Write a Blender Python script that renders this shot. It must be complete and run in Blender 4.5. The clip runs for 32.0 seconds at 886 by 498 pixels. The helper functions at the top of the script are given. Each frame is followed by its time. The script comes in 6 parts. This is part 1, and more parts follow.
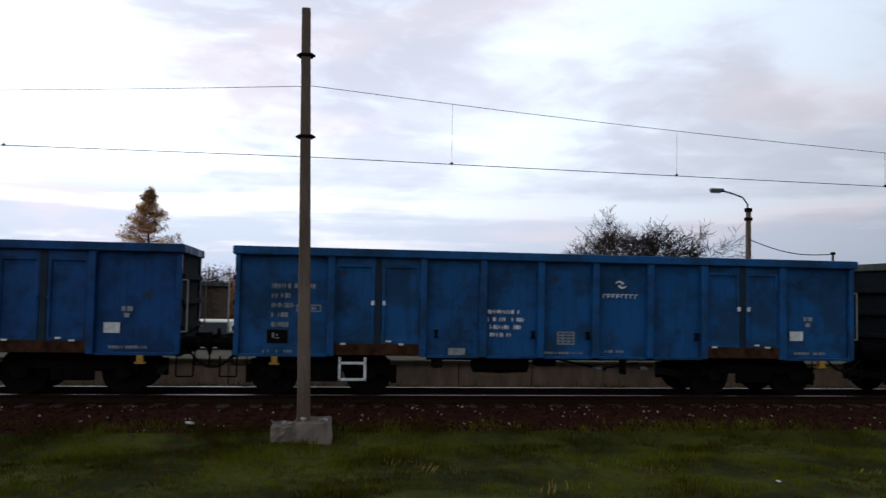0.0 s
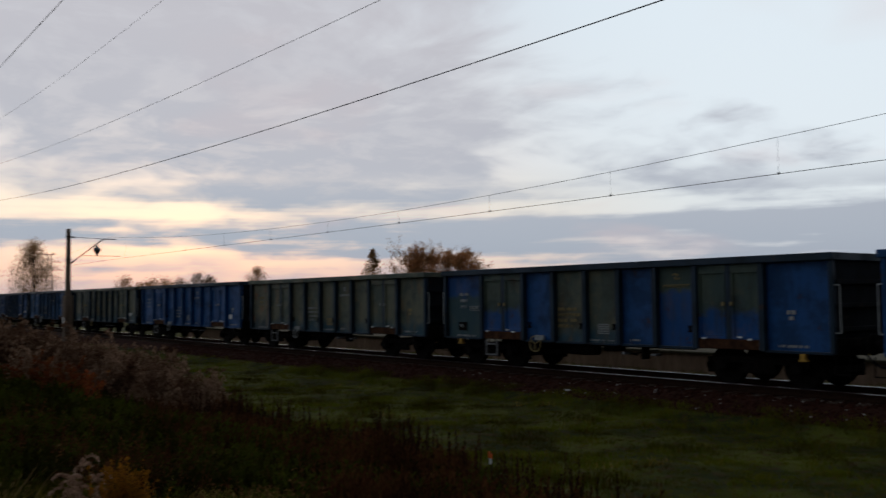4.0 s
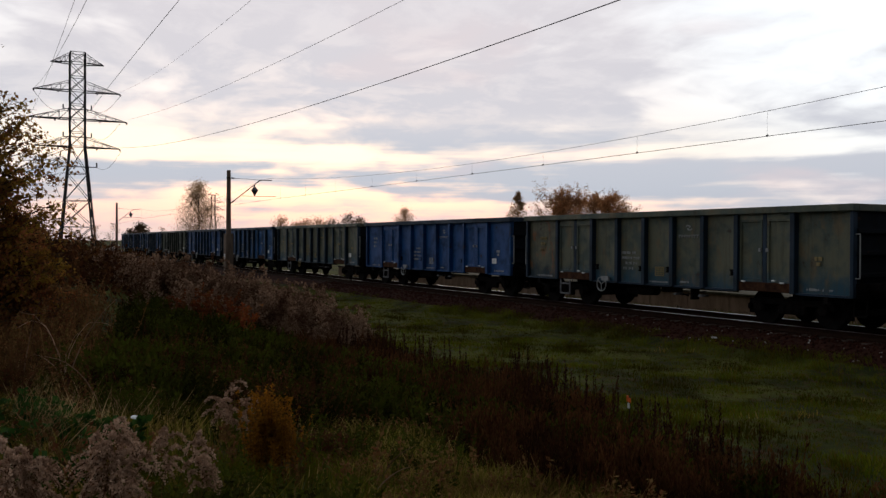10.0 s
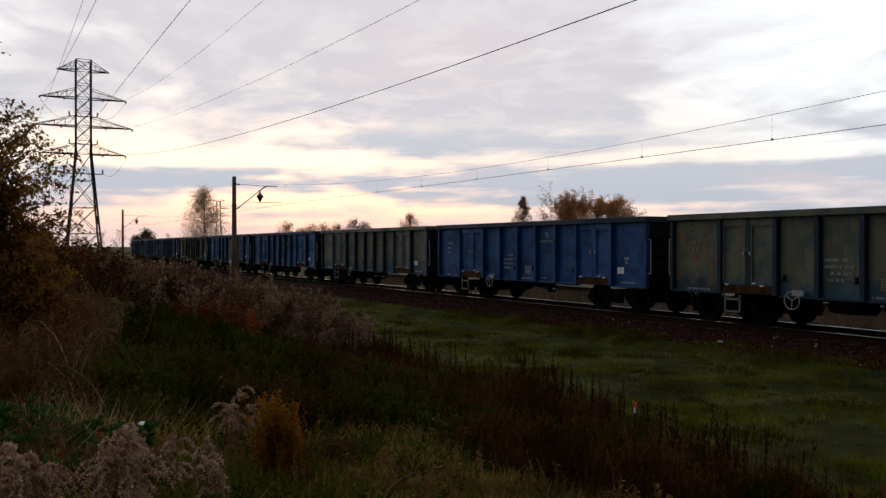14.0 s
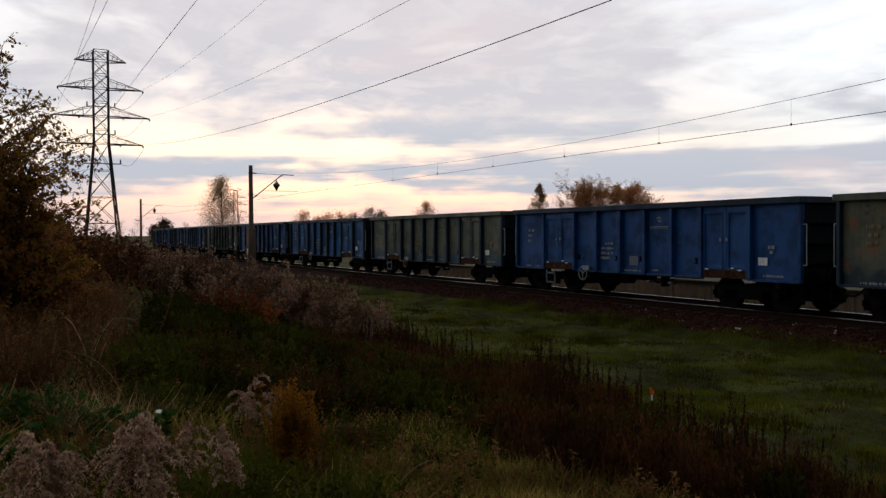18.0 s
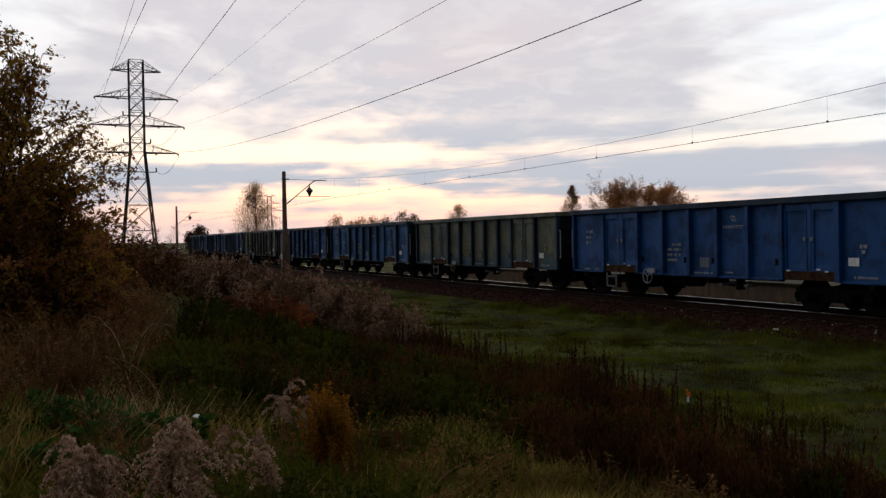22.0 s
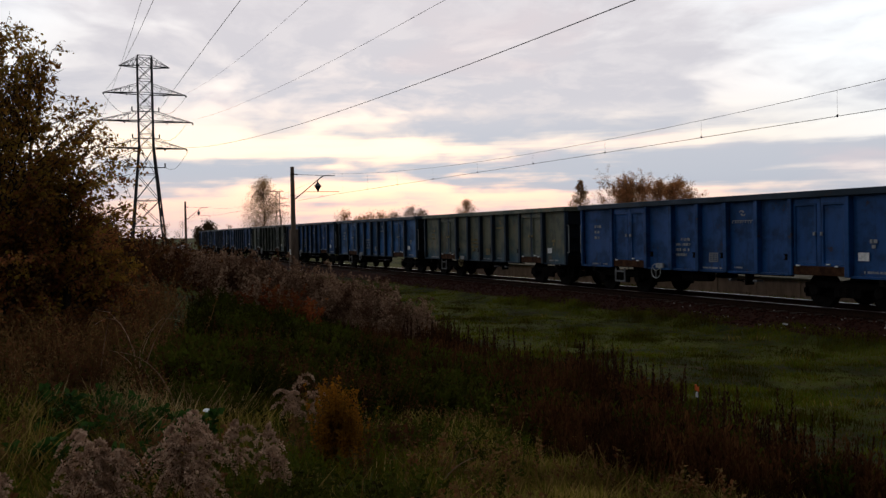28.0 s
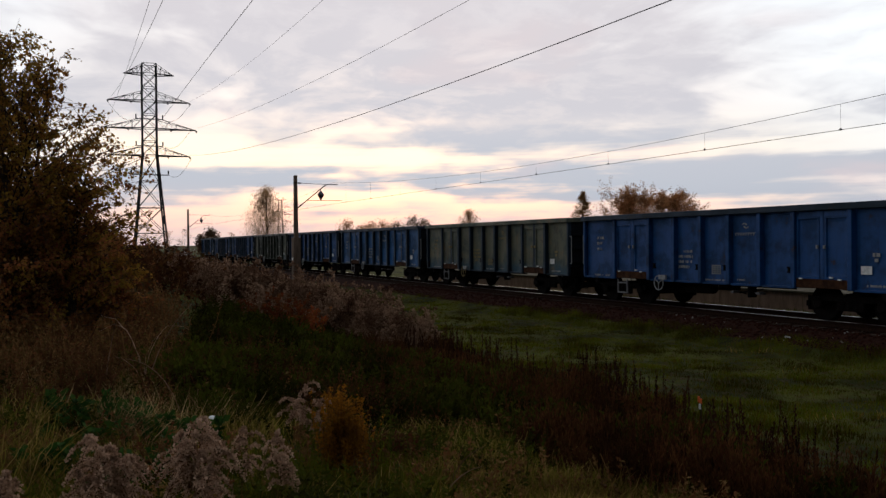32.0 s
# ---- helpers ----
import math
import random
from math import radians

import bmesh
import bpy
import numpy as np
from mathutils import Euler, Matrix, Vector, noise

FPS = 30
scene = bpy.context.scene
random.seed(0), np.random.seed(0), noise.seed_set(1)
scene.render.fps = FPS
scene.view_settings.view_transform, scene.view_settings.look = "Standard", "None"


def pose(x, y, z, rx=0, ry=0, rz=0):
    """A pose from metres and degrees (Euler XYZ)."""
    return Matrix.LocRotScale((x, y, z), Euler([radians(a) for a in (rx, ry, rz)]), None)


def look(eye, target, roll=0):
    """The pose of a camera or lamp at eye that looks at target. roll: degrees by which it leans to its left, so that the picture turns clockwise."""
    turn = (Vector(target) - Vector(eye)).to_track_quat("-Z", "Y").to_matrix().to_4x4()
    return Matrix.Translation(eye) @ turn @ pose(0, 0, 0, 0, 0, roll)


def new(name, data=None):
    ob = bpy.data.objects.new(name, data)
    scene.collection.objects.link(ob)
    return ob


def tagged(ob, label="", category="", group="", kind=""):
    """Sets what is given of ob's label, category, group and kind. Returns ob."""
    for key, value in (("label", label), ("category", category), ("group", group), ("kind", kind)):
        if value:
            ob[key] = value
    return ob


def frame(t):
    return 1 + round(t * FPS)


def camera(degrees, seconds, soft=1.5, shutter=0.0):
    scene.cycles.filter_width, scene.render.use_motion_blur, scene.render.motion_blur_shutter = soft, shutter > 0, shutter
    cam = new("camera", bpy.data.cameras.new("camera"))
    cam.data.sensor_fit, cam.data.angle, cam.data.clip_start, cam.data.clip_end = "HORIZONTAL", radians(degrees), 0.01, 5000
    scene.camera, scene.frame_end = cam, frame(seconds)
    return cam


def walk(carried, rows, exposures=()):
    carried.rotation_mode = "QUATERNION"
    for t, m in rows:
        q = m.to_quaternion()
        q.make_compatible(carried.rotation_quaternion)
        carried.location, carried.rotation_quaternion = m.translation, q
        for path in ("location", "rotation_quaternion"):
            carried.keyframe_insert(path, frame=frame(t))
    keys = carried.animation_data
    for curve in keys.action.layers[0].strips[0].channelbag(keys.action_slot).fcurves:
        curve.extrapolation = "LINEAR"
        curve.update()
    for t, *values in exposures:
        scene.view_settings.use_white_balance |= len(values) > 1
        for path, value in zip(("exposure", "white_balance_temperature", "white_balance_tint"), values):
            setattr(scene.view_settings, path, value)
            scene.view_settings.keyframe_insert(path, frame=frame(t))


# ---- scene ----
cam = camera(53.42, 32.0, soft=1.4, shutter=0.2)
PATH = [
    (0.0, 0.077, 0.031, 2.101, 92.92, -1.09, -8.44),
    (0.5, 0.040, 0.041, 2.102, 92.79, -1.51, -3.73),
    (1.0, 0.005, 0.037, 2.107, 92.25, -1.10, 0.43),
    (1.5, 0.003, 0.034, 2.114, 91.67, -0.84, 7.38),
    (2.0, 0.002, 0.034, 2.105, 91.17, -1.42, 17.72),
    (2.5, -0.052, 0.012, 2.086, 91.16, -2.14, 24.90),
    (3.0, -0.054, -0.054, 2.103, 91.81, -1.48, 33.72),
    (3.5, -0.078, -0.087, 2.136, 92.33, 0.32, 41.49),
    (4.0, -0.038, -0.089, 2.111, 93.17, 0.68, 51.88),
    (4.5, -0.050, -0.039, 2.088, 90.88, 0.95, 60.10),
    (6.5, -0.060, 0.042, 2.088, 87.90, 1.00, 62.32),
    (7.0, -0.040, 0.032, 2.086, 87.76, 0.97, 62.40),
    (7.5, -0.027, 0.021, 2.085, 87.97, 1.00, 62.58),
    (8.0, -0.019, 0.010, 2.086, 88.22, 0.49, 62.32),
    (8.5, -0.016, 0.008, 2.086, 88.69, 0.35, 61.85),
    (9.0, -0.017, 0.011, 2.089, 88.78, 0.07, 61.14),
    (9.5, -0.010, 0.006, 2.087, 89.29, -0.05, 61.00),
    (10.0, -0.009, 0.003, 2.082, 89.49, -0.24, 61.33),
    (10.5, -0.009, 0.005, 2.084, 89.46, -0.42, 61.60),
    (11.0, -0.007, 0.004, 2.082, 89.33, -0.27, 61.64),
    (11.5, -0.011, -0.001, 2.085, 89.22, -0.03, 61.76),
    (12.0, -0.002, -0.006, 2.085, 89.31, -0.06, 61.78),
    (12.5, -0.003, -0.005, 2.084, 89.31, -0.10, 61.35),
    (13.0, 0.012, -0.007, 2.087, 89.49, -0.34, 61.50),
    (13.5, 0.006, -0.008, 2.087, 89.79, -0.12, 61.57),
    (14.0, 0.012, -0.011, 2.086, 89.82, 0.02, 61.67),
    (14.5, 0.010, -0.007, 2.084, 89.59, 0.06, 61.81),
    (16.5, 0.000, 0.010, 2.084, 89.33, -0.18, 62.27),
    (17.0, 0.002, 0.012, 2.084, 89.17, -0.08, 62.45),
    (17.5, -0.003, 0.013, 2.082, 89.11, 0.39, 62.57),
    (18.0, -0.008, 0.013, 2.085, 89.03, 0.29, 62.74),
    (18.5, -0.009, 0.016, 2.081, 89.02, 0.31, 62.95),
    (19.0, -0.007, 0.019, 2.082, 88.97, 0.67, 63.25),
    (19.5, -0.004, 0.020, 2.078, 88.92, 0.80, 63.61),
    (20.0, -0.001, 0.020, 2.079, 88.85, 1.01, 63.98),
    (20.5, 0.002, 0.021, 2.082, 88.82, 1.24, 64.27),
    (21.0, 0.006, 0.018, 2.082, 88.86, 1.26, 64.55),
    (21.5, 0.002, 0.015, 2.085, 89.04, 1.05, 64.75),
    (22.0, 0.007, 0.010, 2.085, 89.27, 1.01, 64.86),
    (22.5, 0.007, 0.006, 2.083, 89.38, 0.98, 65.15),
    (23.0, 0.010, 0.004, 2.084, 89.44, 0.96, 65.43),
    (23.5, 0.006, 0.003, 2.087, 89.44, 0.92, 65.64),
    (24.0, 0.012, 0.004, 2.087, 89.44, 0.93, 65.85),
    (24.5, 0.005, 0.002, 2.086, 89.32, 0.99, 65.81),
    (25.0, 0.006, 0.006, 2.085, 89.16, 0.96, 65.81),
    (25.5, 0.004, 0.010, 2.083, 89.02, 1.17, 65.77),
    (27.5, 0.008, 0.011, 2.083, 88.85, 1.08, 65.50),
    (28.0, 0.013, 0.004, 2.084, 88.96, 1.06, 65.39),
    (28.5, 0.011, -0.002, 2.081, 89.07, 0.87, 64.86),
    (29.0, 0.024, -0.015, 2.081, 89.61, 1.20, 64.86),
    (29.5, 0.026, -0.022, 2.084, 89.79, 1.05, 64.76),
    (30.0, 0.021, -0.029, 2.081, 89.82, 1.01, 64.76),
    (30.5, 0.026, -0.035, 2.084, 89.72, 0.86, 64.87),
    (31.0, 0.030, -0.041, 2.087, 89.53, 0.34, 65.09),
    (31.5, 0.036, -0.045, 2.086, 89.56, 0.52, 65.32),
    (32.0, 0.036, -0.048, 2.085, 89.60, 0.55, 65.51),
]
EXPOSURES = [(0.0, 0.30, 5950, 9), (0.5, 0.06, 5980, 9), (1.0, -0.18, 6000, 9), (2.0, -0.20, 6280, 9), (2.5, -0.34, 6320, 8.5), (3.0, -0.36, 6350, 8), (4.0, -0.56, 6150, 7), (4.5, -0.56, 6250, 8.5), (6.5, -0.18, 6500, 10), (9.0, -0.16, 6480, 10), (18.0, -0.18, 6480, 10), (32.0, -0.19, 6480, 10)]
walk(cam, [(r[0], pose(*r[1:])) for r in PATH], EXPOSURES)

# ---- world: evening sky under broken clouds ----
world = bpy.data.worlds.new("evening_sky")
scene.world = world
world.use_nodes = True


class Nodes:
    """Short-hand for building node trees."""

    def __init__(self, tree):
        self.tree = tree
        tree.nodes.clear()

    def add(self, kind):
        return self.tree.nodes.new(kind)

    def put(self, node, index, value):
        if isinstance(value, bpy.types.NodeSocket):
            self.tree.links.new(value, node.inputs[index])
        elif value is not None:
            node.inputs[index].default_value = value

    def math(self, op, a, b=None, c=None, clamp=False):
        n = self.add("ShaderNodeMath")
        n.operation, n.use_clamp = op, clamp
        for i, v in enumerate((a, b, c)):
            self.put(n, i, v)
        return n.outputs[0]

    def vec(self, op, a, b=None):
        n = self.add("ShaderNodeVectorMath")
        n.operation = op
        self.put(n, 0, a)
        self.put(n, 1, b)
        return n.outputs["Value"] if op in ("DOT_PRODUCT", "LENGTH") else n.outputs[0]

    def mix(self, f, a, b, how="MIX"):
        n = self.add("ShaderNodeMix")
        n.data_type, n.blend_type = "RGBA", how
        self.put(n, 0, f)
        for i, v in ((6, a), (7, b)):
            self.put(n, i, (*v, 1.0) if isinstance(v, tuple) and len(v) == 3 else v)
        return n.outputs[2]

    def ramp(self, f, stops, how="LINEAR"):
        n = self.add("ShaderNodeValToRGB")
        n.color_ramp.interpolation = how
        e = n.color_ramp.elements
        while len(e) < len(stops):
            e.new(0.5)
        for el, (p, c) in zip(e, stops):
            el.position = p
            el.color = (*c, 1.0) if isinstance(c, tuple) else (c, c, c, 1.0)
        self.put(n, 0, f)
        return n.outputs[0]

    def noise(self, vector, scale, detail=4.0, rough=0.5, distortion=0.0):
        n = self.add("ShaderNodeTexNoise")
        self.put(n, "Vector", vector)
        n.inputs["Scale"].default_value = scale
        n.inputs["Detail"].default_value = detail
        n.inputs["Roughness"].default_value = rough
        n.inputs["Distortion"].default_value = distortion
        return n.outputs["Fac"]

    def smooth(self, v, a, b):
        n = self.add("ShaderNodeMapRange")
        n.interpolation_type = "SMOOTHSTEP"
        for i, x in enumerate((v, a, b, 0.0, 1.0)):
            self.put(n, i, x)
        return n.outputs[0]

    def combine(self, x, y, z):
        n = self.add("ShaderNodeCombineXYZ")
        for i, v in enumerate((x, y, z)):
            self.put(n, i, v)
        return n.outputs[0]


def build_sky():
    k = Nodes(world.node_tree)
    d = k.vec("NORMALIZE", k.add("ShaderNodeTexCoord").outputs["Generated"])
    sep = k.add("ShaderNodeSeparateXYZ")
    k.put(sep, 0, d)
    x, y, z = sep.outputs
    up = k.math("MAXIMUM", z, 0.0)
    # the layer of cloud seen as a flat deck, squeezed towards the horizon
    w = k.math("ADD", up, 0.17)
    deck = k.combine(k.math("DIVIDE", x, w), k.math("DIVIDE", y, w), 0.0)
    swirl = k.add("ShaderNodeTexNoise")
    k.put(swirl, "Vector", deck)
    swirl.inputs["Scale"].default_value = 1.3
    swirl.inputs["Detail"].default_value = 3.0
    bent = k.vec("ADD", deck, k.vec("MULTIPLY", swirl.outputs["Color"], (0.5, 0.5, 0.0)))
    big = k.noise(bent, 0.85, 5.0, 0.5)
    mid = k.noise(k.vec("ADD", bent, (7.3, 2.1, 0.0)), 2.6, 7.0, 0.52)
    body = k.math("ADD", k.math("MULTIPLY", big, 0.55), k.math("MULTIPLY", mid, 0.45))
    # evening glow low over the track, to the west
    glow = k.math("MAXIMUM", k.vec("DOT_PRODUCT", d, (-0.93, 0.36, 0.06)), 0.0)
    glow4 = k.math("POWER", glow, 5.0)
    front = k.smooth(k.vec("DOT_PRODUCT", d, (-0.93, 0.36, 0.0)), -0.9, 0.5)
    sky = k.add("ShaderNodeTexSky")
    sky.sky_type, sky.sun_disc, sky.sun_elevation, sky.sun_rotation = "NISHITA", False, radians(2.0), radians(-69.0)
    clear = k.ramp(up, [(0.0, (0.80, 0.67, 0.65)), (0.03, (0.95, 0.77, 0.70)), (0.07, (0.93, 0.86, 0.83)), (0.105, (1.0, 0.95, 0.87)), (0.15, (0.98, 0.97, 0.98)), (0.32, (0.92, 0.98, 1.05)), (1.0, (0.62, 0.70, 0.80))])
    cool = k.ramp(up, [(0.0, (0.52, 0.55, 0.64)), (0.06, (0.66, 0.68, 0.75)), (0.12, (0.82, 0.84, 0.90)), (0.2, (0.90, 0.94, 1.0)), (0.32, (0.92, 0.98, 1.05)), (1.0, (0.62, 0.70, 0.80))])
    warm = k.smooth(k.vec("DOT_PRODUCT", d, (-0.978, 0.208, 0.0)), 0.87, 0.985)
    mild = k.smooth(k.vec("DOT_PRODUCT", d, (-0.70, 0.71, 0.0)), 0.45, 0.85)
    clear = k.mix(k.math("ADD", k.math("MULTIPLY", warm, 0.42), k.math("MULTIPLY", mild, 0.58)), cool, clear)
    clear = k.mix(0.04, clear, sky.outputs[0], "ADD")
    grey = k.ramp(up, [(0.0, (0.48, 0.51, 0.59)), (0.06, (0.58, 0.61, 0.68)), (0.14, (0.67, 0.68, 0.74)), (0.3, (0.76, 0.735, 0.78)), (1.0, (0.42, 0.43, 0.48))])
    # a wide break in the cloud, white with light
    break_ = k.smooth(k.vec("DOT_PRODUCT", d, (-0.40, 0.86, 0.31)), 0.90, 0.995)
    clear = k.mix(k.math("MULTIPLY", break_, 0.7), clear, (1.14, 1.20, 1.24))
    body = k.math("SUBTRACT", body, k.math("MULTIPLY", break_, 0.10))
    # a wide thin veil over the sunset, and a dark bank high above the platform
    veil = k.math("MULTIPLY", k.smooth(k.vec("DOT_PRODUCT", d, (-0.90, 0.36, 0.24)), 0.90, 0.965), k.smooth(up, 0.10, 0.15))
    body = k.math("ADD", body, k.math("MULTIPLY", veil, 0.085))
    gap = k.smooth(k.vec("DOT_PRODUCT", d, (-0.975, 0.07, 0.21)), 0.985, 0.999)
    body = k.math("SUBTRACT", body, k.math("MULTIPLY", gap, 0.10))
    bank = k.smooth(k.vec("DOT_PRODUCT", d, (0.0, 0.92, 0.39)), 0.962, 0.992)
    body = k.math("ADD", body, k.math("MULTIPLY", bank, 0.13))
    cover = k.math("MULTIPLY", k.smooth(body, 0.42, 0.56), k.math("ADD", 0.80, k.math("MULTIPLY", k.smooth(k.noise(k.vec("ADD", bent, (1.7, 4.2, 0.0)), 5.5, 6.0, 0.6), 0.36, 0.56), 0.20)))
    # streaks of open sky low down
    lowbands = k.noise(k.combine(k.math("MULTIPLY", x, 1.3), k.math("MULTIPLY", y, 1.3), k.math("MULTIPLY", z, 27.0)), 1.0, 5.0, 0.52)
    lowbands = k.math("ADD", k.math("MULTIPLY", lowbands, 0.72), k.math("MULTIPLY", mid, 0.28))
    # one long bar of cloud low down, an open band above it
    wavy = k.math("ADD", up, k.math("MULTIPLY", k.math("SUBTRACT", k.noise(k.vec("MULTIPLY", d, (4.0, 4.0, 9.0)), 1.0, 4.0, 0.55), 0.5), 0.05))
    bar = k.math("MULTIPLY", k.smooth(wavy, 0.040, 0.066), k.smooth(wavy, 0.096, 0.070))
    open_band = k.math("MULTIPLY", k.smooth(wavy, 0.078, 0.100), k.smooth(wavy, 0.132, 0.106))
    lowbands = k.math("ADD", lowbands, k.math("SUBTRACT", k.math("MULTIPLY", bar, 0.040), k.math("MULTIPLY", open_band, 0.035)))
    cover = k.mix(k.smooth(up, 0.15, 0.09), cover, k.smooth(lowbands, 0.41, 0.54))
    grey = k.mix(k.math("MULTIPLY", bank, 0.45), grey, (0.40, 0.41, 0.47))
    colour = k.mix(cover, clear, grey)
    rosy = k.smooth(k.noise(k.vec("ADD", bent, (3.0, 9.0, 0.0)), 1.1, 3.0, 0.5), 0.54, 0.70)
    colour = k.mix(k.math("MULTIPLY", rosy, 0.30), colour, (0.95, 0.72, 0.70))
    colour = k.mix(k.math("MULTIPLY", veil, 0.20), colour, (0.92, 0.80, 0.79))
    # peach haze at the horizon under the glow, grey-blue elsewhere
    low = k.smooth(up, k.math("ADD", 0.045, k.math("MULTIPLY", warm, 0.03)), 0.005)
    haze = k.mix(warm, (0.52, 0.55, 0.65), (0.97, 0.72, 0.66))
    colour = k.mix(k.math("MULTIPLY", low, 0.85), colour, haze)
    # brighter towards the sunset, dull overhead and behind
    level = k.math("ADD", k.math("MULTIPLY", front, 0.74), 0.26)
    dome = k.ramp(up, [(0.0, 1.0), (0.34, 1.0), (0.6, 0.85), (1.0, 0.8)])
    level = k.math("MULTIPLY", level, dome)
    below = k.smooth(z, -0.02, 0.0)
    colour = k.mix(below, (0.03, 0.03, 0.025), colour)
    bg = k.add("ShaderNodeBackground")
    k.put(bg, 0, colour)
    k.put(bg, 1, k.math("MULTIPLY", level, SKY_STRENGTH))
    k.put(k.add("ShaderNodeOutputWorld"), 0, bg.outputs[0])


SKY_STRENGTH = 1.06
build_sky()
sun = new("sun", bpy.data.lights.new("sun", "SUN"))
sun.data.energy, sun.data.angle, sun.data.color = 0.25, radians(25), (1.0, 0.80, 0.62)
sun.matrix_world = look((-93, 36, 14), (0, 0, 0))

# ---- materials ----
def base_material(name, shine=0.08):
    m = bpy.data.materials.new(name)
    m.use_nodes = True
    k = Nodes(m.node_tree)
    b = k.add("ShaderNodeBsdfPrincipled")
    k.put(k.add("ShaderNodeOutputMaterial"), 0, b.outputs[0])
    b.inputs["Specular IOR Level"].default_value = shine
    return m, k, b


def coords(k, which="Object"):
    return k.add("ShaderNodeTexCoord").outputs[which]


def bump(k, b, height, strength=0.3, distance=0.01):
    n = k.add("ShaderNodeBump")
    n.inputs["Strength"].default_value = strength
    n.inputs["Distance"].default_value = distance
    k.put(n, "Height", height)
    k.put(b, "Normal", n.outputs[0])


def rough_material(name, dark, light, scale=6.0, roughness=0.85, relief=0.01, fine=60.0, metal=0.0):
    """Two colours mixed by coarse and fine grain."""
    m, k, b = base_material(name)
    c = coords(k)
    coarse = k.noise(c, scale, 5.0, 0.6)
    grain = k.noise(c, fine, 3.0, 0.6)
    f = k.math("ADD", k.math("MULTIPLY", coarse, 0.7), k.math("MULTIPLY", grain, 0.3))
    k.put(b, "Base Color", k.mix(k.smooth(f, 0.35, 0.65), dark, light))
    b.inputs["Roughness"].default_value = roughness
    b.inputs["Metallic"].default_value = metal
    bump(k, b, f, 0.5, relief)
    return m


def paint_material(name, colour, worn, wear=0.5, gloss=0.45, other=None, edge=(1.6, 1.9), stain=None, stained=0.5):
    """Old wagon paint: faded patches, streaks that run down, rust spots and soot."""
    m, k, b = base_material(name, 0.22)
    c = coords(k)
    info = k.add("ShaderNodeObjectInfo")
    c = k.vec("ADD", c, k.vec("MULTIPLY", k.combine(info.outputs["Random"], info.outputs["Random"], info.outputs["Random"]), (31.0, 17.0, 11.0)))
    patch = k.smooth(k.noise(c, 1.3, 6.0, 0.65), 0.42, 0.60)
    streak = k.noise(k.vec("MULTIPLY", c, (9.0, 9.0, 0.7)), 1.0, 5.0, 0.65)
    grain = k.noise(c, 45.0, 3.0, 0.6)
    col = k.mix(k.math("MULTIPLY", patch, wear), colour, worn)
    if other:          # an older coat left below the edge of the newer one
        height = k.add("ShaderNodeSeparateXYZ")
        k.put(height, 0, coords(k))
        level = k.math("ADD", height.outputs[2], k.math("MULTIPLY", k.math("SUBTRACT", k.noise(c, 2.4, 5.0, 0.6), 0.5), 0.9))
        col = k.mix(k.smooth(level, *edge), other, col)
    if stain:          # ochre and rust blotches with runs below them
        blot = k.noise(k.vec("MULTIPLY", c, (2.6, 2.6, 1.5)), 1.0, 7.0, 0.66)
        col = k.mix(k.math("MULTIPLY", k.smooth(blot, 0.52, 0.66), stained), col, stain)
    col = k.mix(k.math("MULTIPLY", k.smooth(streak, 0.48, 0.72), 0.55), col, tuple(v * 0.45 for v in colour))
    grime = k.smooth(k.noise(c, 0.8, 6.0, 0.7), 0.50, 0.74)
    col = k.mix(k.math("MULTIPLY", grime, 0.78), col, tuple(v * 0.18 + 0.002 for v in colour))
    rust = k.smooth(k.noise(c, 2.6, 8.0, 0.68), 0.61, 0.68)
    col = k.mix(k.math("MULTIPLY", rust, 0.75), col, (0.05, 0.026, 0.016))
    chalk = k.smooth(k.noise(k.vec("ADD", c, (5.0, 1.0, 9.0)), 5.0, 8.0, 0.72), 0.66, 0.74)
    col = k.mix(k.math("MULTIPLY", chalk, 0.35), col, tuple(min(1.0, v * 1.4 + 0.03) for v in colour))
    k.put(b, "Base Color", k.mix(k.math("MULTIPLY", grain, 0.25), col, (0.02, 0.02, 0.02)))
    k.put(b, "Roughness", k.math("ADD", k.math("MULTIPLY", patch, 0.25), gloss))
    bump(k, b, k.math("ADD", k.noise(c, 2.2, 2.0, 0.5), k.math("MULTIPLY", grain, 0.06)), 0.35, 0.03)
    return m


def plant_material(name, colours, rough=0.75, through_light=0.25, mottle=0.7, light=(1.15, 1.05, 0.95), dark=(0.52, 0.50, 0.48)):
    """Foliage: every leaf of its own shade."""
    m, k, b = base_material(name, 0.02)
    geo = k.add("ShaderNodeNewGeometry")
    n = len(colours)
    stops = [(i / max(1, n - 1), c) for i, c in enumerate(colours)]
    col = k.ramp(geo.outputs["Random Per Island"], stops)
    patch = k.noise(geo.outputs["Position"], mottle, 4.0, 0.6)
    col = k.mix(k.smooth(patch, 0.38, 0.62), k.mix(1.0, col, light, "MULTIPLY"), k.mix(1.0, col, dark, "MULTIPLY"))
    k.put(b, "Base Color", col)
    b.inputs["Roughness"].default_value = rough
    tr = k.add("ShaderNodeBsdfTranslucent")
    k.put(tr, 0, col)
    mixer = k.add("ShaderNodeMixShader")
    mixer.inputs[0].default_value = through_light
    k.put(mixer, 1, b.outputs[0])
    k.put(mixer, 2, tr.outputs[0])
    out = next(x for x in k.tree.nodes if x.bl_idname == "ShaderNodeOutputMaterial")
    k.put(out, 0, mixer.outputs[0])
    return m


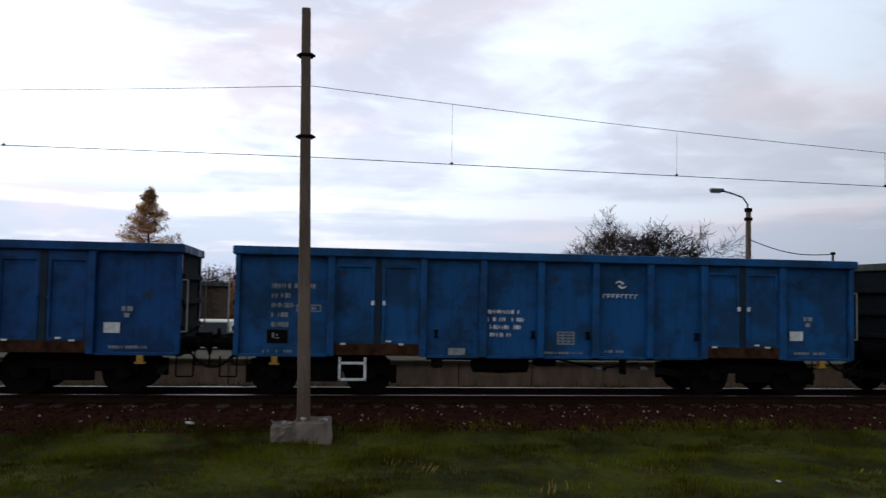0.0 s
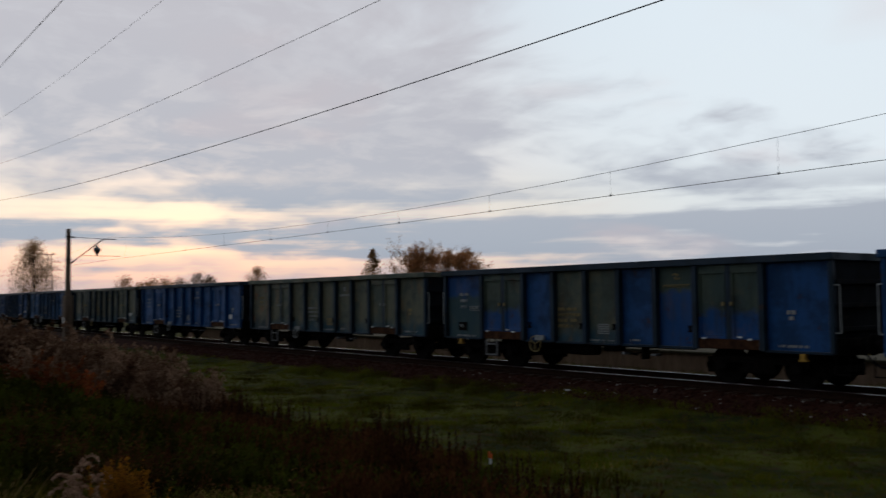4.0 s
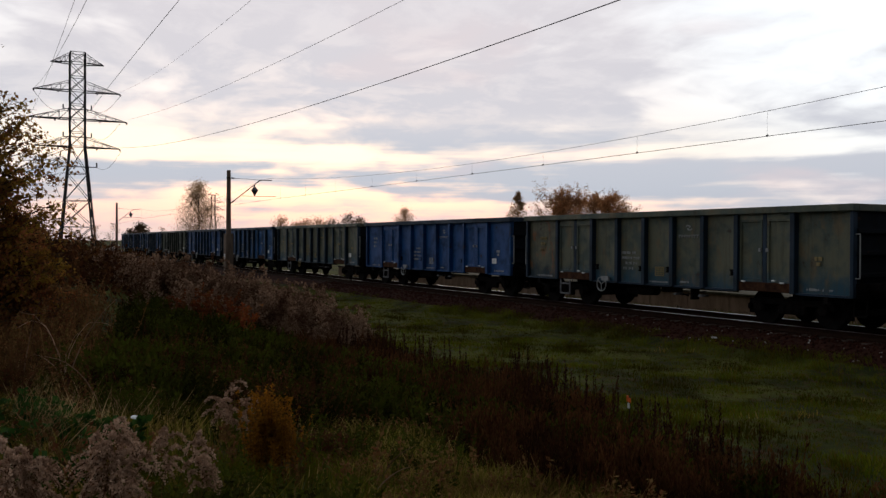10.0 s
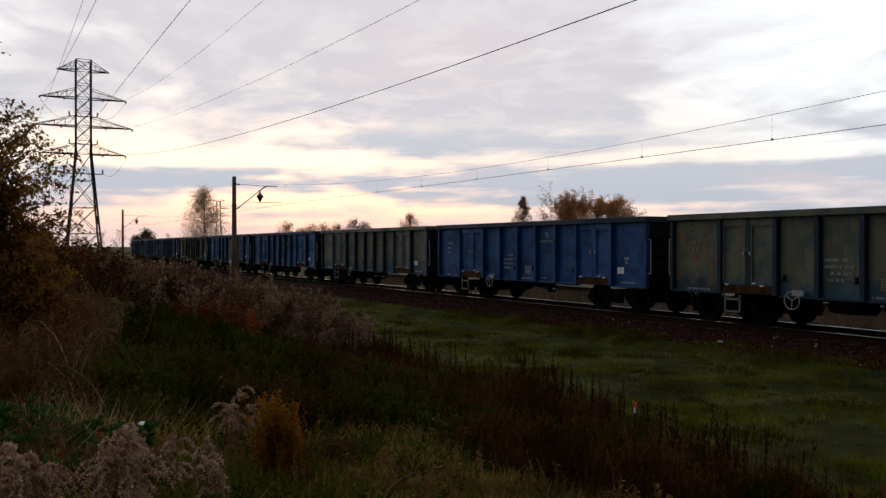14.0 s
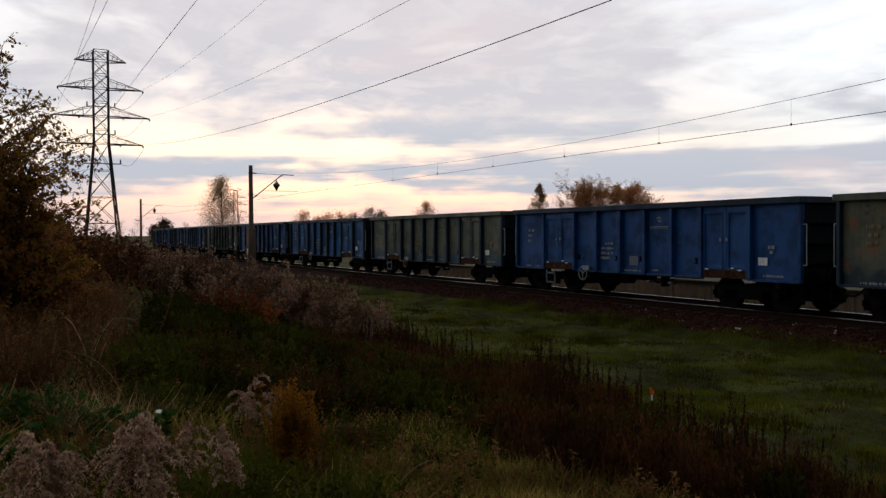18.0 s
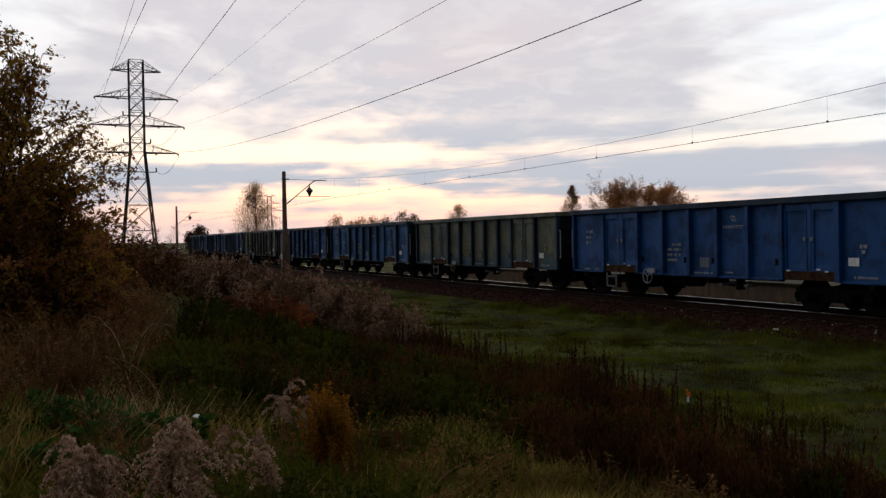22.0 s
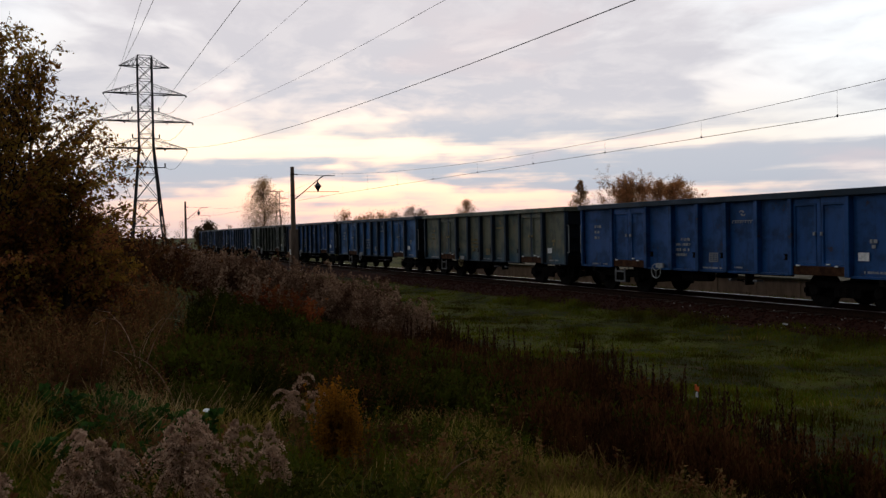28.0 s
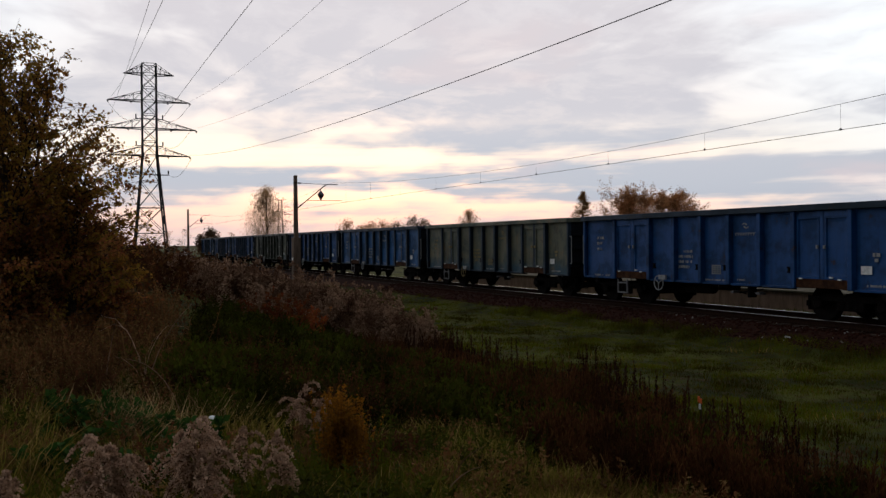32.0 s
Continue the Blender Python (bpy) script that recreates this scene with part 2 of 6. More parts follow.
def ground_material():
    m, k, b = base_material("meadow_ground")
    c = coords(k)
    a = k.noise(c, 0.5, 6.0, 0.6)
    g = k.noise(c, 5.0, 6.0, 0.7)
    f = k.noise(c, 55.0, 3.0, 0.6)
    col = k.mix(k.smooth(a, 0.40, 0.60), (0.022, 0.030, 0.005), (0.095, 0.105, 0.014))
    col = k.mix(k.smooth(g, 0.48, 0.64), col, (0.070, 0.040, 0.016))
    col = k.mix(k.math("MULTIPLY", f, 0.5), col, (0.015, 0.014, 0.006))
    k.put(b, "Base Color", col)
    b.inputs["Roughness"].default_value = 0.95
    bump(k, b, k.math("ADD", g, k.math("MULTIPLY", f, 0.4)), 0.8, 0.05)
    return m


def concrete_material(name, light, dark):
    m, k, b = base_material(name)
    c = coords(k)
    stain = k.noise(k.vec("MULTIPLY", c, (2.0, 2.0, 0.5)), 1.5, 6.0, 0.65)
    pit = k.noise(c, 70.0, 3.0, 0.6)
    col = k.mix(k.smooth(stain, 0.35, 0.65), light, dark)
    k.put(b, "Base Color", k.mix(k.math("MULTIPLY", pit, 0.35), col, tuple(v * 0.5 for v in dark)))
    b.inputs["Roughness"].default_value = 0.9
    bump(k, b, k.math("ADD", stain, k.math("MULTIPLY", pit, 0.3)), 0.5, 0.012)
    return m


def plain_material(name, colour, roughness=0.6, metal=0.0):
    m, k, b = base_material(name, 0.5 if roughness < 0.5 else 0.15)
    c = coords(k)
    k.put(b, "Base Color", k.mix(k.smooth(k.noise(c, 14.0, 5.0, 0.6), 0.4, 0.7), colour, tuple(v * 0.7 for v in colour)))
    b.inputs["Roughness"].default_value = roughness
    b.inputs["Metallic"].default_value = metal
    return m


MAT = {
    "ground": ground_material(),
    "ballast": rough_material("rusty_ballast", (0.015, 0.005, 0.003), (0.048, 0.016, 0.009), 9.0, 0.95, 0.03, 40.0),
    "pale_stone": rough_material("pale_stone", (0.20, 0.18, 0.16), (0.45, 0.42, 0.39), 9.0, 0.9, 0.01),
    # darker concrete for the platform's coping slabs and deck
    "coping": concrete_material("dark_coping", (0.11, 0.09, 0.06), (0.06, 0.055, 0.03)),
    "sleeper": concrete_material("sleeper_concrete", (0.10, 0.08, 0.065), (0.05, 0.035, 0.026)),
    "rail_side": rough_material("rusty_rail", (0.012, 0.006, 0.004), (0.03, 0.014, 0.008), 20.0, 0.9, 0.002),
    "rail_head": plain_material("worn_rail_head", (0.70, 0.70, 0.71), 0.30, 1.0),
    "concrete": concrete_material("mast_concrete", (0.20, 0.150, 0.115), (0.12, 0.085, 0.062)),
    "platform": concrete_material("platform_concrete", (0.44, 0.29, 0.19), (0.27, 0.175, 0.115)),
    "steel": plain_material("dull_steel", (0.030, 0.030, 0.032), 0.7, 0.2),
    "galvanised": plain_material("galvanised_steel", (0.16, 0.16, 0.165), 0.6, 0.5),
    "wire": plain_material("weathered_wire", (0.05, 0.05, 0.055), 0.6, 0.4),
    "insulator": plain_material("glazed_insulator", (0.05, 0.055, 0.06), 0.25),
    "black": rough_material("black_iron", (0.003, 0.0025, 0.0025), (0.009, 0.007, 0.006), 8.0, 0.9, 0.006),
    "rust": rough_material("rusty_sill", (0.022, 0.010, 0.006), (0.075, 0.033, 0.016), 5.0, 0.9, 0.004),
    "white": plain_material("white_marking", (0.78, 0.78, 0.76), 0.7),
    "offwhite": plain_material("faded_marking", (0.29, 0.30, 0.30), 0.75),
    "yellow": plain_material("yellow_marking", (0.40, 0.23, 0.04), 0.7),
    "blue": paint_material("blue_paint", (0.003, 0.064, 0.225), (0.004, 0.034, 0.10), 0.8),
    "dull_blue": paint_material("dull_blue_paint", (0.008, 0.092, 0.27), (0.010, 0.052, 0.125), 0.95),
    "olive": paint_material("olive_paint", (0.120, 0.122, 0.076), (0.046, 0.078, 0.078), 0.65, other=(0.018, 0.066, 0.098), edge=(0.9, 1.45), stain=(0.19, 0.115, 0.048), stained=0.45),
    "olive_rust": paint_material("stained_olive_paint", (0.120, 0.115, 0.066), (0.035, 0.060, 0.070), 0.5, other=(0.012, 0.030, 0.040), edge=(1.05, 1.35), stain=(0.22, 0.085, 0.030), stained=0.85),
    "half_olive": paint_material("half_repainted_paint", (0.060, 0.085, 0.062), (0.030, 0.058, 0.066), 0.6, other=(0.004, 0.058, 0.215), edge=(1.55, 1.85), stain=(0.12, 0.08, 0.03), stained=0.3),
    "quarter_olive": paint_material("patch_repainted_paint", (0.060, 0.085, 0.062), (0.030, 0.058, 0.066), 0.6, other=(0.004, 0.055, 0.205), edge=(2.1, 2.3), stain=(0.12, 0.08, 0.03), stained=0.3),
    "blue_over_olive": paint_material("overpainted_paint", (0.004, 0.058, 0.225), (0.005, 0.045, 0.15), 0.6, other=(0.026, 0.064, 0.074), edge=(2.0, 2.35), stain=(0.10, 0.08, 0.04), stained=0.2),
    # near-black blue for the end walls and end ribs
    "end_dark": paint_material("dark_end_paint", (0.0025, 0.006, 0.012), (0.003, 0.004, 0.005), 0.8, 0.95),
    "ochre_dim": plain_material("stained_marking", (0.26, 0.20, 0.09), 0.8),
    "dark_stalk": plant_material("dark_seed_spikes", [(0.040, 0.018, 0.012), (0.058, 0.026, 0.016), (0.026, 0.013, 0.009)], 0.9, 0.1),
    "vivid_red": plant_material("vivid_red_leaves", [(0.31, 0.078, 0.026), (0.21, 0.058, 0.024), (0.26, 0.120, 0.036)], 0.8, 0.35),
    "dark_olive": paint_material("dark_olive_paint", (0.030, 0.038, 0.024), (0.015, 0.022, 0.020), 0.8),
    "slate": paint_material("slate_blue_paint", (0.006, 0.024, 0.050), (0.011, 0.022, 0.032), 0.7),
    "inside": rough_material("wagon_interior", (0.04, 0.028, 0.022), (0.10, 0.065, 0.045), 3.0, 0.9, 0.01),
    "bark": rough_material("bark", (0.020, 0.014, 0.010), (0.055, 0.040, 0.030), 12.0, 0.95, 0.02),
    "leaf_green": plant_material("autumn_green_leaves", [(0.17, 0.130, 0.022), (0.26, 0.175, 0.034), (0.34, 0.190, 0.040), (0.20, 0.145, 0.024), (0.30, 0.140, 0.034)], 0.7, 0.55, 1.5, (1.25, 1.15, 1.0), (0.60, 0.42, 0.38)),
    "leaf_rust": plant_material("rusty_leaves", [(0.46, 0.23, 0.105), (0.54, 0.31, 0.16), (0.49, 0.245, 0.11), (0.34, 0.165, 0.075)], 0.8, 0.5),
    "leaf_gold": plant_material("pale_gold_leaves", [(0.50, 0.33, 0.19), (0.42, 0.27, 0.15), (0.56, 0.39, 0.24)], 0.8, 0.5),
    "needle": plant_material("browning_needles", [(0.50, 0.28, 0.12), (0.60, 0.36, 0.16), (0.34, 0.21, 0.09)], 0.8, 0.5),
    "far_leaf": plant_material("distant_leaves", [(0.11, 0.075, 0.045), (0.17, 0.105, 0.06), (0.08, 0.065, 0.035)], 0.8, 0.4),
    "grass": plant_material("meadow_grass", [(0.076, 0.114, 0.005), (0.094, 0.126, 0.008), (0.118, 0.122, 0.010), (0.065, 0.094, 0.005), (0.136, 0.092, 0.015), (0.084, 0.115, 0.007)], 0.8, 0.3, 0.8, (1.25, 1.18, 0.9), (0.44, 0.32, 0.26)),
    "dry_grass": plant_material("dry_grass", [(0.38, 0.265, 0.095), (0.25, 0.205, 0.045), (0.175, 0.185, 0.028), (0.42, 0.29, 0.12), (0.24, 0.19, 0.042), (0.14, 0.15, 0.022)], 0.8, 0.3, 1.4, (1.2, 1.12, 0.98), (0.50, 0.42, 0.36)),
    "fluff": plant_material("dry_goldenrod_plume", [(0.53, 0.37, 0.265), (0.43, 0.295, 0.205), (0.62, 0.445, 0.33), (0.30, 0.195, 0.13)], 0.95, 0.3, 12.0, (1.12, 1.1, 1.08), (0.62, 0.55, 0.50)),
    "fluff_dark": plant_material("withered_goldenrod", [(0.260, 0.175, 0.118), (0.330, 0.230, 0.162), (0.155, 0.092, 0.057), (0.290, 0.192, 0.132)], 0.95, 0.25, 1.3, (1.2, 1.15, 1.1), (0.36, 0.27, 0.23)),
    "straw": plant_material("bleached_straw", [(0.48, 0.34, 0.17), (0.36, 0.26, 0.12), (0.56, 0.41, 0.23), (0.26, 0.20, 0.07)], 0.85, 0.3, 1.4, (1.15, 1.1, 1.0), (0.55, 0.46, 0.40)),
    "leaf_wine": plant_material("wine_red_leaves", [(0.24, 0.088, 0.038), (0.30, 0.120, 0.045), (0.19, 0.100, 0.032), (0.27, 0.155, 0.045)], 0.7, 0.45, 1.5, (1.2, 1.1, 1.0), (0.5, 0.42, 0.4)),
    "footing": concrete_material("broken_footing_concrete", (0.26, 0.21, 0.17), (0.13, 0.105, 0.08)),
    "stalk": plant_material("dry_stalks", [(0.084, 0.034, 0.014), (0.050, 0.021, 0.010), (0.122, 0.056, 0.023), (0.064, 0.041, 0.013)], 0.9, 0.15, 1.3, (1.25, 1.12, 1.0), (0.45, 0.40, 0.38)),
    "nettle": plant_material("dark_green_weeds", [(0.044, 0.056, 0.007), (0.058, 0.066, 0.009), (0.036, 0.042, 0.006), (0.060, 0.049, 0.010)], 0.85, 0.25, 0.9, (1.3, 1.3, 1.0), (0.40, 0.34, 0.32)),
    "orange_leaf": plant_material("orange_leaves", [(0.38, 0.170, 0.016), (0.31, 0.140, 0.014), (0.24, 0.115, 0.014)], 0.8, 0.35, 3.0),
    "red_leaf": plant_material("red_brown_leaves", [(0.21, 0.088, 0.040), (0.155, 0.075, 0.034), (0.14, 0.092, 0.036), (0.21, 0.125, 0.052), (0.105, 0.080, 0.028)], 0.8, 0.3, 1.1, (1.25, 1.15, 1.0), (0.5, 0.40, 0.38)),
    "water": plain_material("still_water", (0.02, 0.025, 0.025), 0.06),
    "brown_wall": rough_material("brown_boards", (0.05, 0.035, 0.025), (0.10, 0.07, 0.05), 4.0, 0.9, 0.01),
    "red_roof": rough_material("red_roof_sheet", (0.11, 0.022, 0.018), (0.20, 0.045, 0.034), 3.0, 0.85, 0.01),
    "roof_felt": rough_material("roof_felt", (0.04, 0.04, 0.045), (0.08, 0.08, 0.085), 5.0, 0.9, 0.01),
    "car_white": plain_material("cream_car_paint", (0.72, 0.68, 0.55), 0.35),
    "glass": plain_material("dark_glass", (0.04, 0.045, 0.05), 0.55),
    "rubber": plain_material("rubber", (0.015, 0.015, 0.015), 0.8),
    "fresh_green": plant_material("fresh_green_weeds", [(0.030, 0.085, 0.018), (0.048, 0.108, 0.022), (0.020, 0.055, 0.013)], 0.7, 0.3),
    "litter_white": plain_material("white_litter", (0.75, 0.75, 0.73), 0.6),
    "litter_orange": plain_material("orange_tag", (0.70, 0.14, 0.03), 0.6),
}


# ---- helpers for meshes ----
def part(name, bm, material, parent=None, label="", kind=""):
    """Links a bmesh as one mesh object under a thing or a part."""
    me = bpy.data.meshes.new(name)
    bm.to_mesh(me)
    bm.free()
    me.materials.append(MAT[material])
    ob = new(name, me)
    ob.parent = parent
    return tagged(ob, label, kind=kind)


def box(bm, x0, x1, y0, y1, z0, z1, bevel=0.0):
    vs = [bm.verts.new(p) for p in ((x0, y0, z0), (x1, y0, z0), (x1, y1, z0), (x0, y1, z0), (x0, y0, z1), (x1, y0, z1), (x1, y1, z1), (x0, y1, z1))]
    fs = [bm.faces.new([vs[i] for i in f]) for f in ((3, 2, 1, 0), (4, 5, 6, 7), (0, 1, 5, 4), (1, 2, 6, 5), (2, 3, 7, 6), (3, 0, 4, 7))]
    if bevel:
        bmesh.ops.bevel(bm, geom=list({e for f in fs for e in f.edges}), offset=bevel, segments=1, affect="EDGES", profile=0.5)
    return bm


def boxes(*sizes, bevel=0.0):
    bm = bmesh.new()
    for s in sizes:
        box(bm, *s, bevel=bevel)
    return bm


def tube(bm, a, b, r0, r1=None, sides=8, caps=True):
    a, b = Vector(a), Vector(b)
    r1 = r0 if r1 is None else r1
    q = (b - a).to_track_quat("Z", "Y")
    ring = [[bm.verts.new(p + q @ Vector((r * math.cos(2 * math.pi * i / sides), r * math.sin(2 * math.pi * i / sides), 0))) for i in range(sides)] for p, r in ((a, r0), (b, r1))]
    for i in range(sides):
        j = (i + 1) % sides
        bm.faces.new((ring[0][i], ring[0][j], ring[1][j], ring[1][i]))
    if caps:
        bm.faces.new(ring[0][::-1])
        bm.faces.new(ring[1])
    return bm


def pipe(points, r, sides=6, closed=False):
    """One continuous bent tube through the points; r may be a list."""
    bm = bmesh.new()
    pts = [Vector(p) for p in points]
    n = len(pts)
    rings = []
    for i, p in enumerate(pts):
        a, b = (pts[i - 1], pts[(i + 1) % n]) if closed else (pts[max(0, i - 1)], pts[min(n - 1, i + 1)])
        q = (b - a).normalized()
        u = q.cross(Vector((0, 0, 1)) if abs(q.z) < 0.9 else Vector((1, 0, 0))).normalized()
        w = q.cross(u)
        rr = r[i] if isinstance(r, list) else r
        rings.append([bm.verts.new(p + u * rr * math.cos(2 * math.pi * j / sides) + w * rr * math.sin(2 * math.pi * j / sides)) for j in range(sides)])
    for i in range(n if closed else n - 1):
        p, q = rings[i], rings[(i + 1) % n]
        for j in range(sides):
            m = (j + 1) % sides
            bm.faces.new((p[j], p[m], q[m], q[j]))
    if not closed:
        bm.faces.new(rings[0][::-1])
        bm.faces.new(rings[-1])
    return bm


def tubes(*rods, sides=8):
    bm = bmesh.new()
    for a, b, r in rods:
        tube(bm, a, b, r, r, sides)
    return bm


def lathe(profile, centre, axis="Y", sides=20):
    """A solid of revolution: (radius, along) pairs about an axis through centre."""
    bm = bmesh.new()
    c = Vector(centre)
    rings = []
    for r, h in profile:
        ring = []
        for i in range(sides):
            a = 2 * math.pi * i / sides
            u, v = r * math.cos(a), r * math.sin(a)
            ring.append(bm.verts.new(c + (Vector((u, h, v)) if axis == "Y" else Vector((h, u, v)) if axis == "X" else Vector((u, v, h)))))
        rings.append(ring)
    for p, q in zip(rings, rings[1:]):
        for i in range(sides):
            j = (i + 1) % sides
            bm.faces.new((p[i], p[j], q[j], q[i]))
    bm.faces.new(rings[0])
    bm.faces.new(rings[-1][::-1])
    bmesh.ops.recalc_face_normals(bm, faces=bm.faces)
    return bm


def mesh_from(name, verts, tris, material):
    """One object out of arrays of vertices and triangles."""
    me = bpy.data.meshes.new(name)
    verts, tris = np.asarray(verts, np.float32), np.asarray(tris, np.int32)
    me.vertices.add(len(verts))
    me.vertices.foreach_set("co", verts.ravel())
    me.loops.add(tris.size)
    me.loops.foreach_set("vertex_index", tris.ravel())
    me.polygons.add(len(tris))
    me.polygons.foreach_set("loop_start", np.arange(0, tris.size, 3, dtype=np.int32))
    me.polygons.foreach_set("loop_total", np.full(len(tris), 3, np.int32))
    me.update(calc_edges=True)
    me.materials.append(MAT[material])
    return new(name, me)


def scatter(template, x, y, z, yaw, size, lean=0.0, rng=None):
    """Copies of (verts, tris) at many places, joined."""
    v, t = template
    n = len(x)
    c, s = np.cos(yaw), np.sin(yaw)
    size = np.broadcast_to(size, n)
    out = np.empty((n, len(v), 3), np.float32)
    lx = ly = 0.0
    if lean and rng is not None:
        lx, ly = rng.normal(0, lean, n)[:, None], rng.normal(0, lean, n)[:, None]
    vx, vy, vz = v[:, 0][None], v[:, 1][None], v[:, 2][None]
    out[..., 0] = (vx * c[:, None] - vy * s[:, None] + vz * lx) * size[:, None] + x[:, None]
    out[..., 1] = (vx * s[:, None] + vy * c[:, None] + vz * ly) * size[:, None] + y[:, None]
    out[..., 2] = vz * size[:, None] + z[:, None]
    tri = (t[None] + (np.arange(n) * len(v))[:, None, None]).reshape(-1, 3)
    return out.reshape(-1, 3), tri


def joined(pieces):
    vs, ts, n = [], [], 0
    for v, t in pieces:
        vs.append(v)
        ts.append(np.asarray(t) + n)
        n += len(v)
    return np.concatenate(vs), np.concatenate(ts)


# ---- lie of the land ----
TRACK_Y = 19.02          # centre line of the track, rail heads at z = 0
PROFILE = [(-3000, 0.6), (-2, 0.46), (1, 0.40), (3.5, 0.0), (6.5, -0.44), (8, -0.52), (13, -0.60), (15.6, -0.60), (16.3, -0.46), (16.8, -0.42), (17.6, -0.44), (20.4, -0.44), (21.2, -0.42), (23.2, -0.36), (26, -0.3), (40, -0.3), (3000, -0.8)]


def bend(x):
    """How far the line swings to the north of straight at x."""
    x = np.asarray(x, float)
    near = np.clip(-40 - x, 0, 260)
    far = np.clip(-300 - x, 0, None)
    return near ** 2 / 2800 + far * 0.186


def land(x, y):
    x, y = np.asarray(x, float), np.asarray(y, float)
    z = np.interp(y - bend(x), [p[0] for p in PROFILE], [p[1] for p in PROFILE])
    rise = np.clip((-x - 9) / 26, 0, 1)
    bank = np.clip((8.0 - y) / 5.0, 0, 1)
    z = z + 1.0 * rise * rise * (3 - 2 * rise) * bank * bank * (3 - 2 * bank)
    near = np.clip(1.5 - np.hypot(x, y) / 60, 0, 1) * np.where((y > 16.2) & (y < 23.5), 0.2, 1.0)
    return z + near * (0.035 * np.sin(1.7 * x + 0.6 * y) * np.sin(1.3 * y + 0.4 * x) + 0.02 * np.sin(4.1 * x - 2.3 * y))


def build_ground():
    xs = np.concatenate([[-3200, -2000, -1200, -700, -450, -300, -220, -160, -120], np.arange(-95, -40, 2.5), np.arange(-40, 22, 0.6), np.arange(22, 60, 3), [75, 110, 180, 300, 600, 1300, 3200]])
    ys = np.concatenate([[-3200, -1200, -500, -200, -90, -45, -25, -15], np.arange(-9, 15, 0.6), np.arange(15, 24.4, 0.3), np.arange(25, 45, 2.5), [50, 60, 80, 120, 200, 400, 900, 2000, 3200]])
    gx, gy = np.meshgrid(xs, ys)
    gz = land(gx, gy)
    v = np.stack([gx.ravel(), gy.ravel(), gz.ravel()], 1)
    w = len(xs)
    i = (np.arange(len(ys) - 1)[:, None] * w + np.arange(w - 1)[None]).ravel()
    t = np.concatenate([np.stack([i, i + 1, i + w + 1], 1), np.stack([i, i + w + 1, i + w], 1)])
    ob = mesh_from("ground", v, t, "ground")
    ob.data.polygons.foreach_set("use_smooth", np.ones(len(t), bool))
    tagged(ob, "rough meadow sloping down to the railway line", "ground", kind="structure")


build_ground()


def along_track(section, x0, x1, step, material, name, closed=True):
    """A section (offset from the centre line, height) drawn along the track."""
    xs = np.arange(x0, x1 + step / 2, step)
    n = len(section)
    v = np.array([(x, TRACK_Y + float(bend(x)) + o, h) for x in xs for o, h in section])
    tris = []
    for a in range(len(xs) - 1):
        for j in range(n if closed else n - 1):
            p, q = a * n + j, a * n + (j + 1) % n
            tris += [(p, q, q + n), (p, q + n, p + n)]
    return mesh_from(name, v, np.array(tris), material)


track_bed = along_track([(-3.0, -0.75), (-2.6, -0.43), (-2.15, -0.33), (-1.65, -0.20), (0, -0.185), (1.65, -0.20), (2.15, -0.33), (2.6, -0.43), (3.0, -0.75)], -420, 240, 2.0, "ballast", "track_bed")
tagged(track_bed, "rust-brown ballast bed of the railway track", "track bed", kind="structure")
for side in (-1, 1):
    o = side * 0.7535
    rail = along_track([(o - 0.075, -0.17), (o - 0.075, -0.155), (o - 0.012, -0.13), (o - 0.010, -0.045), (o - 0.036, -0.035), (o - 0.036, -0.006), (o + 0.036, -0.006), (o + 0.036, -0.035), (o + 0.010, -0.045), (o + 0.012, -0.13), (o + 0.075, -0.155), (o + 0.075, -0.17)], -420, 240, 2.0, "rail_side", "rail")
    tagged(rail, "rusty steel rail with a bright worn head", "rail", kind="structure")
    head = along_track([(o - 0.036, -0.010), (o - 0.024, 0.0), (o + 0.024, 0.0), (o + 0.036, -0.010)], -420, 240, 2.0, "rail_head", "rail_head", closed=False)
    head.parent = rail


def build_platform():
    """Low platform behind the track: an edge of upright concrete slabs and a paved deck."""
    deck = part("platform", boxes((-58, 70, 23.45, 27.0, -0.6, 0.30)), "coping")
    tagged(deck, "low station platform with weathered concrete edging slabs", "platform", kind="structure")
    rng = random.Random(4)
    x, first = -58.0, None
    while x < 70:
        if first is None:
            first = part("edge_slab", boxes((0.012, 1.988, 23.32, 23.46, -0.5, 0.26), bevel=0.012), "platform", deck)
            first.location.x = x
            slab = first
        else:
            slab = new("edge_slab", first.data)
            slab.parent = deck
            slab.location = (x, rng.uniform(-0.012, 0.012), rng.uniform(-0.02, 0.02))
            slab.rotation_euler = (0, rng.uniform(-0.006, 0.006), 0)
        cap = new("coping_slab", COPING.data) if x > -58 else COPING
        cap.parent = deck
        cap.location = (x, rng.uniform(-0.01, 0.01), rng.uniform(-0.006, 0.006))
        x += 2.0


COPING = part("coping_slab", boxes((0.015, 1.985, 23.25, 23.95, 0.262, 0.335), bevel=0.01), "coping")
build_platform()


# ---- the train: open-top gondola wagons ----
LENGTH, PITCH, HALF = 13.02, 14.04, 1.5
RIBS = (1.85, 3.68, 4.90, 6.10, 7.26, 8.44, 9.62, 11.38)
MESHES = {}
PAINTED = ("emblem_lettering", "stencil", "data_grid", "end_marking", "axle_marking", "sill_marking", "door_catch", "emblem")


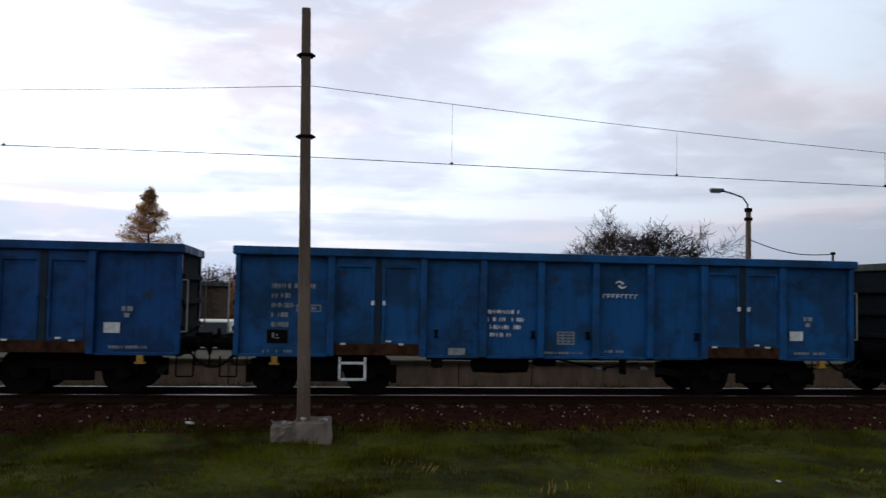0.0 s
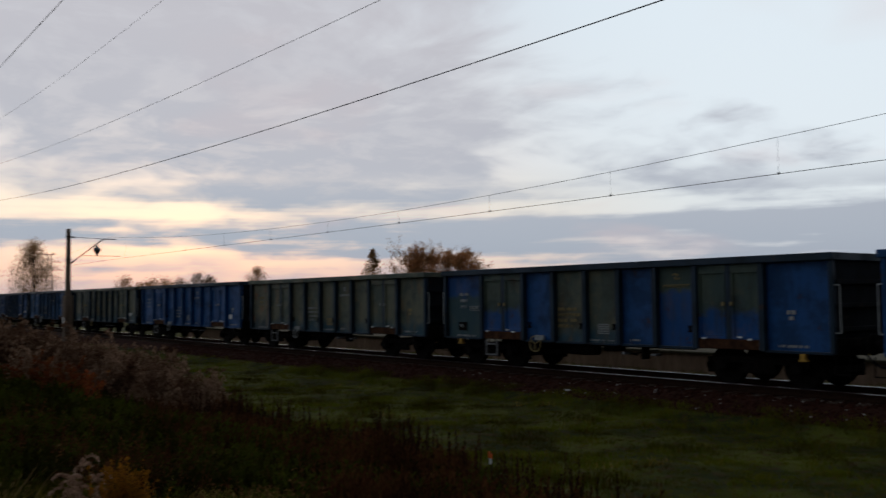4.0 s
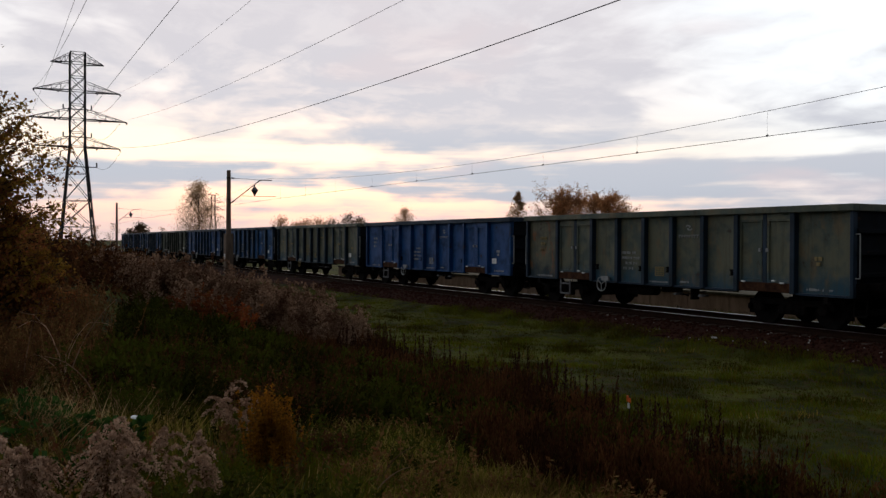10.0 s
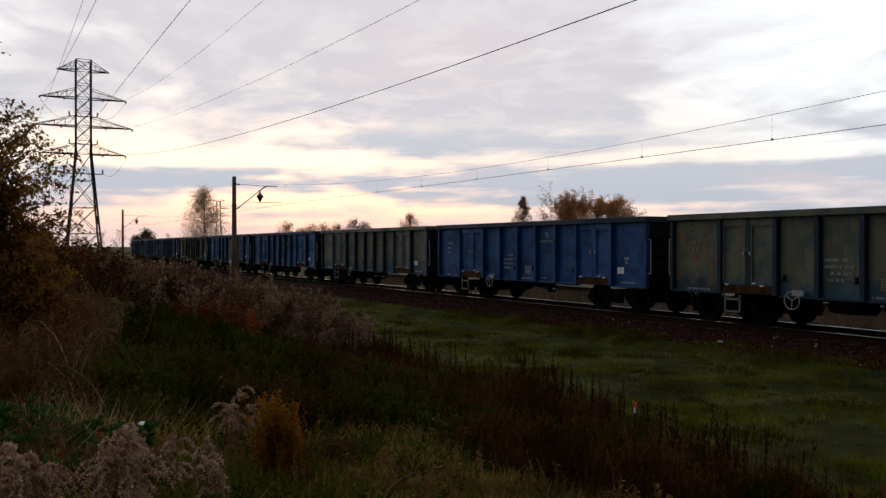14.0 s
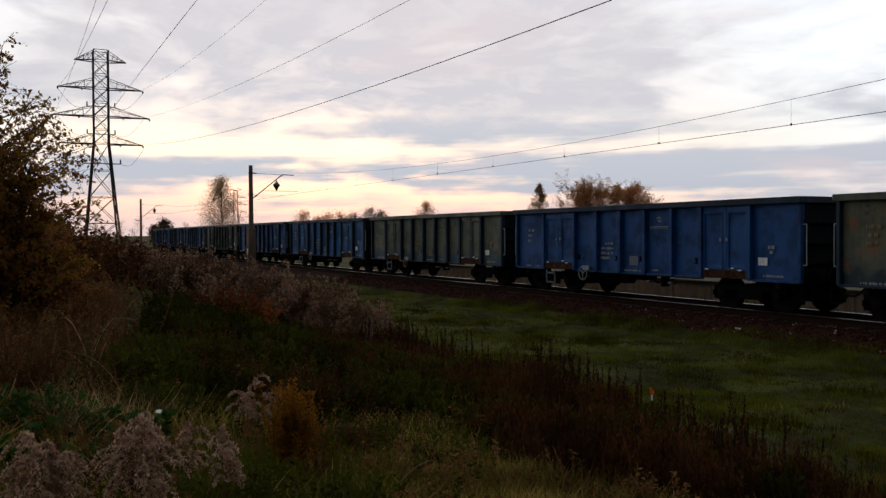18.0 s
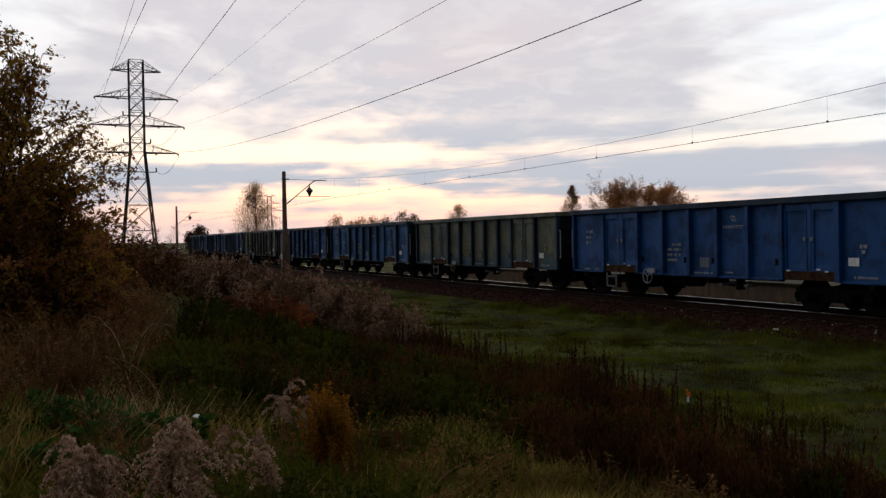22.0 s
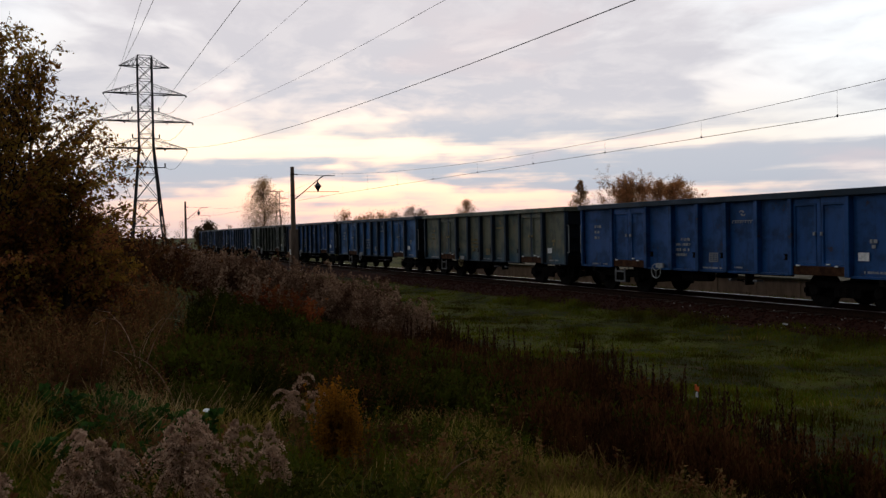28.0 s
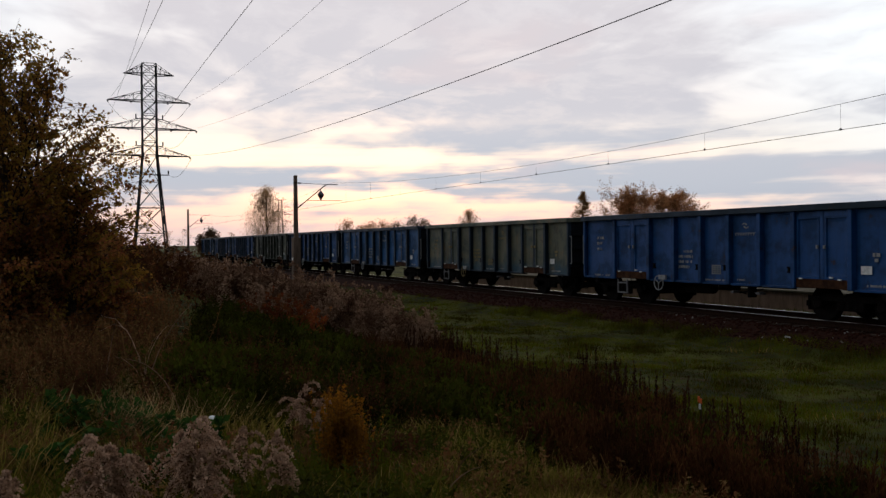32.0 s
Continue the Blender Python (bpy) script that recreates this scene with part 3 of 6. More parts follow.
def shared(name, key, make, material, parent, label=""):
    """A part whose mesh is shared between alike wagons."""
    k = (name, key, material)
    if k not in MESHES:
        bm = make()
        me = bpy.data.meshes.new(name)
        bm.to_mesh(me)
        bm.free()
        me.materials.append(MAT[material])
        MESHES[k] = me
    ob = new(name, MESHES[k])
    ob.parent = parent
    return tagged(ob, label, kind="stuff" if name in PAINTED else "")


def pressed_panel(x0, x1, s, z0=0.86, z1=2.80):
    """A side sheet, slightly dished inwards between its posts."""
    bm = bmesh.new()
    nx, nz = 6, 6
    front = [[None] * (nz + 1) for _ in range(nx + 1)]
    for i in range(nx + 1):
        for j in range(nz + 1):
            u, v = i / nx, j / nz
            dish = 0.030 * math.sin(math.pi * u) * math.sin(math.pi * v)
            front[i][j] = bm.verts.new((x0 + (x1 - x0) * u, s * (HALF - 0.125 - dish), z0 + (z1 - z0) * v))
    for i in range(nx):
        for j in range(nz):
            f = bm.faces.new((front[i][j], front[i + 1][j], front[i + 1][j + 1], front[i][j + 1]))
            f.smooth = True
    box(bm, x0, x1, *sorted((s * (HALF - 0.200), s * (HALF - 0.165))), z0, z1)
    return bm


def door_leaf(x0, x1, s):
    """One moulded leaf: a raised frame round a sunken sheet."""
    bm = bmesh.new()
    loops = []
    for inset, depth in ((0.0, 0.12), (0.0, 0.045), (0.055, 0.045), (0.07, 0.085), (0.16, 0.095)):
        y = s * (HALF - depth)
        loops.append([bm.verts.new(p) for p in ((x0 + inset, y, 1.09 + inset), (x1 - inset, y, 1.09 + inset), (x1 - inset, y, 2.66 - inset), (x0 + inset, y, 2.66 - inset))])
    for p, q in zip(loops, loops[1:]):
        for i in range(4):
            j = (i + 1) % 4
            bm.faces.new((p[i], p[j], q[j], q[i]))
    bm.faces.new(loops[-1])
    bm.faces.new(loops[0][::-1])
    bmesh.ops.recalc_face_normals(bm, faces=bm.faces)
    return bm


def wheelset_mesh():
    bm = bmesh.new()
    for s in (-1, 1):
        lathe_into(bm, [(0.10, 0.0), (0.42, 0.0), (0.45, 0.005), (0.455, 0.115), (0.485, 0.122), (0.485, 0.15), (0.36, 0.15), (0.34, 0.10), (0.16, 0.09), (0.13, 0.15), (0.09, 0.15)], s)
    tube(bm, (0, -1.0, 0), (0, 1.0, 0), 0.075, 0.075, 10)
    for s in (-1, 1):          # balance marks that show the wheel turning
        box(bm, 0.20, 0.30, *sorted((s * 0.825, s * 0.838)), -0.03, 0.03)
    return bm


def lathe_into(bm, profile, s, sides=22):
    rings = []
    for r, h in profile:
        rings.append([bm.verts.new((r * math.cos(2 * math.pi * i / sides), s * (0.83 - h), r * math.sin(2 * math.pi * i / sides))) for i in range(sides)])
    for p, q in zip(rings, rings[1:]):
        for i in range(sides):
            j = (i + 1) % sides
            bm.faces.new((p[i], p[j], q[j], q[i]) if s > 0 else (q[i], q[j], p[j], p[i]))


def bogie_frame(s):
    """Cast side frame of a two-axle bogie with its spring nest."""
    y0, y1 = sorted((s * 0.93, s * 1.05))
    bm = boxes((-0.95, 0.95, y0, y1, 0.52, 0.68), (-0.40, 0.40, y0, y1, 0.30, 0.54), (-1.22, -0.90, y0, y1, 0.46, 0.62), (0.90, 1.22, y0, y1, 0.46, 0.62), bevel=0.02)
    for cx in (-0.22, 0.0, 0.22):
        for h in range(5):
            tube(bm, (cx, s * 1.0, 0.33 + h * 0.045), (cx, s * 1.0, 0.355 + h * 0.045), 0.085, 0.085, 8)
    return bm


def brake_shoe_gear():
    bm = boxes((-1.5, -1.42, -0.9, 0.9, 0.35, 0.5), (1.42, 1.5, -0.9, 0.9, 0.35, 0.5), (-1.45, 1.45, -0.05, 0.05, 0.42, 0.50), bevel=0.01)
    for cx in (-1.46, 1.46):
        for cy in (-0.76, 0.76):
            box(bm, cx - 0.06, cx + 0.06, cy - 0.05, cy + 0.05, 0.25, 0.62)
    return bm


def ring(bm, c, r, thick, axis, sides=20, spokes=3):
    bm.free()
    bm = pipe([Vector(c) + Vector((r * math.cos(2 * math.pi * i / sides), 0, r * math.sin(2 * math.pi * i / sides))) for i in range(sides)], thick, 6, closed=True)
    for i in range(spokes):
        a = 2 * math.pi * i / spokes + 0.5
        tube(bm, c, Vector(c) + Vector((r * math.cos(a), 0, r * math.sin(a))), thick * 0.8, thick * 0.8, 6)
    return bm


def bars(rows, y):
    """Thin painted strokes: (x0, x1, z0, z1)."""
    bm = bmesh.new()
    for x0, x1, z0, z1 in rows:
        box(bm, x0, x1, y - 0.004, y + 0.004, z0, z1)
    return bm


def lettering(seed, x0, z_top, widths, height=0.085, gap=0.155):
    """Rows of short strokes that stand for illegible stencilled lines."""
    rng = random.Random(seed)
    rows = []
    for i, w in enumerate(widths):
        x, z = x0, z_top - i * gap
        while x < x0 + w:
            step = rng.choice((0.045, 0.06, 0.075))
            if rng.random() > 0.16:
                rows.append((x, x + step - 0.016, z - height * rng.uniform(0.85, 1.0), z))
                if rng.random() < 0.5:
                    rows[-1] = (x, x + 0.016, z - height, z)
                    rows.append((x + 0.016, x + step - 0.02, z - height * 0.55, z - height * 0.4))
            x += step
    return rows


def emblem(y, x, z):
    """Two interlocked curved strokes."""
    bm = bmesh.new()
    for turn in (0, math.pi):
        prev = None
        for i in range(9):
            a = turn + math.pi * (0.05 + 0.85 * i / 8)
            r0, r1 = 0.055 + 0.03 * i / 8, 0.135 - 0.02 * i / 8
            p = [bm.verts.new((x + 0.80 * r * math.cos(a) + (0.035 if turn else -0.035), y, z + 0.66 * r * math.sin(a))) for r in (r0, r1)]
            if prev:
                bm.faces.new((prev[0], p[0], p[1], prev[1]))
            prev = p
    geom = bmesh.ops.extrude_face_region(bm, geom=bm.faces[:])
    bmesh.ops.translate(bm, verts=[v for v in geom["geom"] if isinstance(v, bmesh.types.BMVert)], vec=(0, 0.006, 0))
    return bm


def gondola(label, paint, panels=None, rib=None, cap=None, brake_wheel=True, step_frame=True, seed=0, mark="white", simple=False, sign=(7.83, 2.48), note="offwhite", label_on=True):
    """One wagon at the origin, x along the track, z from the rail heads; s = -1 is the side that faces the camera."""
    wagon = tagged(new("freight_wagon"), label, "freight wagon", "wagons of the train")
    rib, cap = rib or paint, cap or paint
    panels = panels or {}
    a = -LENGTH / 2
    shared("floor", 0, lambda: boxes((a + 0.05, -a - 0.05, -1.29, 1.29, 1.10, 1.16)), "inside", wagon)
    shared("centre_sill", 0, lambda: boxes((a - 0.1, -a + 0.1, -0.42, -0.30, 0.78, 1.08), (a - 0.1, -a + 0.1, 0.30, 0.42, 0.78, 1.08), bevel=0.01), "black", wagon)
    for s in (-1, 1):
        y = s * HALF
        for i, (p, q) in enumerate(((1.9, 3.65), (9.65, 11.35))):
            shared("door_sill", (i, s), lambda: boxes((a + p, a + q, *sorted((y - s * 0.13, y - s * 0.03)), 0.86, 1.085), bevel=0.008), "rust", wagon, "rust-brown door sill")
            shared("door_header", (i, s), lambda: boxes((a + p, a + q, *sorted((y - s * 0.11, y - s * 0.055)), 2.64, 2.81), bevel=0.006), panels.get(("door", i * 2), paint), wagon)
        edges = [(0.04, 1.775)] + [(RIBS[i] + 0.075, RIBS[i + 1] - 0.075) for i in range(1, 6)] + [(11.455, 12.98)]
        for i, (p, q) in enumerate(edges):
            shared("side_panel", (i, s), lambda: pressed_panel(a + p, a + q, s), panels.get(i, paint), wagon)
        for i, (p, q) in enumerate(((1.93, 2.70), (2.86, 3.60), (9.70, 10.42), (10.58, 11.30))):
            leaf = shared("door", (i, s), lambda: door_leaf(a + p, a + q, s), panels.get(("door", i), paint), wagon)
            x = q - 0.03 if i % 2 == 0 else p + 0.03
            shared("door_latch", (i, s), lambda: boxes((a + x - 0.03, a + x + 0.03, *sorted((y - s * 0.03, y + s * 0.015)), 1.85, 1.94), bevel=0.006), rib if seed == 2 else mark, leaf)
        for i, x in enumerate((2.78, 10.50)):
            shared("door_post", (i, s), lambda: boxes((a + x - 0.065, a + x + 0.065, *sorted((y - s * 0.09, y - s * 0.045)), 0.9, 2.8), bevel=0.008), "slate" if seed in (1, 2) else rib, wagon)
        for i, x in enumerate(RIBS):
            shared("rib", (i, s), lambda: boxes((a + x - 0.07, a + x + 0.07, *sorted((y - s * 0.16, y + s * 0.03)), 0.84, 2.82), bevel=0.012), rib, wagon)
        for i, x in enumerate((0.04, LENGTH - 0.04)):
            shared("corner_post", (i, s), lambda: boxes((a + x - 0.05, a + x + 0.05, *sorted((y - s * 0.14, y)), 0.84, 2.82), bevel=0.012), rib, wagon)
        shared("top_rail", s, lambda: boxes((a - 0.06, -a + 0.06, *sorted((y - s * 0.13, y + s * 0.075)), 2.80, 2.965), bevel=0.014), cap, wagon)
        # lower edge beam and small lashing hooks
        for i, (p, q) in enumerate(edges):
            shared("edge_beam", (i, s), lambda: boxes((a + p, a + q, *sorted((y - s * 0.12, y - s * 0.02)), 0.82, 0.875), bevel=0.006), rib, wagon)
        for i, x in enumerate((3.95, 5.94, 7.10, 9.46)):
            shared("lashing_bracket", (i, s), lambda: boxes((a + x - 0.045, a + x + 0.045, *sorted((y - s * 0.06, y + s * 0.01)), 1.22, 1.25), (a + x - 0.045, a + x + 0.045, *sorted((y - s * 0.06, y + s * 0.01)), 1.35, 1.38), (a + x - 0.025, a + x + 0.025, *sorted((y - s * 0.06, y)), 1.25, 1.35)), "black", wagon)
        for i, x in enumerate((0.78, 12.30)):
            shared("jacking_bracket", (i, s), lambda: boxes((a + x - 0.06, a + x + 0.06, *sorted((y - s * 0.14, y - s * 0.02)), 0.70, 0.83), (a + x - 0.10, a + x + 0.10, *sorted((y - s * 0.14, y - s * 0.02)), 0.66, 0.70), bevel=0.006), "yellow" if seed in (1, 2, 3) else "black", wagon, "jacking bracket")
    for e, x in ((-1, a), (1, -a)):
        x0, x1 = sorted((x - e * 0.03, x - e * 0.09))
        shared("end_wall", e, lambda: boxes((x0, x1, -1.40, 1.40, 0.86, 2.80)), "end_dark", wagon)
        shared("end_rail", e, lambda: boxes((*sorted((x - e * 0.12, x + e * 0.06)), -1.37, 1.37, 2.80, 2.965), bevel=0.012), cap, wagon)
        for i, z in enumerate((1.35, 1.85, 2.35)):
            shared("end_rib", (i, e), lambda: boxes((*sorted((x - e * 0.03, x + e * 0.05)), -1.38, 1.38, z - 0.05, z + 0.05), bevel=0.01), "end_dark", wagon)
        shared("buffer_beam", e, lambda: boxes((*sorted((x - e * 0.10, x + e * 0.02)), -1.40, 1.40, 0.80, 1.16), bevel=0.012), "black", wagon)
        for s in (-1, 1):
            stem = shared("buffer", (e, s), lambda: lathe([(0.13, 0), (0.13, 0.30 * e), (0.085, 0.30 * e), (0.085, 0.44 * e)], (x + e * 0.02, s * 0.875, 1.04), "X", 14), "black", wagon)
            shared("buffer_head", (e, s), lambda: lathe([(0.10, 0.44 * e), (0.22, 0.46 * e), (0.225, 0.485 * e), (0.10, 0.50 * e)], (x + e * 0.02, s * 0.875, 1.04), "X", 18), "black", stem)
            shared("grab_rail", (e, s), lambda: tubes(*[(p, q, 0.016) for p, q in (((x + e * 0.01, s * 1.42, 1.28), (x + e * 0.12, s * 1.42, 1.28)), ((x + e * 0.12, s * 1.42, 1.28), (x + e * 0.12, s * 1.42, 2.28)), ((x + e * 0.12, s * 1.42, 2.28), (x + e * 0.01, s * 1.42, 2.28)))], sides=6), "offwhite", wagon)
            shared("step", (e, s), lambda: tubes(*[(p, q, 0.016) for p, q in (((x - e * 0.06, s * 1.34, 0.82), (x - e * 0.06, s * 1.38, 0.42)), ((x + e * 0.26, s * 1.34, 0.82), (x + e * 0.26, s * 1.38, 0.42)), ((x - e * 0.06, s * 1.38, 0.42), (x + e * 0.26, s * 1.38, 0.42)))], sides=6), "black", wagon)
        shared("coupling_hook", e, lambda: boxes((*sorted((x + e * 0.02, x + e * 0.32)), -0.05, 0.05, 0.96, 1.06), (*sorted((x + e * 0.30, x + e * 0.42)), -0.04, 0.04, 0.88, 1.14), bevel=0.015), "black", wagon)

        def hose():
            return pipe([(x + e * (0.02 + 0.56 * i / 10), -0.32, 0.86 - 0.34 * math.sin(math.pi * min(1, i / 10 * 0.62))) for i in range(11)], 0.026, 7)
        shared("brake_hose", e, hose, "rubber", wagon)
        # bogie with its own wheelsets
        bx = a + 1.72 if e < 0 else a + 10.98
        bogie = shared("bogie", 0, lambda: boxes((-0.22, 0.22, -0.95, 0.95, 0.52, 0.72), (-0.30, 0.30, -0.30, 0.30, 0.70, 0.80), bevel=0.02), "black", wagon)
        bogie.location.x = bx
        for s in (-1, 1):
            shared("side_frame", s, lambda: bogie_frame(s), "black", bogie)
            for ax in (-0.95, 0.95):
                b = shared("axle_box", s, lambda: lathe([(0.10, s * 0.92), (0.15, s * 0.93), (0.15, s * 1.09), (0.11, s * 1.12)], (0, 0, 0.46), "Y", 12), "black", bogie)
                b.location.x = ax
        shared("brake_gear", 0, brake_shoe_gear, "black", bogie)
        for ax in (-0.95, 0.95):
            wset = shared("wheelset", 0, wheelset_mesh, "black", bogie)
            wset.location = (ax, 0, 0.46)
            WHEELSETS.append((wset, ax))
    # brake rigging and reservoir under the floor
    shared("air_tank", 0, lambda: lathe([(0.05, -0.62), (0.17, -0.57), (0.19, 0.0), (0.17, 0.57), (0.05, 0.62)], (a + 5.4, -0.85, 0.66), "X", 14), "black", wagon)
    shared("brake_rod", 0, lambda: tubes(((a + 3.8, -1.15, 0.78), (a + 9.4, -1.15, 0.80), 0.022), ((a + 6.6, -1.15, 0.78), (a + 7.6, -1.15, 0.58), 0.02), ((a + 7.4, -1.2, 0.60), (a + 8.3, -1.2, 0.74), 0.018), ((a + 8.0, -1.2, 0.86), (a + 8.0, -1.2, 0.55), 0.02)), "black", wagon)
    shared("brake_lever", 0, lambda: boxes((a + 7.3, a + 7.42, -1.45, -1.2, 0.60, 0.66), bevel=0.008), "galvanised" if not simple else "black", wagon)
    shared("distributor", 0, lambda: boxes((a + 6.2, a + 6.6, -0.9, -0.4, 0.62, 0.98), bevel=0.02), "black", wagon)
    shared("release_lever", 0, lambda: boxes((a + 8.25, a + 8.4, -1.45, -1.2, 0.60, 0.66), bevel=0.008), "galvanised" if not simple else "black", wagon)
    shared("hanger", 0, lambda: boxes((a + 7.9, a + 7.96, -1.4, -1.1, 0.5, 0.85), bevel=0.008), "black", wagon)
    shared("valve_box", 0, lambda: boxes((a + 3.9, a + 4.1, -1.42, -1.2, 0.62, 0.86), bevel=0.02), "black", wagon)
    y = -HALF - 0.004
    if step_frame:
        shared("step_frame", 0, lambda: boxes((a + 2.02, a + 2.07, -1.50, -1.46, 0.36, 0.82), (a + 2.52, a + 2.57, -1.50, -1.46, 0.36, 0.82), (a + 2.02, a + 2.57, -1.50, -1.46, 0.36, 0.41), (a + 2.02, a + 2.57, -1.50, -1.46, 0.68, 0.73), bevel=0.004), mark if mark == "white" else "galvanised", wagon, "pale step frame")
    if brake_wheel:
        shared("brake_wheel", 0, lambda: ring(bmesh.new(), (a + 4.19, -1.50, 0.77), 0.22, 0.017, "Y"), mark, wagon, "white-painted spoked brake wheel")
    if simple:
        return wagon
    face = -HALF + 0.116
    sx, sz = sign
    shared("emblem", (mark, sign), lambda: emblem(face - 0.012, a + sx, sz), mark, wagon, "pale painted emblem")
    shared("emblem_lettering", (mark, sign), lambda: bars([(a + sx - 0.39 + i * 0.098 + u, a + sx - 0.39 + i * 0.098 + v, sz - 0.28 + p, sz - 0.28 + q) for i in range(8) for u, v, p, q in ((0.0, 0.018, 0.0, 0.085), (0.018, 0.075, 0.067, 0.085), (0.018, 0.066, 0.030, 0.046))[:2 + (i * 5) % 7 % 2]], face), mark, wagon)
    shared("stencil", seed, lambda: bars(lettering(seed + 10, a + 5.02, 1.80, (0.62, 0.78, 0.66, 0.50)), face), mark, wagon)
    shared("data_grid", seed, lambda: bars([(a + 6.48, a + 6.84, z - 0.012, z + 0.012) for z in (1.12, 1.18, 1.24, 1.30, 1.36)] + [(a + x - 0.012, a + x + 0.012, 1.12, 1.36) for x in (6.49, 6.6, 6.72, 6.83)], face), note, wagon)
    shared("end_marking", seed, lambda: bars(lettering(seed + 20, a + 0.70, 2.25, {1: (0.85, 0.36, 0.42, 0.32, 0.30), 2: (0.2, 0.2, 0.24, 0.2)}.get(seed, (0.4, 0.3, 0.3)), 0.10, 0.19), face), "offwhite" if mark == "white" else note, wagon)
    if seed in (1, 2, 3):
        plate = shared("black_patch", 0, lambda: boxes((a + 0.62, a + 1.02, face - 0.008, face, 1.08, 1.34)), "black", wagon, "black painted patch")
        shared("patch_mark", 0, lambda: bars(((a + 0.72, a + 0.76, 1.18, 1.28), (a + 0.78, a + 0.86, 1.17, 1.19), (a + 0.80, a + 0.83, 1.22, 1.26)), face - 0.012), "offwhite", plate)
        shared("note_frame", 0, lambda: bars(((a + 1.18, a + 1.66, 1.70, 1.72), (a + 1.18, a + 1.66, 1.82, 1.84), (a + 1.18, a + 1.20, 1.72, 1.82), (a + 1.64, a + 1.66, 1.72, 1.82)) + tuple(lettering(55, a + 1.24, 1.80, (0.36,), 0.06)), face), "offwhite", wagon)
    shared("axle_marking", 0, lambda: bars(((a + 11.92, a + 11.99, 1.66, 1.75), (a + 12.02, a + 12.12, 1.66, 1.75), (a + 11.97, a + 12.07, 1.54, 1.62)), face), note, wagon)
    if seed == 2:
        shared("class_plate", 0, lambda: bars(((a + 8.56, a + 8.90, 1.20, 1.225), (a + 8.56, a + 8.90, 1.335, 1.36), (a + 8.56, a + 8.68, 1.225, 1.335), (a + 8.86, a + 8.90, 1.225, 1.335)), face), "white", wagon, "white class plate")
        shared("repair_note", 0, lambda: bars(lettering(77, a + 7.85, 1.42, (0.28, 0.28), 0.05, 0.075), face), "offwhite", wagon)
    if label_on:
        shared("paper_label", 0, lambda: boxes((a + 11.6, a + 11.9, face - 0.012, face, 1.24, 1.44)), "white", wagon, "white paper label")
    shared("sill_marking", seed, lambda: bars(lettering(seed + 30, a + 0.55, 0.95, (0.9,), 0.06) + lettering(seed + 31, a + 11.7, 1.0, (0.7,), 0.06) + lettering(seed + 32, a + 6.2, 0.96, (0.8,), 0.05) + lettering(seed + 33, a + 7.5, 1.0, (0.35,), 0.05), face), "offwhite", wagon)
    shared("sill_plate", 0, lambda: boxes((a + 4.2, a + 4.54, -HALF - 0.02, -HALF + 0.04, 0.88, 1.02), bevel=0.004), "offwhite", wagon)
    shared("door_catch", 0, lambda: boxes(*[(a + x, a + x + 0.10, -HALF - 0.0, -HALF + 0.05, z, z + 0.035) for x, z in ((2.05, 1.065), (2.95, 1.12), (3.2, 1.065), (9.8, 1.075), (10.75, 1.12), (11.0, 1.075))], bevel=0.004), "white", wagon)
    return wagon


WHEELSETS = []
MIXED = {0: "blue_over_olive", ("door", 0): "half_olive", ("door", 1): "half_olive", 1: "blue", 2: "olive", 3: "olive", 4: "blue", 5: "quarter_olive", ("door", 2): "half_olive", ("door", 3): "half_olive"}
OLIVE_LABEL = "worn olive-grey gondola wagon with blue-grey ribs on the track"
BLUE_LABEL = "blue steel gondola wagon with vertical ribs and white markings"
WAGONS = [
    (-1, gondola("dark green-black gondola wagon with a pale grab rail", "dark_olive", simple=True, step_frame=False)),
    (0, gondola("faded blue gondola wagon with dark stains and white step frame", "dull_blue", brake_wheel=False, seed=1, sign=(7.83, 2.36))),
    (1, gondola("freshly painted blue gondola wagon with white emblem", "blue", brake_wheel=False, step_frame=False, seed=2, sign=(9.03, 2.13))),
    (2, gondola("blue gondola wagon with several panels repainted olive grey", "blue", MIXED, "slate", "slate", seed=3, mark="ochre_dim", sign=(9.03, 2.56), label_on=False)),
    (3, gondola(OLIVE_LABEL, "olive", {0: "olive_rust"}, "slate", "olive", seed=4, mark="offwhite", note="ochre_dim", label_on=False)),
    (4, gondola(BLUE_LABEL, "blue", None, "blue", "slate", seed=5, mark="offwhite")),
    (5, gondola(OLIVE_LABEL, "olive", None, "slate", "olive", seed=6, mark="ochre_dim", note="ochre_dim")),
    (6, gondola(BLUE_LABEL, "dull_blue", None, "slate", "slate", seed=7, mark="offwhite")),
    (7, gondola(BLUE_LABEL, "blue", None, "slate", "slate", seed=8, mark="offwhite")),
    # olive on panels 0 and 6 paints in the lighter light on the ends
    (8, gondola("dark olive gondola wagon with end panels coloured lighter as if lit", "dark_olive", {0: "olive", 6: "olive"}, "dark_olive", "dark_olive", seed=9, mark="offwhite")),
    (9, gondola(BLUE_LABEL, "blue", None, "slate", "slate", seed=10, mark="offwhite")),
    # panel 6 takes the lighter blue, painting in light on that end
    (10, gondola(BLUE_LABEL, "blue", {6: "dull_blue"}, "slate", "slate", seed=11, mark="offwhite")),
    (11, gondola("blue gondola wagon at the tail of the train", "dull_blue", None, "slate", "slate", seed=12, mark="offwhite")),
]


def rolled(t):
    """Metres that the train has rolled at t: steady, then braking to a stand."""
    v, t0, brake = 1.76, 13.4, 0.206
    if t < t0:
        return v * t
    u = min(t - t0, v / brake)
    return v * t0 + v * u - brake * u * u / 2


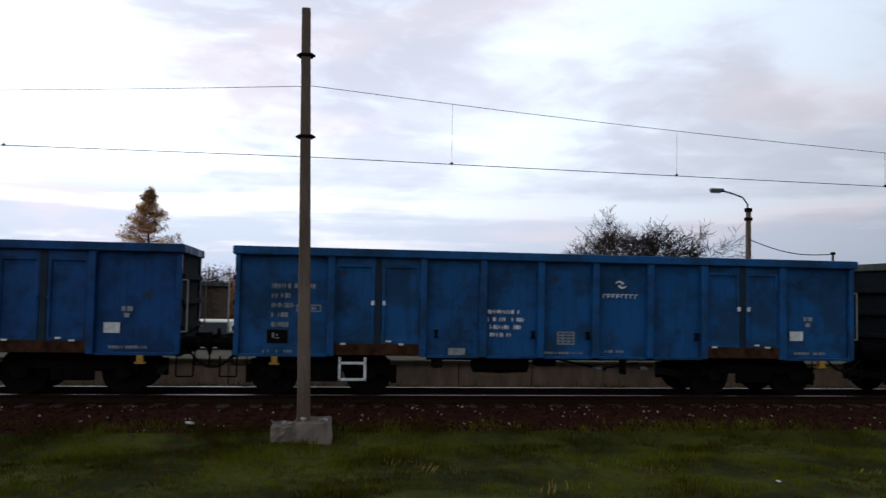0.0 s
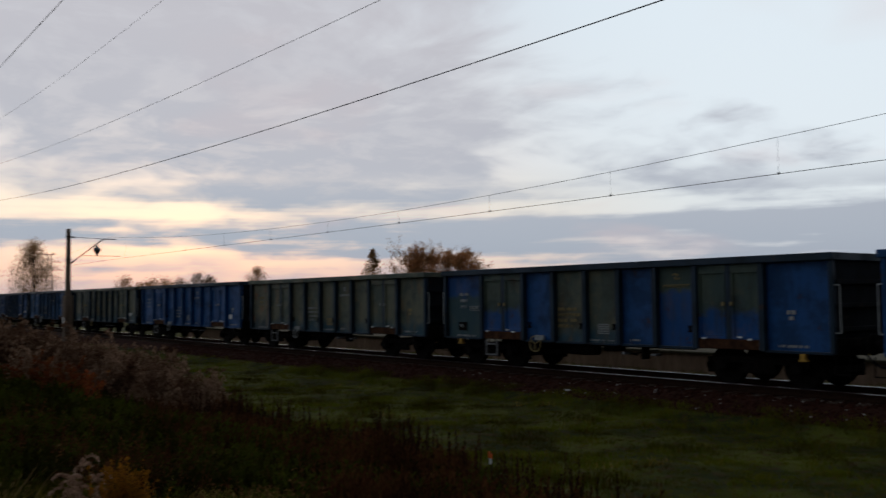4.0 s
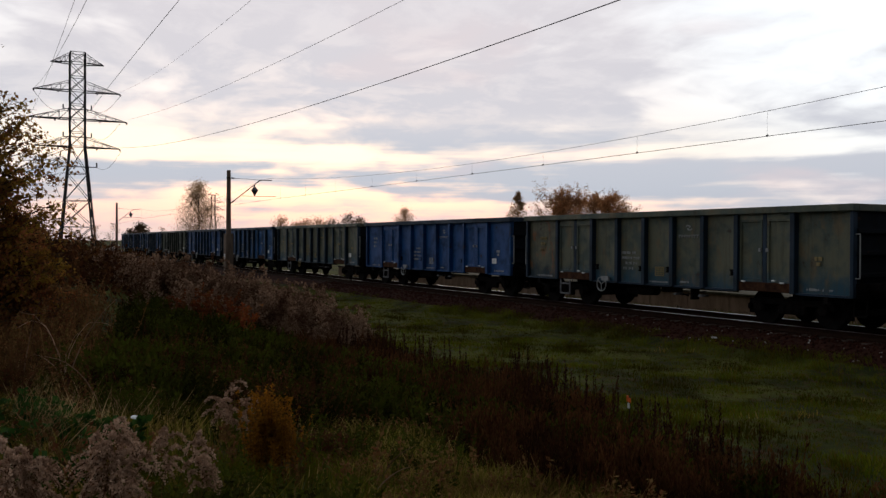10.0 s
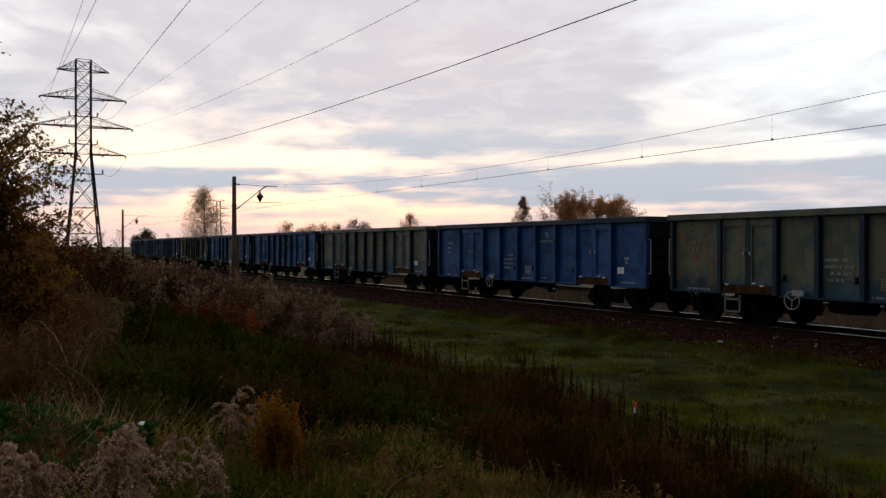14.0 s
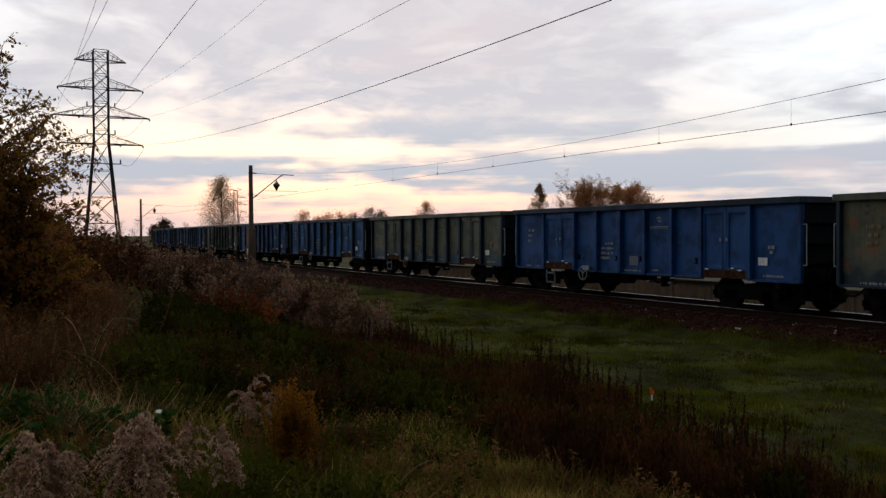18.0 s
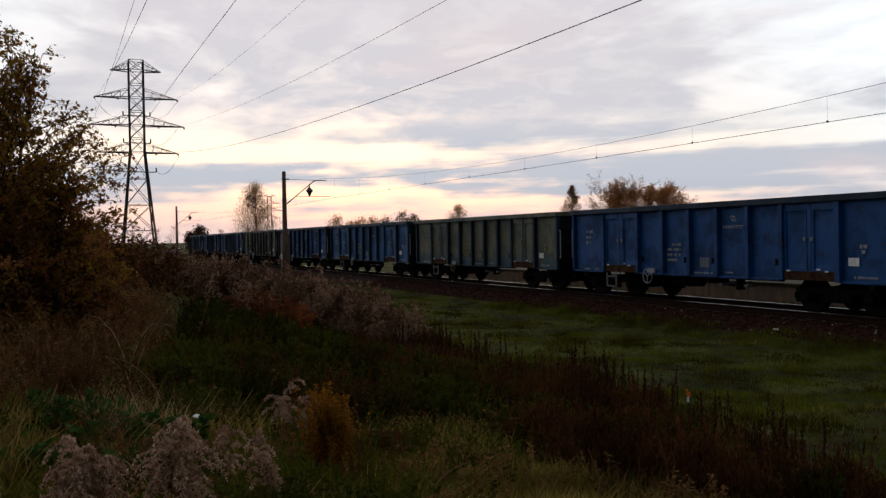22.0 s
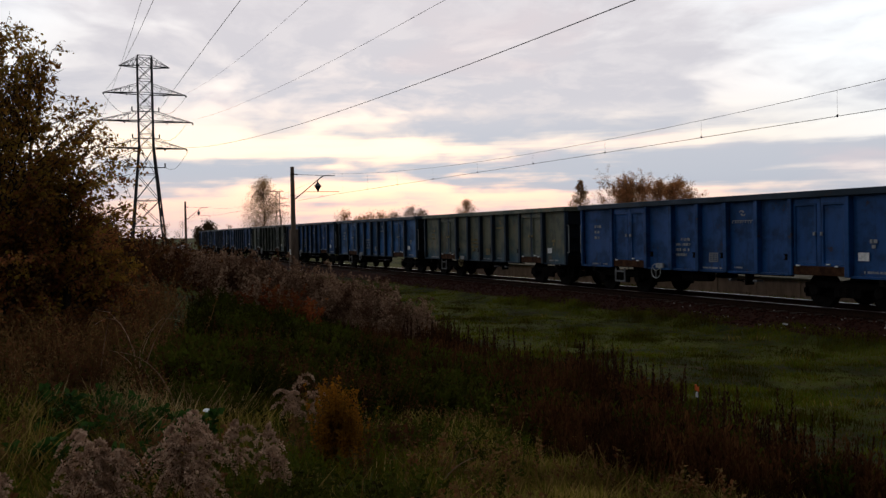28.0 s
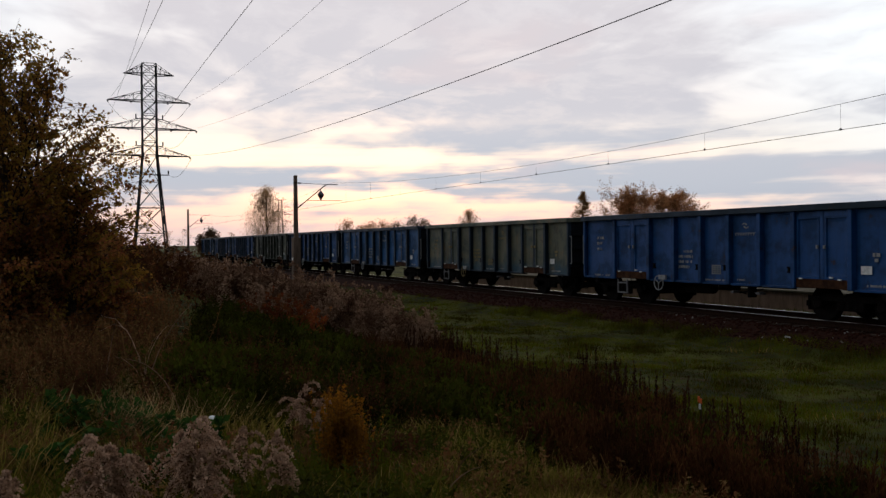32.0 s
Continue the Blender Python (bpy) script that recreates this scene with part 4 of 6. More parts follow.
def motions():
    """Keys the wagons along the track and turns their wheels."""
    start = -1.40
    times = [i * 0.5 for i in range(65)]
    for n, wagon in WAGONS:
        rows = []
        for t in times:
            x = start + rolled(t) - PITCH * n + LENGTH / 2
            slope = (float(bend(x + 4.6)) - float(bend(x - 4.6))) / 9.2
            rows.append((t, pose(x, TRACK_Y + float(bend(x)), 0, 0, 0, math.degrees(math.atan(slope)))))
        walk(wagon, rows)
    turns = [i * 0.32 for i in range(69)] + [32.0]
    for wheelset, ax in WHEELSETS:
        walk(wheelset, [(t, pose(ax, 0, 0.46, 0, math.degrees(rolled(t) / 0.46), 0)) for t in turns])


# ---- overhead line: masts, brackets, wires ----
def wire_mesh(points, r, sides=5):
    return pipe(points, r, sides)


def insulator(a, b, r=0.06, discs=4):
    a, b = Vector(a), Vector(b)
    bm = tubes((a, b, r * 0.35), sides=8)
    for i in range(discs):
        c = a.lerp(b, (i + 0.5) / discs)
        d = (b - a).normalized() * 0.02
        tube(bm, c - d, c + d, r, r * 0.7, 10)
    return bm


def catenary_mast(x, y, foot, top, label, bracket=True, block=True, plate=False, reach=2.25, bands=(6.42, 4.92), half=0.122, tilt=0.0):
    """A slender concrete mast; its bracket reaches over the track, towards +y."""
    mast = tagged(new("catenary_mast"), label, "mast", "masts of the overhead line")
    mast.location = (x, y, 0)
    mast.rotation_euler = (0, -radians(tilt), 0)
    bm = bmesh.new()
    lo, hi = half, half * 0.66
    a = [bm.verts.new((sx * lo, sy * lo, foot - 0.05)) for sx, sy in ((-1, -1), (1, -1), (1, 1), (-1, 1))]
    b = [bm.verts.new((sx * hi, sy * hi, top)) for sx, sy in ((-1, -1), (1, -1), (1, 1), (-1, 1))]
    for i in range(4):
        j = (i + 1) % 4
        bm.faces.new((a[i], a[j], b[j], b[i]))
    bm.faces.new(b)
    bm.faces.new(a[::-1])
    bmesh.ops.bevel(bm, geom=bm.edges[:], offset=0.018, segments=1, affect="EDGES", profile=0.5)
    part("post", bm, "concrete", mast)
    for z in bands:
        r = half * (1 - 0.34 * (z - foot) / (top - foot)) + 0.015
        part("band", boxes((-r - 0.03, r + 0.03, -r, r, z - 0.03, z + 0.03), (-r - 0.07, -r, -0.03, 0.03, z - 0.02, z + 0.02), (r, r + 0.07, -0.03, 0.03, z - 0.02, z + 0.02), bevel=0.006), "black", mast)
    if block:
        rng = random.Random(5)
        bm = boxes((-0.56, -0.12, -0.40, 0.45, foot - 0.45, foot - 0.10), (-0.14, 0.50, -0.44, 0.42, foot - 0.55, foot - 0.03))
        bmesh.ops.subdivide_edges(bm, edges=bm.edges[:], cuts=4, use_grid_fill=True)
        for v in bm.verts:
            v.co += Vector((rng.gauss(0, 0.009), rng.gauss(0, 0.009), rng.gauss(0, 0.009)))
        part("footing", bm, "footing", mast, "weathered concrete footing block with broken edges")
        rng = random.Random(8)
        for _ in range(9):
            bm = bmesh.new()
            cx, cy, r = rng.uniform(-0.40, 0.40), rng.uniform(-0.38, -0.05), rng.uniform(0.03, 0.065)
            m = Matrix.LocRotScale((cx, cy, foot - (0.08 if cx < -0.13 else 0.01) + r * 0.3), Euler((rng.random(), rng.random(), rng.random())), (r, r * 0.8, r * 0.6))
            bmesh.ops.create_icosphere(bm, subdivisions=1, radius=1, matrix=m)
            part("rubble", bm, "pale_stone", mast)
    if plate:
        part("lower_sleeve", boxes((-0.33, 0.33, -0.26, 0.26, foot - 0.4, 2.55), bevel=0.03), "concrete", mast)
        part("sign_plate", boxes((-0.13, 0.13, -0.285, -0.262, 0.75, 1.15), bevel=0.004), "white", mast)
    if bracket:
        foot_of = Vector((0.0, 0.10, 4.62))
        tip = Vector((0.0, reach, 6.35))
        part("stay_tube", tubes((foot_of, tip, 0.035), (tip, tip + Vector((0.0, 0.85, 0.0)), 0.03)), "steel", mast)
        part("top_tie", tubes(((0, 0.05, 6.42), tip, 0.016), sides=6), "steel", mast)
        part("stay_insulator", insulator(foot_of.lerp(tip, 0.06), foot_of.lerp(tip, 0.16)), "insulator", mast)
        part("tie_insulator", insulator(Vector((0, 0.05, 6.42)).lerp(tip, 0.06), Vector((0, 0.05, 6.42)).lerp(tip, 0.16)), "insulator", mast)
        hang = foot_of.lerp(tip, 0.80)
        if block:
            part("tension_insulator", insulator(hang + Vector((0, 0.02, -0.1)), hang + Vector((0, 0.02, -0.72)), 0.10, 3), "insulator", mast)
        else:
            part("tension_insulator", lathe([(0.03, 0.0), (0.05, -0.12), (0.24, -0.34), (0.25, -0.40), (0.14, -0.56), (0.03, -0.78)], hang + Vector((0, 0.02, -0.02)), "Z", 14), "insulator", mast)
        part("steady_arm", tubes((foot_of.lerp(tip, 0.33) , hang + Vector((0.0, 1.6, -0.80)), 0.02), sides=6), "steel", mast)
    return mast


MAST_Y = 16.2
catenary_mast(-0.02, MAST_Y, -0.18, 7.30, "tall weathered concrete catenary mast on a broken footing block", tilt=1.15)
catenary_mast(-60.9, MAST_Y + 0.1, -0.25, 6.95, "concrete catenary mast with bracket and a white plate", plate=True, block=False, half=0.17)
catenary_mast(-128.6, 18.85, -0.4, 7.2, "distant concrete catenary mast with bracket beside the line", block=False, half=0.17)


def overhead_span(x0, x1, z_top=6.52, sag=1.14, z_low=4.98, dip=0.05):
    """Carrying wire, contact wire and droppers between two supports."""
    n = 28
    xs = [x0 + (x1 - x0) * i / n for i in range(n + 1)]
    yy = lambda x: TRACK_Y + float(bend(x))
    low = lambda x: z_low - dip * math.sin(math.pi * (x - x0) / (x1 - x0))
    top = lambda x: z_top - sag * 4 * ((x - x0) / (x1 - x0)) * (1 - (x - x0) / (x1 - x0))
    a = part("carrying_wire", wire_mesh([(x, yy(x), top(x)) for x in xs], 0.0068), "wire")
    tagged(a, "sagging carrying wire of the overhead line", "wire", "overhead line wires")
    b = part("contact_wire", wire_mesh([(x, yy(x), low(x)) for x in xs], 0.0085), "wire")
    tagged(b, "straight contact wire above the track", "wire", "overhead line wires")
    x = x0 + (x1 - x0) * 0.05
    while x < x1 - 2:
        d = part("dropper", tubes(((x, yy(x), low(x)), (x, yy(x), top(x)), 0.003), ((x - 0.02, yy(x), low(x)), (x + 0.02, yy(x), low(x) + 0.03), 0.03), sides=5), "wire", b)
        x += 5.2


SPANS = [(-192, -129.2), (-129.2, -61.3), (-61.3, -0.02), (-0.02, 61.0)]
for p, q in SPANS[:3]:
    overhead_span(p, q)
overhead_span(*SPANS[3], sag=1.28, dip=0.22)


# ---- power line ----
PYLON = Vector((-188.9, 20.25, -0.4))
LINE_TURN = radians(-2.0)         # the line's cross direction, from +y towards +x


def lattice(bm, a, b, r):
    tube(bm, a, b, r, r, 4)


def pylon(foot, height, label, s=1.0):
    """A four-legged lattice tower with three pairs of long arms and a short top pair."""
    tower = tagged(new("power_pylon"), label, "pylon", "pylons of the power line")
    tower.location = foot
    tower.rotation_euler = (0, 0, LINE_TURN)
    body, base = 1.40 * s, 3.30 * s
    levels = [(0, base), (5.0 * s, 2.85 * s), (10.2 * s, 2.37 * s), (15.6 * s, 1.89 * s), (21.0 * s, body), (23.8 * s, body), (26.5 * s, body), (29.3 * s, body), (32.1 * s, body), (34.8 * s, body), (37.6 * s, body), (height, body * 0.98)]
    corner = lambda i, j: Vector(((1, 1, -1, -1)[i] * levels[j][1], (1, -1, -1, 1)[i] * levels[j][1], levels[j][0]))
    for i in range(4):
        bm = pipe([corner(i, j) for j in range(len(levels))], [(0.19 if j < 5 else 0.125) * s for j in range(len(levels))], 4)
        part("leg", bm, "steel", tower)
    for i in range(4):
        k = (i + 1) % 4
        bm = bmesh.new()
        for j in range(len(levels) - 1):
            lattice(bm, corner(i, j), corner(k, j + 1), 0.06 * s)
            lattice(bm, corner(k, j), corner(i, j + 1), 0.06 * s)
            lattice(bm, corner(i, j + 1), corner(k, j + 1), 0.06 * s)
        part("lattice_panel", bm, "steel", tower)
    for z, reach, lift in ((20.9 * s, 7.9 * s, 1.9), (26.4 * s, 9.2 * s, 2.0), (32.0 * s, 7.95 * s, 1.9), (37.5 * s, 4.9 * s, 1.9)):
        for side in (-1, 1):
            tip = Vector((0, side * reach, z))
            bm = bmesh.new()
            for sx in (-1, 1):
                root_low, root_up = Vector((sx * body, side * body, z)), Vector((sx * body, side * body, z + lift * s))
                lattice(bm, root_low, tip, 0.115 * s)
                lattice(bm, root_up, tip, 0.055 * s)
                for f in (0.25, 0.5, 0.75):
                    lattice(bm, root_low.lerp(tip, f), root_up.lerp(tip, f), 0.035 * s)
                    lattice(bm, root_low.lerp(tip, f), root_up.lerp(tip, max(0, f - 0.25)), 0.03 * s)
            arm = part("crossarm", bm, "steel", tower)
            if z < 36 * s:
                for f in (0.45, 1.0):
                    part("insulator_string", insulator((0.2, side * reach * f, z - 0.1), (0.9 * s, side * reach * f, z - 0.5), 0.16 * s, 6), "insulator", arm, kind="stuff")
    for side in (-1, 1):
        for z, reach in ((17.0 * s, 3.6 * s), (22.9 * s, 2.6 * s), (28.4 * s, 2.6 * s)):
            part("jumper_arm", tubes(((0, 0, z), (0, side * reach, z), 0.10 * s), ((0, side * reach, z), (0, side * reach, z + 0.9 * s), 0.14 * s), sides=5), "steel", tower)
            pts = [Vector((0.4, side * (reach + (8.2 * s - reach) * u), z + (3.4 * s) * u - 2.0 * s * math.sin(math.pi * u) * (1 - 0.4 * u))) for u in [i / 10 for i in range(11)]]
            part("jumper_cable", pipe(pts, 0.03, 4), "wire", tower)
    return tower


pylon(PYLON, 39.6, "tall dark lattice power pylon with long crossarms")
pylon(Vector((-520, 130, -0.5)), 29.0, "far lattice power pylon near the horizon", 0.78)


def power_wire(reach, z, fall, curve, r=0.019, label="sagging conductor of the power line"):
    """A conductor from the pylon over the line to the next one, far behind the camera."""
    c, s = math.cos(LINE_TURN), math.sin(LINE_TURN)
    cross, along = Vector((-s, c, 0)), Vector((c, s, 0))
    pts = []
    for i in range(101):
        u = i / 100 * 2.15
        pts.append(PYLON + cross * reach + along * (190 * u) + Vector((0, 0, z - PYLON.z + 190 * (fall * u + curve * u * u))))
    tagged(part("power_cable", pipe(pts, r, 5), "wire"), label, "wire", "conductors of the power line")


# ---- trees and shrubs ----
def grow(rng, p, d, length, r, depth, out, split=3, spread=0.6, rise=0.12, shrink=0.72, wobble=0.16, tips=None):
    """Limbs as short tapering pieces; tips collects the ends of the finest twigs."""
    steps = 3
    for i in range(steps):
        d = (d + Vector((rng.gauss(0, wobble), rng.gauss(0, wobble), rng.gauss(0, wobble) + rise * 0.4))).normalized()
        q = p + d * (length / steps)
        r1 = r * (1 - 0.32 / steps * (i + 1))
        out.append((p.copy(), q.copy(), r, r1))
        if depth > 0 and (i > 0 or depth < 3):
            for _ in range(1 if i < steps - 1 else split - 1):
                side = Vector((rng.gauss(0, 1), rng.gauss(0, 1), rng.gauss(0, 0.6))).normalized()
                nd = (d + side * spread + Vector((0, 0, rise))).normalized()
                grow(rng, q, nd, length * shrink * rng.uniform(0.7, 1.1), r1 * 0.55, depth - 1, out, split, spread, rise, shrink, wobble, tips)
        if tips is not None and depth <= 1:
            tips.append((q.copy(), d.copy()))
        p, r = q, r1


def limbs_mesh(pieces, sides=5):
    """Arrays for all limb pieces."""
    a = np.array([p[0] for p in pieces])
    b = np.array([p[1] for p in pieces])
    r0 = np.array([p[2] for p in pieces])
    r1 = np.array([p[3] for p in pieces])
    d = b - a
    d /= np.linalg.norm(d, axis=1)[:, None] + 1e-9
    ref = np.where(np.abs(d[:, 2:3]) > 0.9, np.array([[1.0, 0, 0]]), np.array([[0, 0, 1.0]]))
    u = np.cross(d, ref)
    u /= np.linalg.norm(u, axis=1)[:, None]
    w = np.cross(d, u)
    ang = np.arange(sides) * 2 * np.pi / sides
    ringv = u[:, None] * np.cos(ang)[None, :, None] + w[:, None] * np.sin(ang)[None, :, None]
    va = a[:, None] + ringv * r0[:, None, None]
    vb = b[:, None] + ringv * r1[:, None, None]
    v = np.concatenate([va, vb], 1).reshape(-1, 3)
    i = np.arange(sides)
    j = (i + 1) % sides
    t = np.concatenate([np.stack([i, j, j + sides], 1), np.stack([i, j + sides, i + sides], 1)])
    tri = (t[None] + (np.arange(len(pieces)) * 2 * sides)[:, None, None]).reshape(-1, 3)
    return v, tri


def leaves_at(points, rng, size, per, spread, droop=0.3):
    """Small folded leaves (two triangles) round each point."""
    pts = np.repeat(np.array(points), per, axis=0)
    n = len(pts)
    c = pts + rng.normal(0, spread, (n, 3))
    d = rng.normal(0, 1, (n, 3))
    d[:, 2] -= droop
    d /= np.linalg.norm(d, axis=1)[:, None]
    e = np.cross(d, rng.normal(0, 1, (n, 3)))
    e /= np.linalg.norm(e, axis=1)[:, None] + 1e-9
    s = (size * rng.uniform(0.6, 1.3, n))[:, None]
    v = np.stack([c, c + d * s * 0.5 + e * s * 0.32, c + d * s, c + d * s * 0.5 - e * s * 0.32], 1).reshape(-1, 3)
    k = (np.arange(n) * 4)[:, None]
    t = np.concatenate([k + np.array([[0, 1, 2]]), k + np.array([[0, 2, 3]])])
    return v, t


def tree(x, y, height, crown, label, leaf, seed, leaf_size=0.09, per=3, depth=4, split=3, spread=0.62, trunk=0.14, rise=0.14, start=0.25, scatter_r=0.12, z=None, category="tree", shrink=0.72, leafy=1.0, cone=0.0, finest=0.0):
    rng, nrng = random.Random(seed), np.random.default_rng(seed)
    base = Vector((x, y, float(land(x, y)) if z is None else z))
    thing = tagged(new("tree"), label, category)
    thing.location = base
    pieces, tips = [], []
    p, d = Vector((0, 0, -0.1)), Vector((0, 0, 1))
    n = 9
    for i in range(n):
        d = (d + Vector((rng.gauss(0, 0.05), rng.gauss(0, 0.05), 0.1))).normalized()
        q = p + d * (height * 0.86 / n)
        f = (i + 1) / n
        pieces.append((p.copy(), q.copy(), trunk * (1 - 0.85 * i / n), trunk * (1 - 0.85 * f)))
        if f > start:
            reach = crown * math.sin(math.pi * min(0.95, 0.18 + 0.82 * (f - start) / (1 - start))) ** 0.6
            if cone:
                reach = crown * min(1.0, 3.0 * (f - start) + 0.35) * (1.02 - f) ** cone
            for _ in range(split):
                a = rng.uniform(0, 2 * math.pi)
                nd = Vector((math.cos(a), math.sin(a), rng.uniform(0.25, 0.9))).normalized()
                grow(rng, q, nd, reach * rng.uniform(0.45, 0.75), trunk * 0.32 * (1 - 0.6 * f), depth - 2, pieces, split, spread, rise, shrink, 0.16, tips)
        p = q
    pieces = pieces[:n] + [(p, q, max(r0, finest), max(r1, finest)) for p, q, r0, r1 in pieces if r0 < trunk * 0.5] if finest else pieces
    v, t = limbs_mesh(pieces[:n], 8)
    tr = mesh_from("trunk", v, t, "bark")
    tr.parent = thing
    v, t = limbs_mesh(pieces[n:], 3)
    br = mesh_from("branchwork", v, t, "bark")
    br.parent = thing
    if per:
        keep = [q for q, _ in tips if rng.random() < leafy]
        v, t = leaves_at(keep, nrng, leaf_size, per, scatter_r)
        cr = mesh_from("crown", v, t, leaf)
        cr.parent = thing
    return thing


def ovoid_tree(x, y, height, radius, label, leaf, seed, limbs, leaf_size, per, bottom=0.12, blunt=0.75, twig=0.024):
    """A straight stem with thin rising limbs that fill an egg-shaped crown."""
    rng, nrng = random.Random(seed), np.random.default_rng(seed)
    thing = tagged(new("tree"), label, "tree")
    thing.location = (x, y, float(land(x, y)))
    lean = Vector((rng.gauss(0, 0.03), rng.gauss(0, 0.03), 1))
    stem = [(lean * height * i / 6 - Vector((0, 0, 0.1)), lean * height * (i + 1) / 6 - Vector((0, 0, 0.1)), 0.014 * height * (1 - i / 6.3), 0.014 * height * (1 - (i + 1) / 6.3)) for i in range(6)]
    v, t = limbs_mesh(stem, 8)
    mesh_from("trunk", v, t, "bark").parent = thing
    pieces, tips = [], []
    for _ in range(limbs):
        f = rng.uniform(bottom, 1.0)
        u = (f - bottom) / (1 - bottom)
        wide = radius * min(1.0, 0.45 + 1.9 * u) * max(0.05, 1 - u) ** blunt * 1.35
        a, r = rng.uniform(0, 2 * math.pi), wide * rng.uniform(0.1, 1.0) ** 0.45 * rng.uniform(0.8, 1.12)
        end = lean * height * f + Vector((math.cos(a) * r, math.sin(a) * r, 0))
        p = lean * height * max(0.06, f - 0.10 - 0.5 * r / height)
        for i in range(3):
            q = p.lerp(end, 1 / (3 - i)) + Vector((rng.gauss(0, 0.07), rng.gauss(0, 0.07), 0.06 * r * (1 - i / 2)))
            pieces.append((p.copy(), q.copy(), twig * (1 - i / 3.6), twig * (1 - (i + 1) / 3.6)))
            if i:
                tips += [p.lerp(q, 0.5), q]
            p = q
    v, t = limbs_mesh(pieces, 3)
    mesh_from("branchwork", v, t, "bark").parent = thing
    v, t = leaves_at([tuple(q) for q in tips], nrng, leaf_size, per, 0.06 * radius + 0.05)
    mesh_from("crown", v, t, leaf).parent = thing
    return thing


def conifer(x, y, height, radius, label, seed, leaf="needle", z=None, taper=0.8, per=12, fuzz=0.11):
    """A larch: a straight stem with drooping whorls of thin branches."""
    rng, nrng = random.Random(seed), np.random.default_rng(seed)
    thing = tagged(new("tree"), label, "tree")
    thing.location = (x, y, float(land(x, y)) if z is None else z)
    stem = [(Vector((0, 0, -0.1)), Vector((0, 0, height * 0.5)), 0.16, 0.09), (Vector((0, 0, height * 0.5)), Vector((0, 0, height)), 0.09, 0.012)]
    v, t = limbs_mesh(stem, 8)
    mesh_from("trunk", v, t, "bark").parent = thing
    pieces, tips = [], []
    h = height * 0.12
    while h < height * 0.985:
        f = h / height
        reach = radius * (1 - f) ** taper * rng.uniform(0.75, 1.1) + 0.08
        for _ in range(4):
            a = rng.uniform(0, 2 * math.pi)
            p = Vector((0, 0, h + rng.uniform(-0.02, 0.02) * height))
            out = Vector((math.cos(a), math.sin(a), 0))
            n = 5
            for i in range(n):
                q = p + out * (reach / n) + Vector((rng.gauss(0, 0.03), rng.gauss(0, 0.03), reach / n * (0.10 + 0.45 * i / n)))
                pieces.append((p.copy(), q.copy(), 0.02 * (1 - i / n) + 0.006, 0.018 * (1 - i / n) + 0.005))
                if i:
                    for _ in range(2):
                        side = Vector((-out.y, out.x, rng.uniform(-0.4, 0.3))) * rng.choice((-1, 1)) * reach * 0.22 * rng.uniform(0.5, 1)
                        pieces.append((q.copy(), q + side, 0.008, 0.004))
                        tips += [q + side * 0.5, q + side]
                tips.append(q)
                p = q
        h += height * 0.024
    v, t = limbs_mesh(pieces, 3)
    mesh_from("branchwork", v, t, "bark").parent = thing
    v, t = leaves_at([tuple(q) for q in tips], nrng, 0.085, per, fuzz)
    mesh_from("crown", v, t, leaf).parent = thing
    return thing


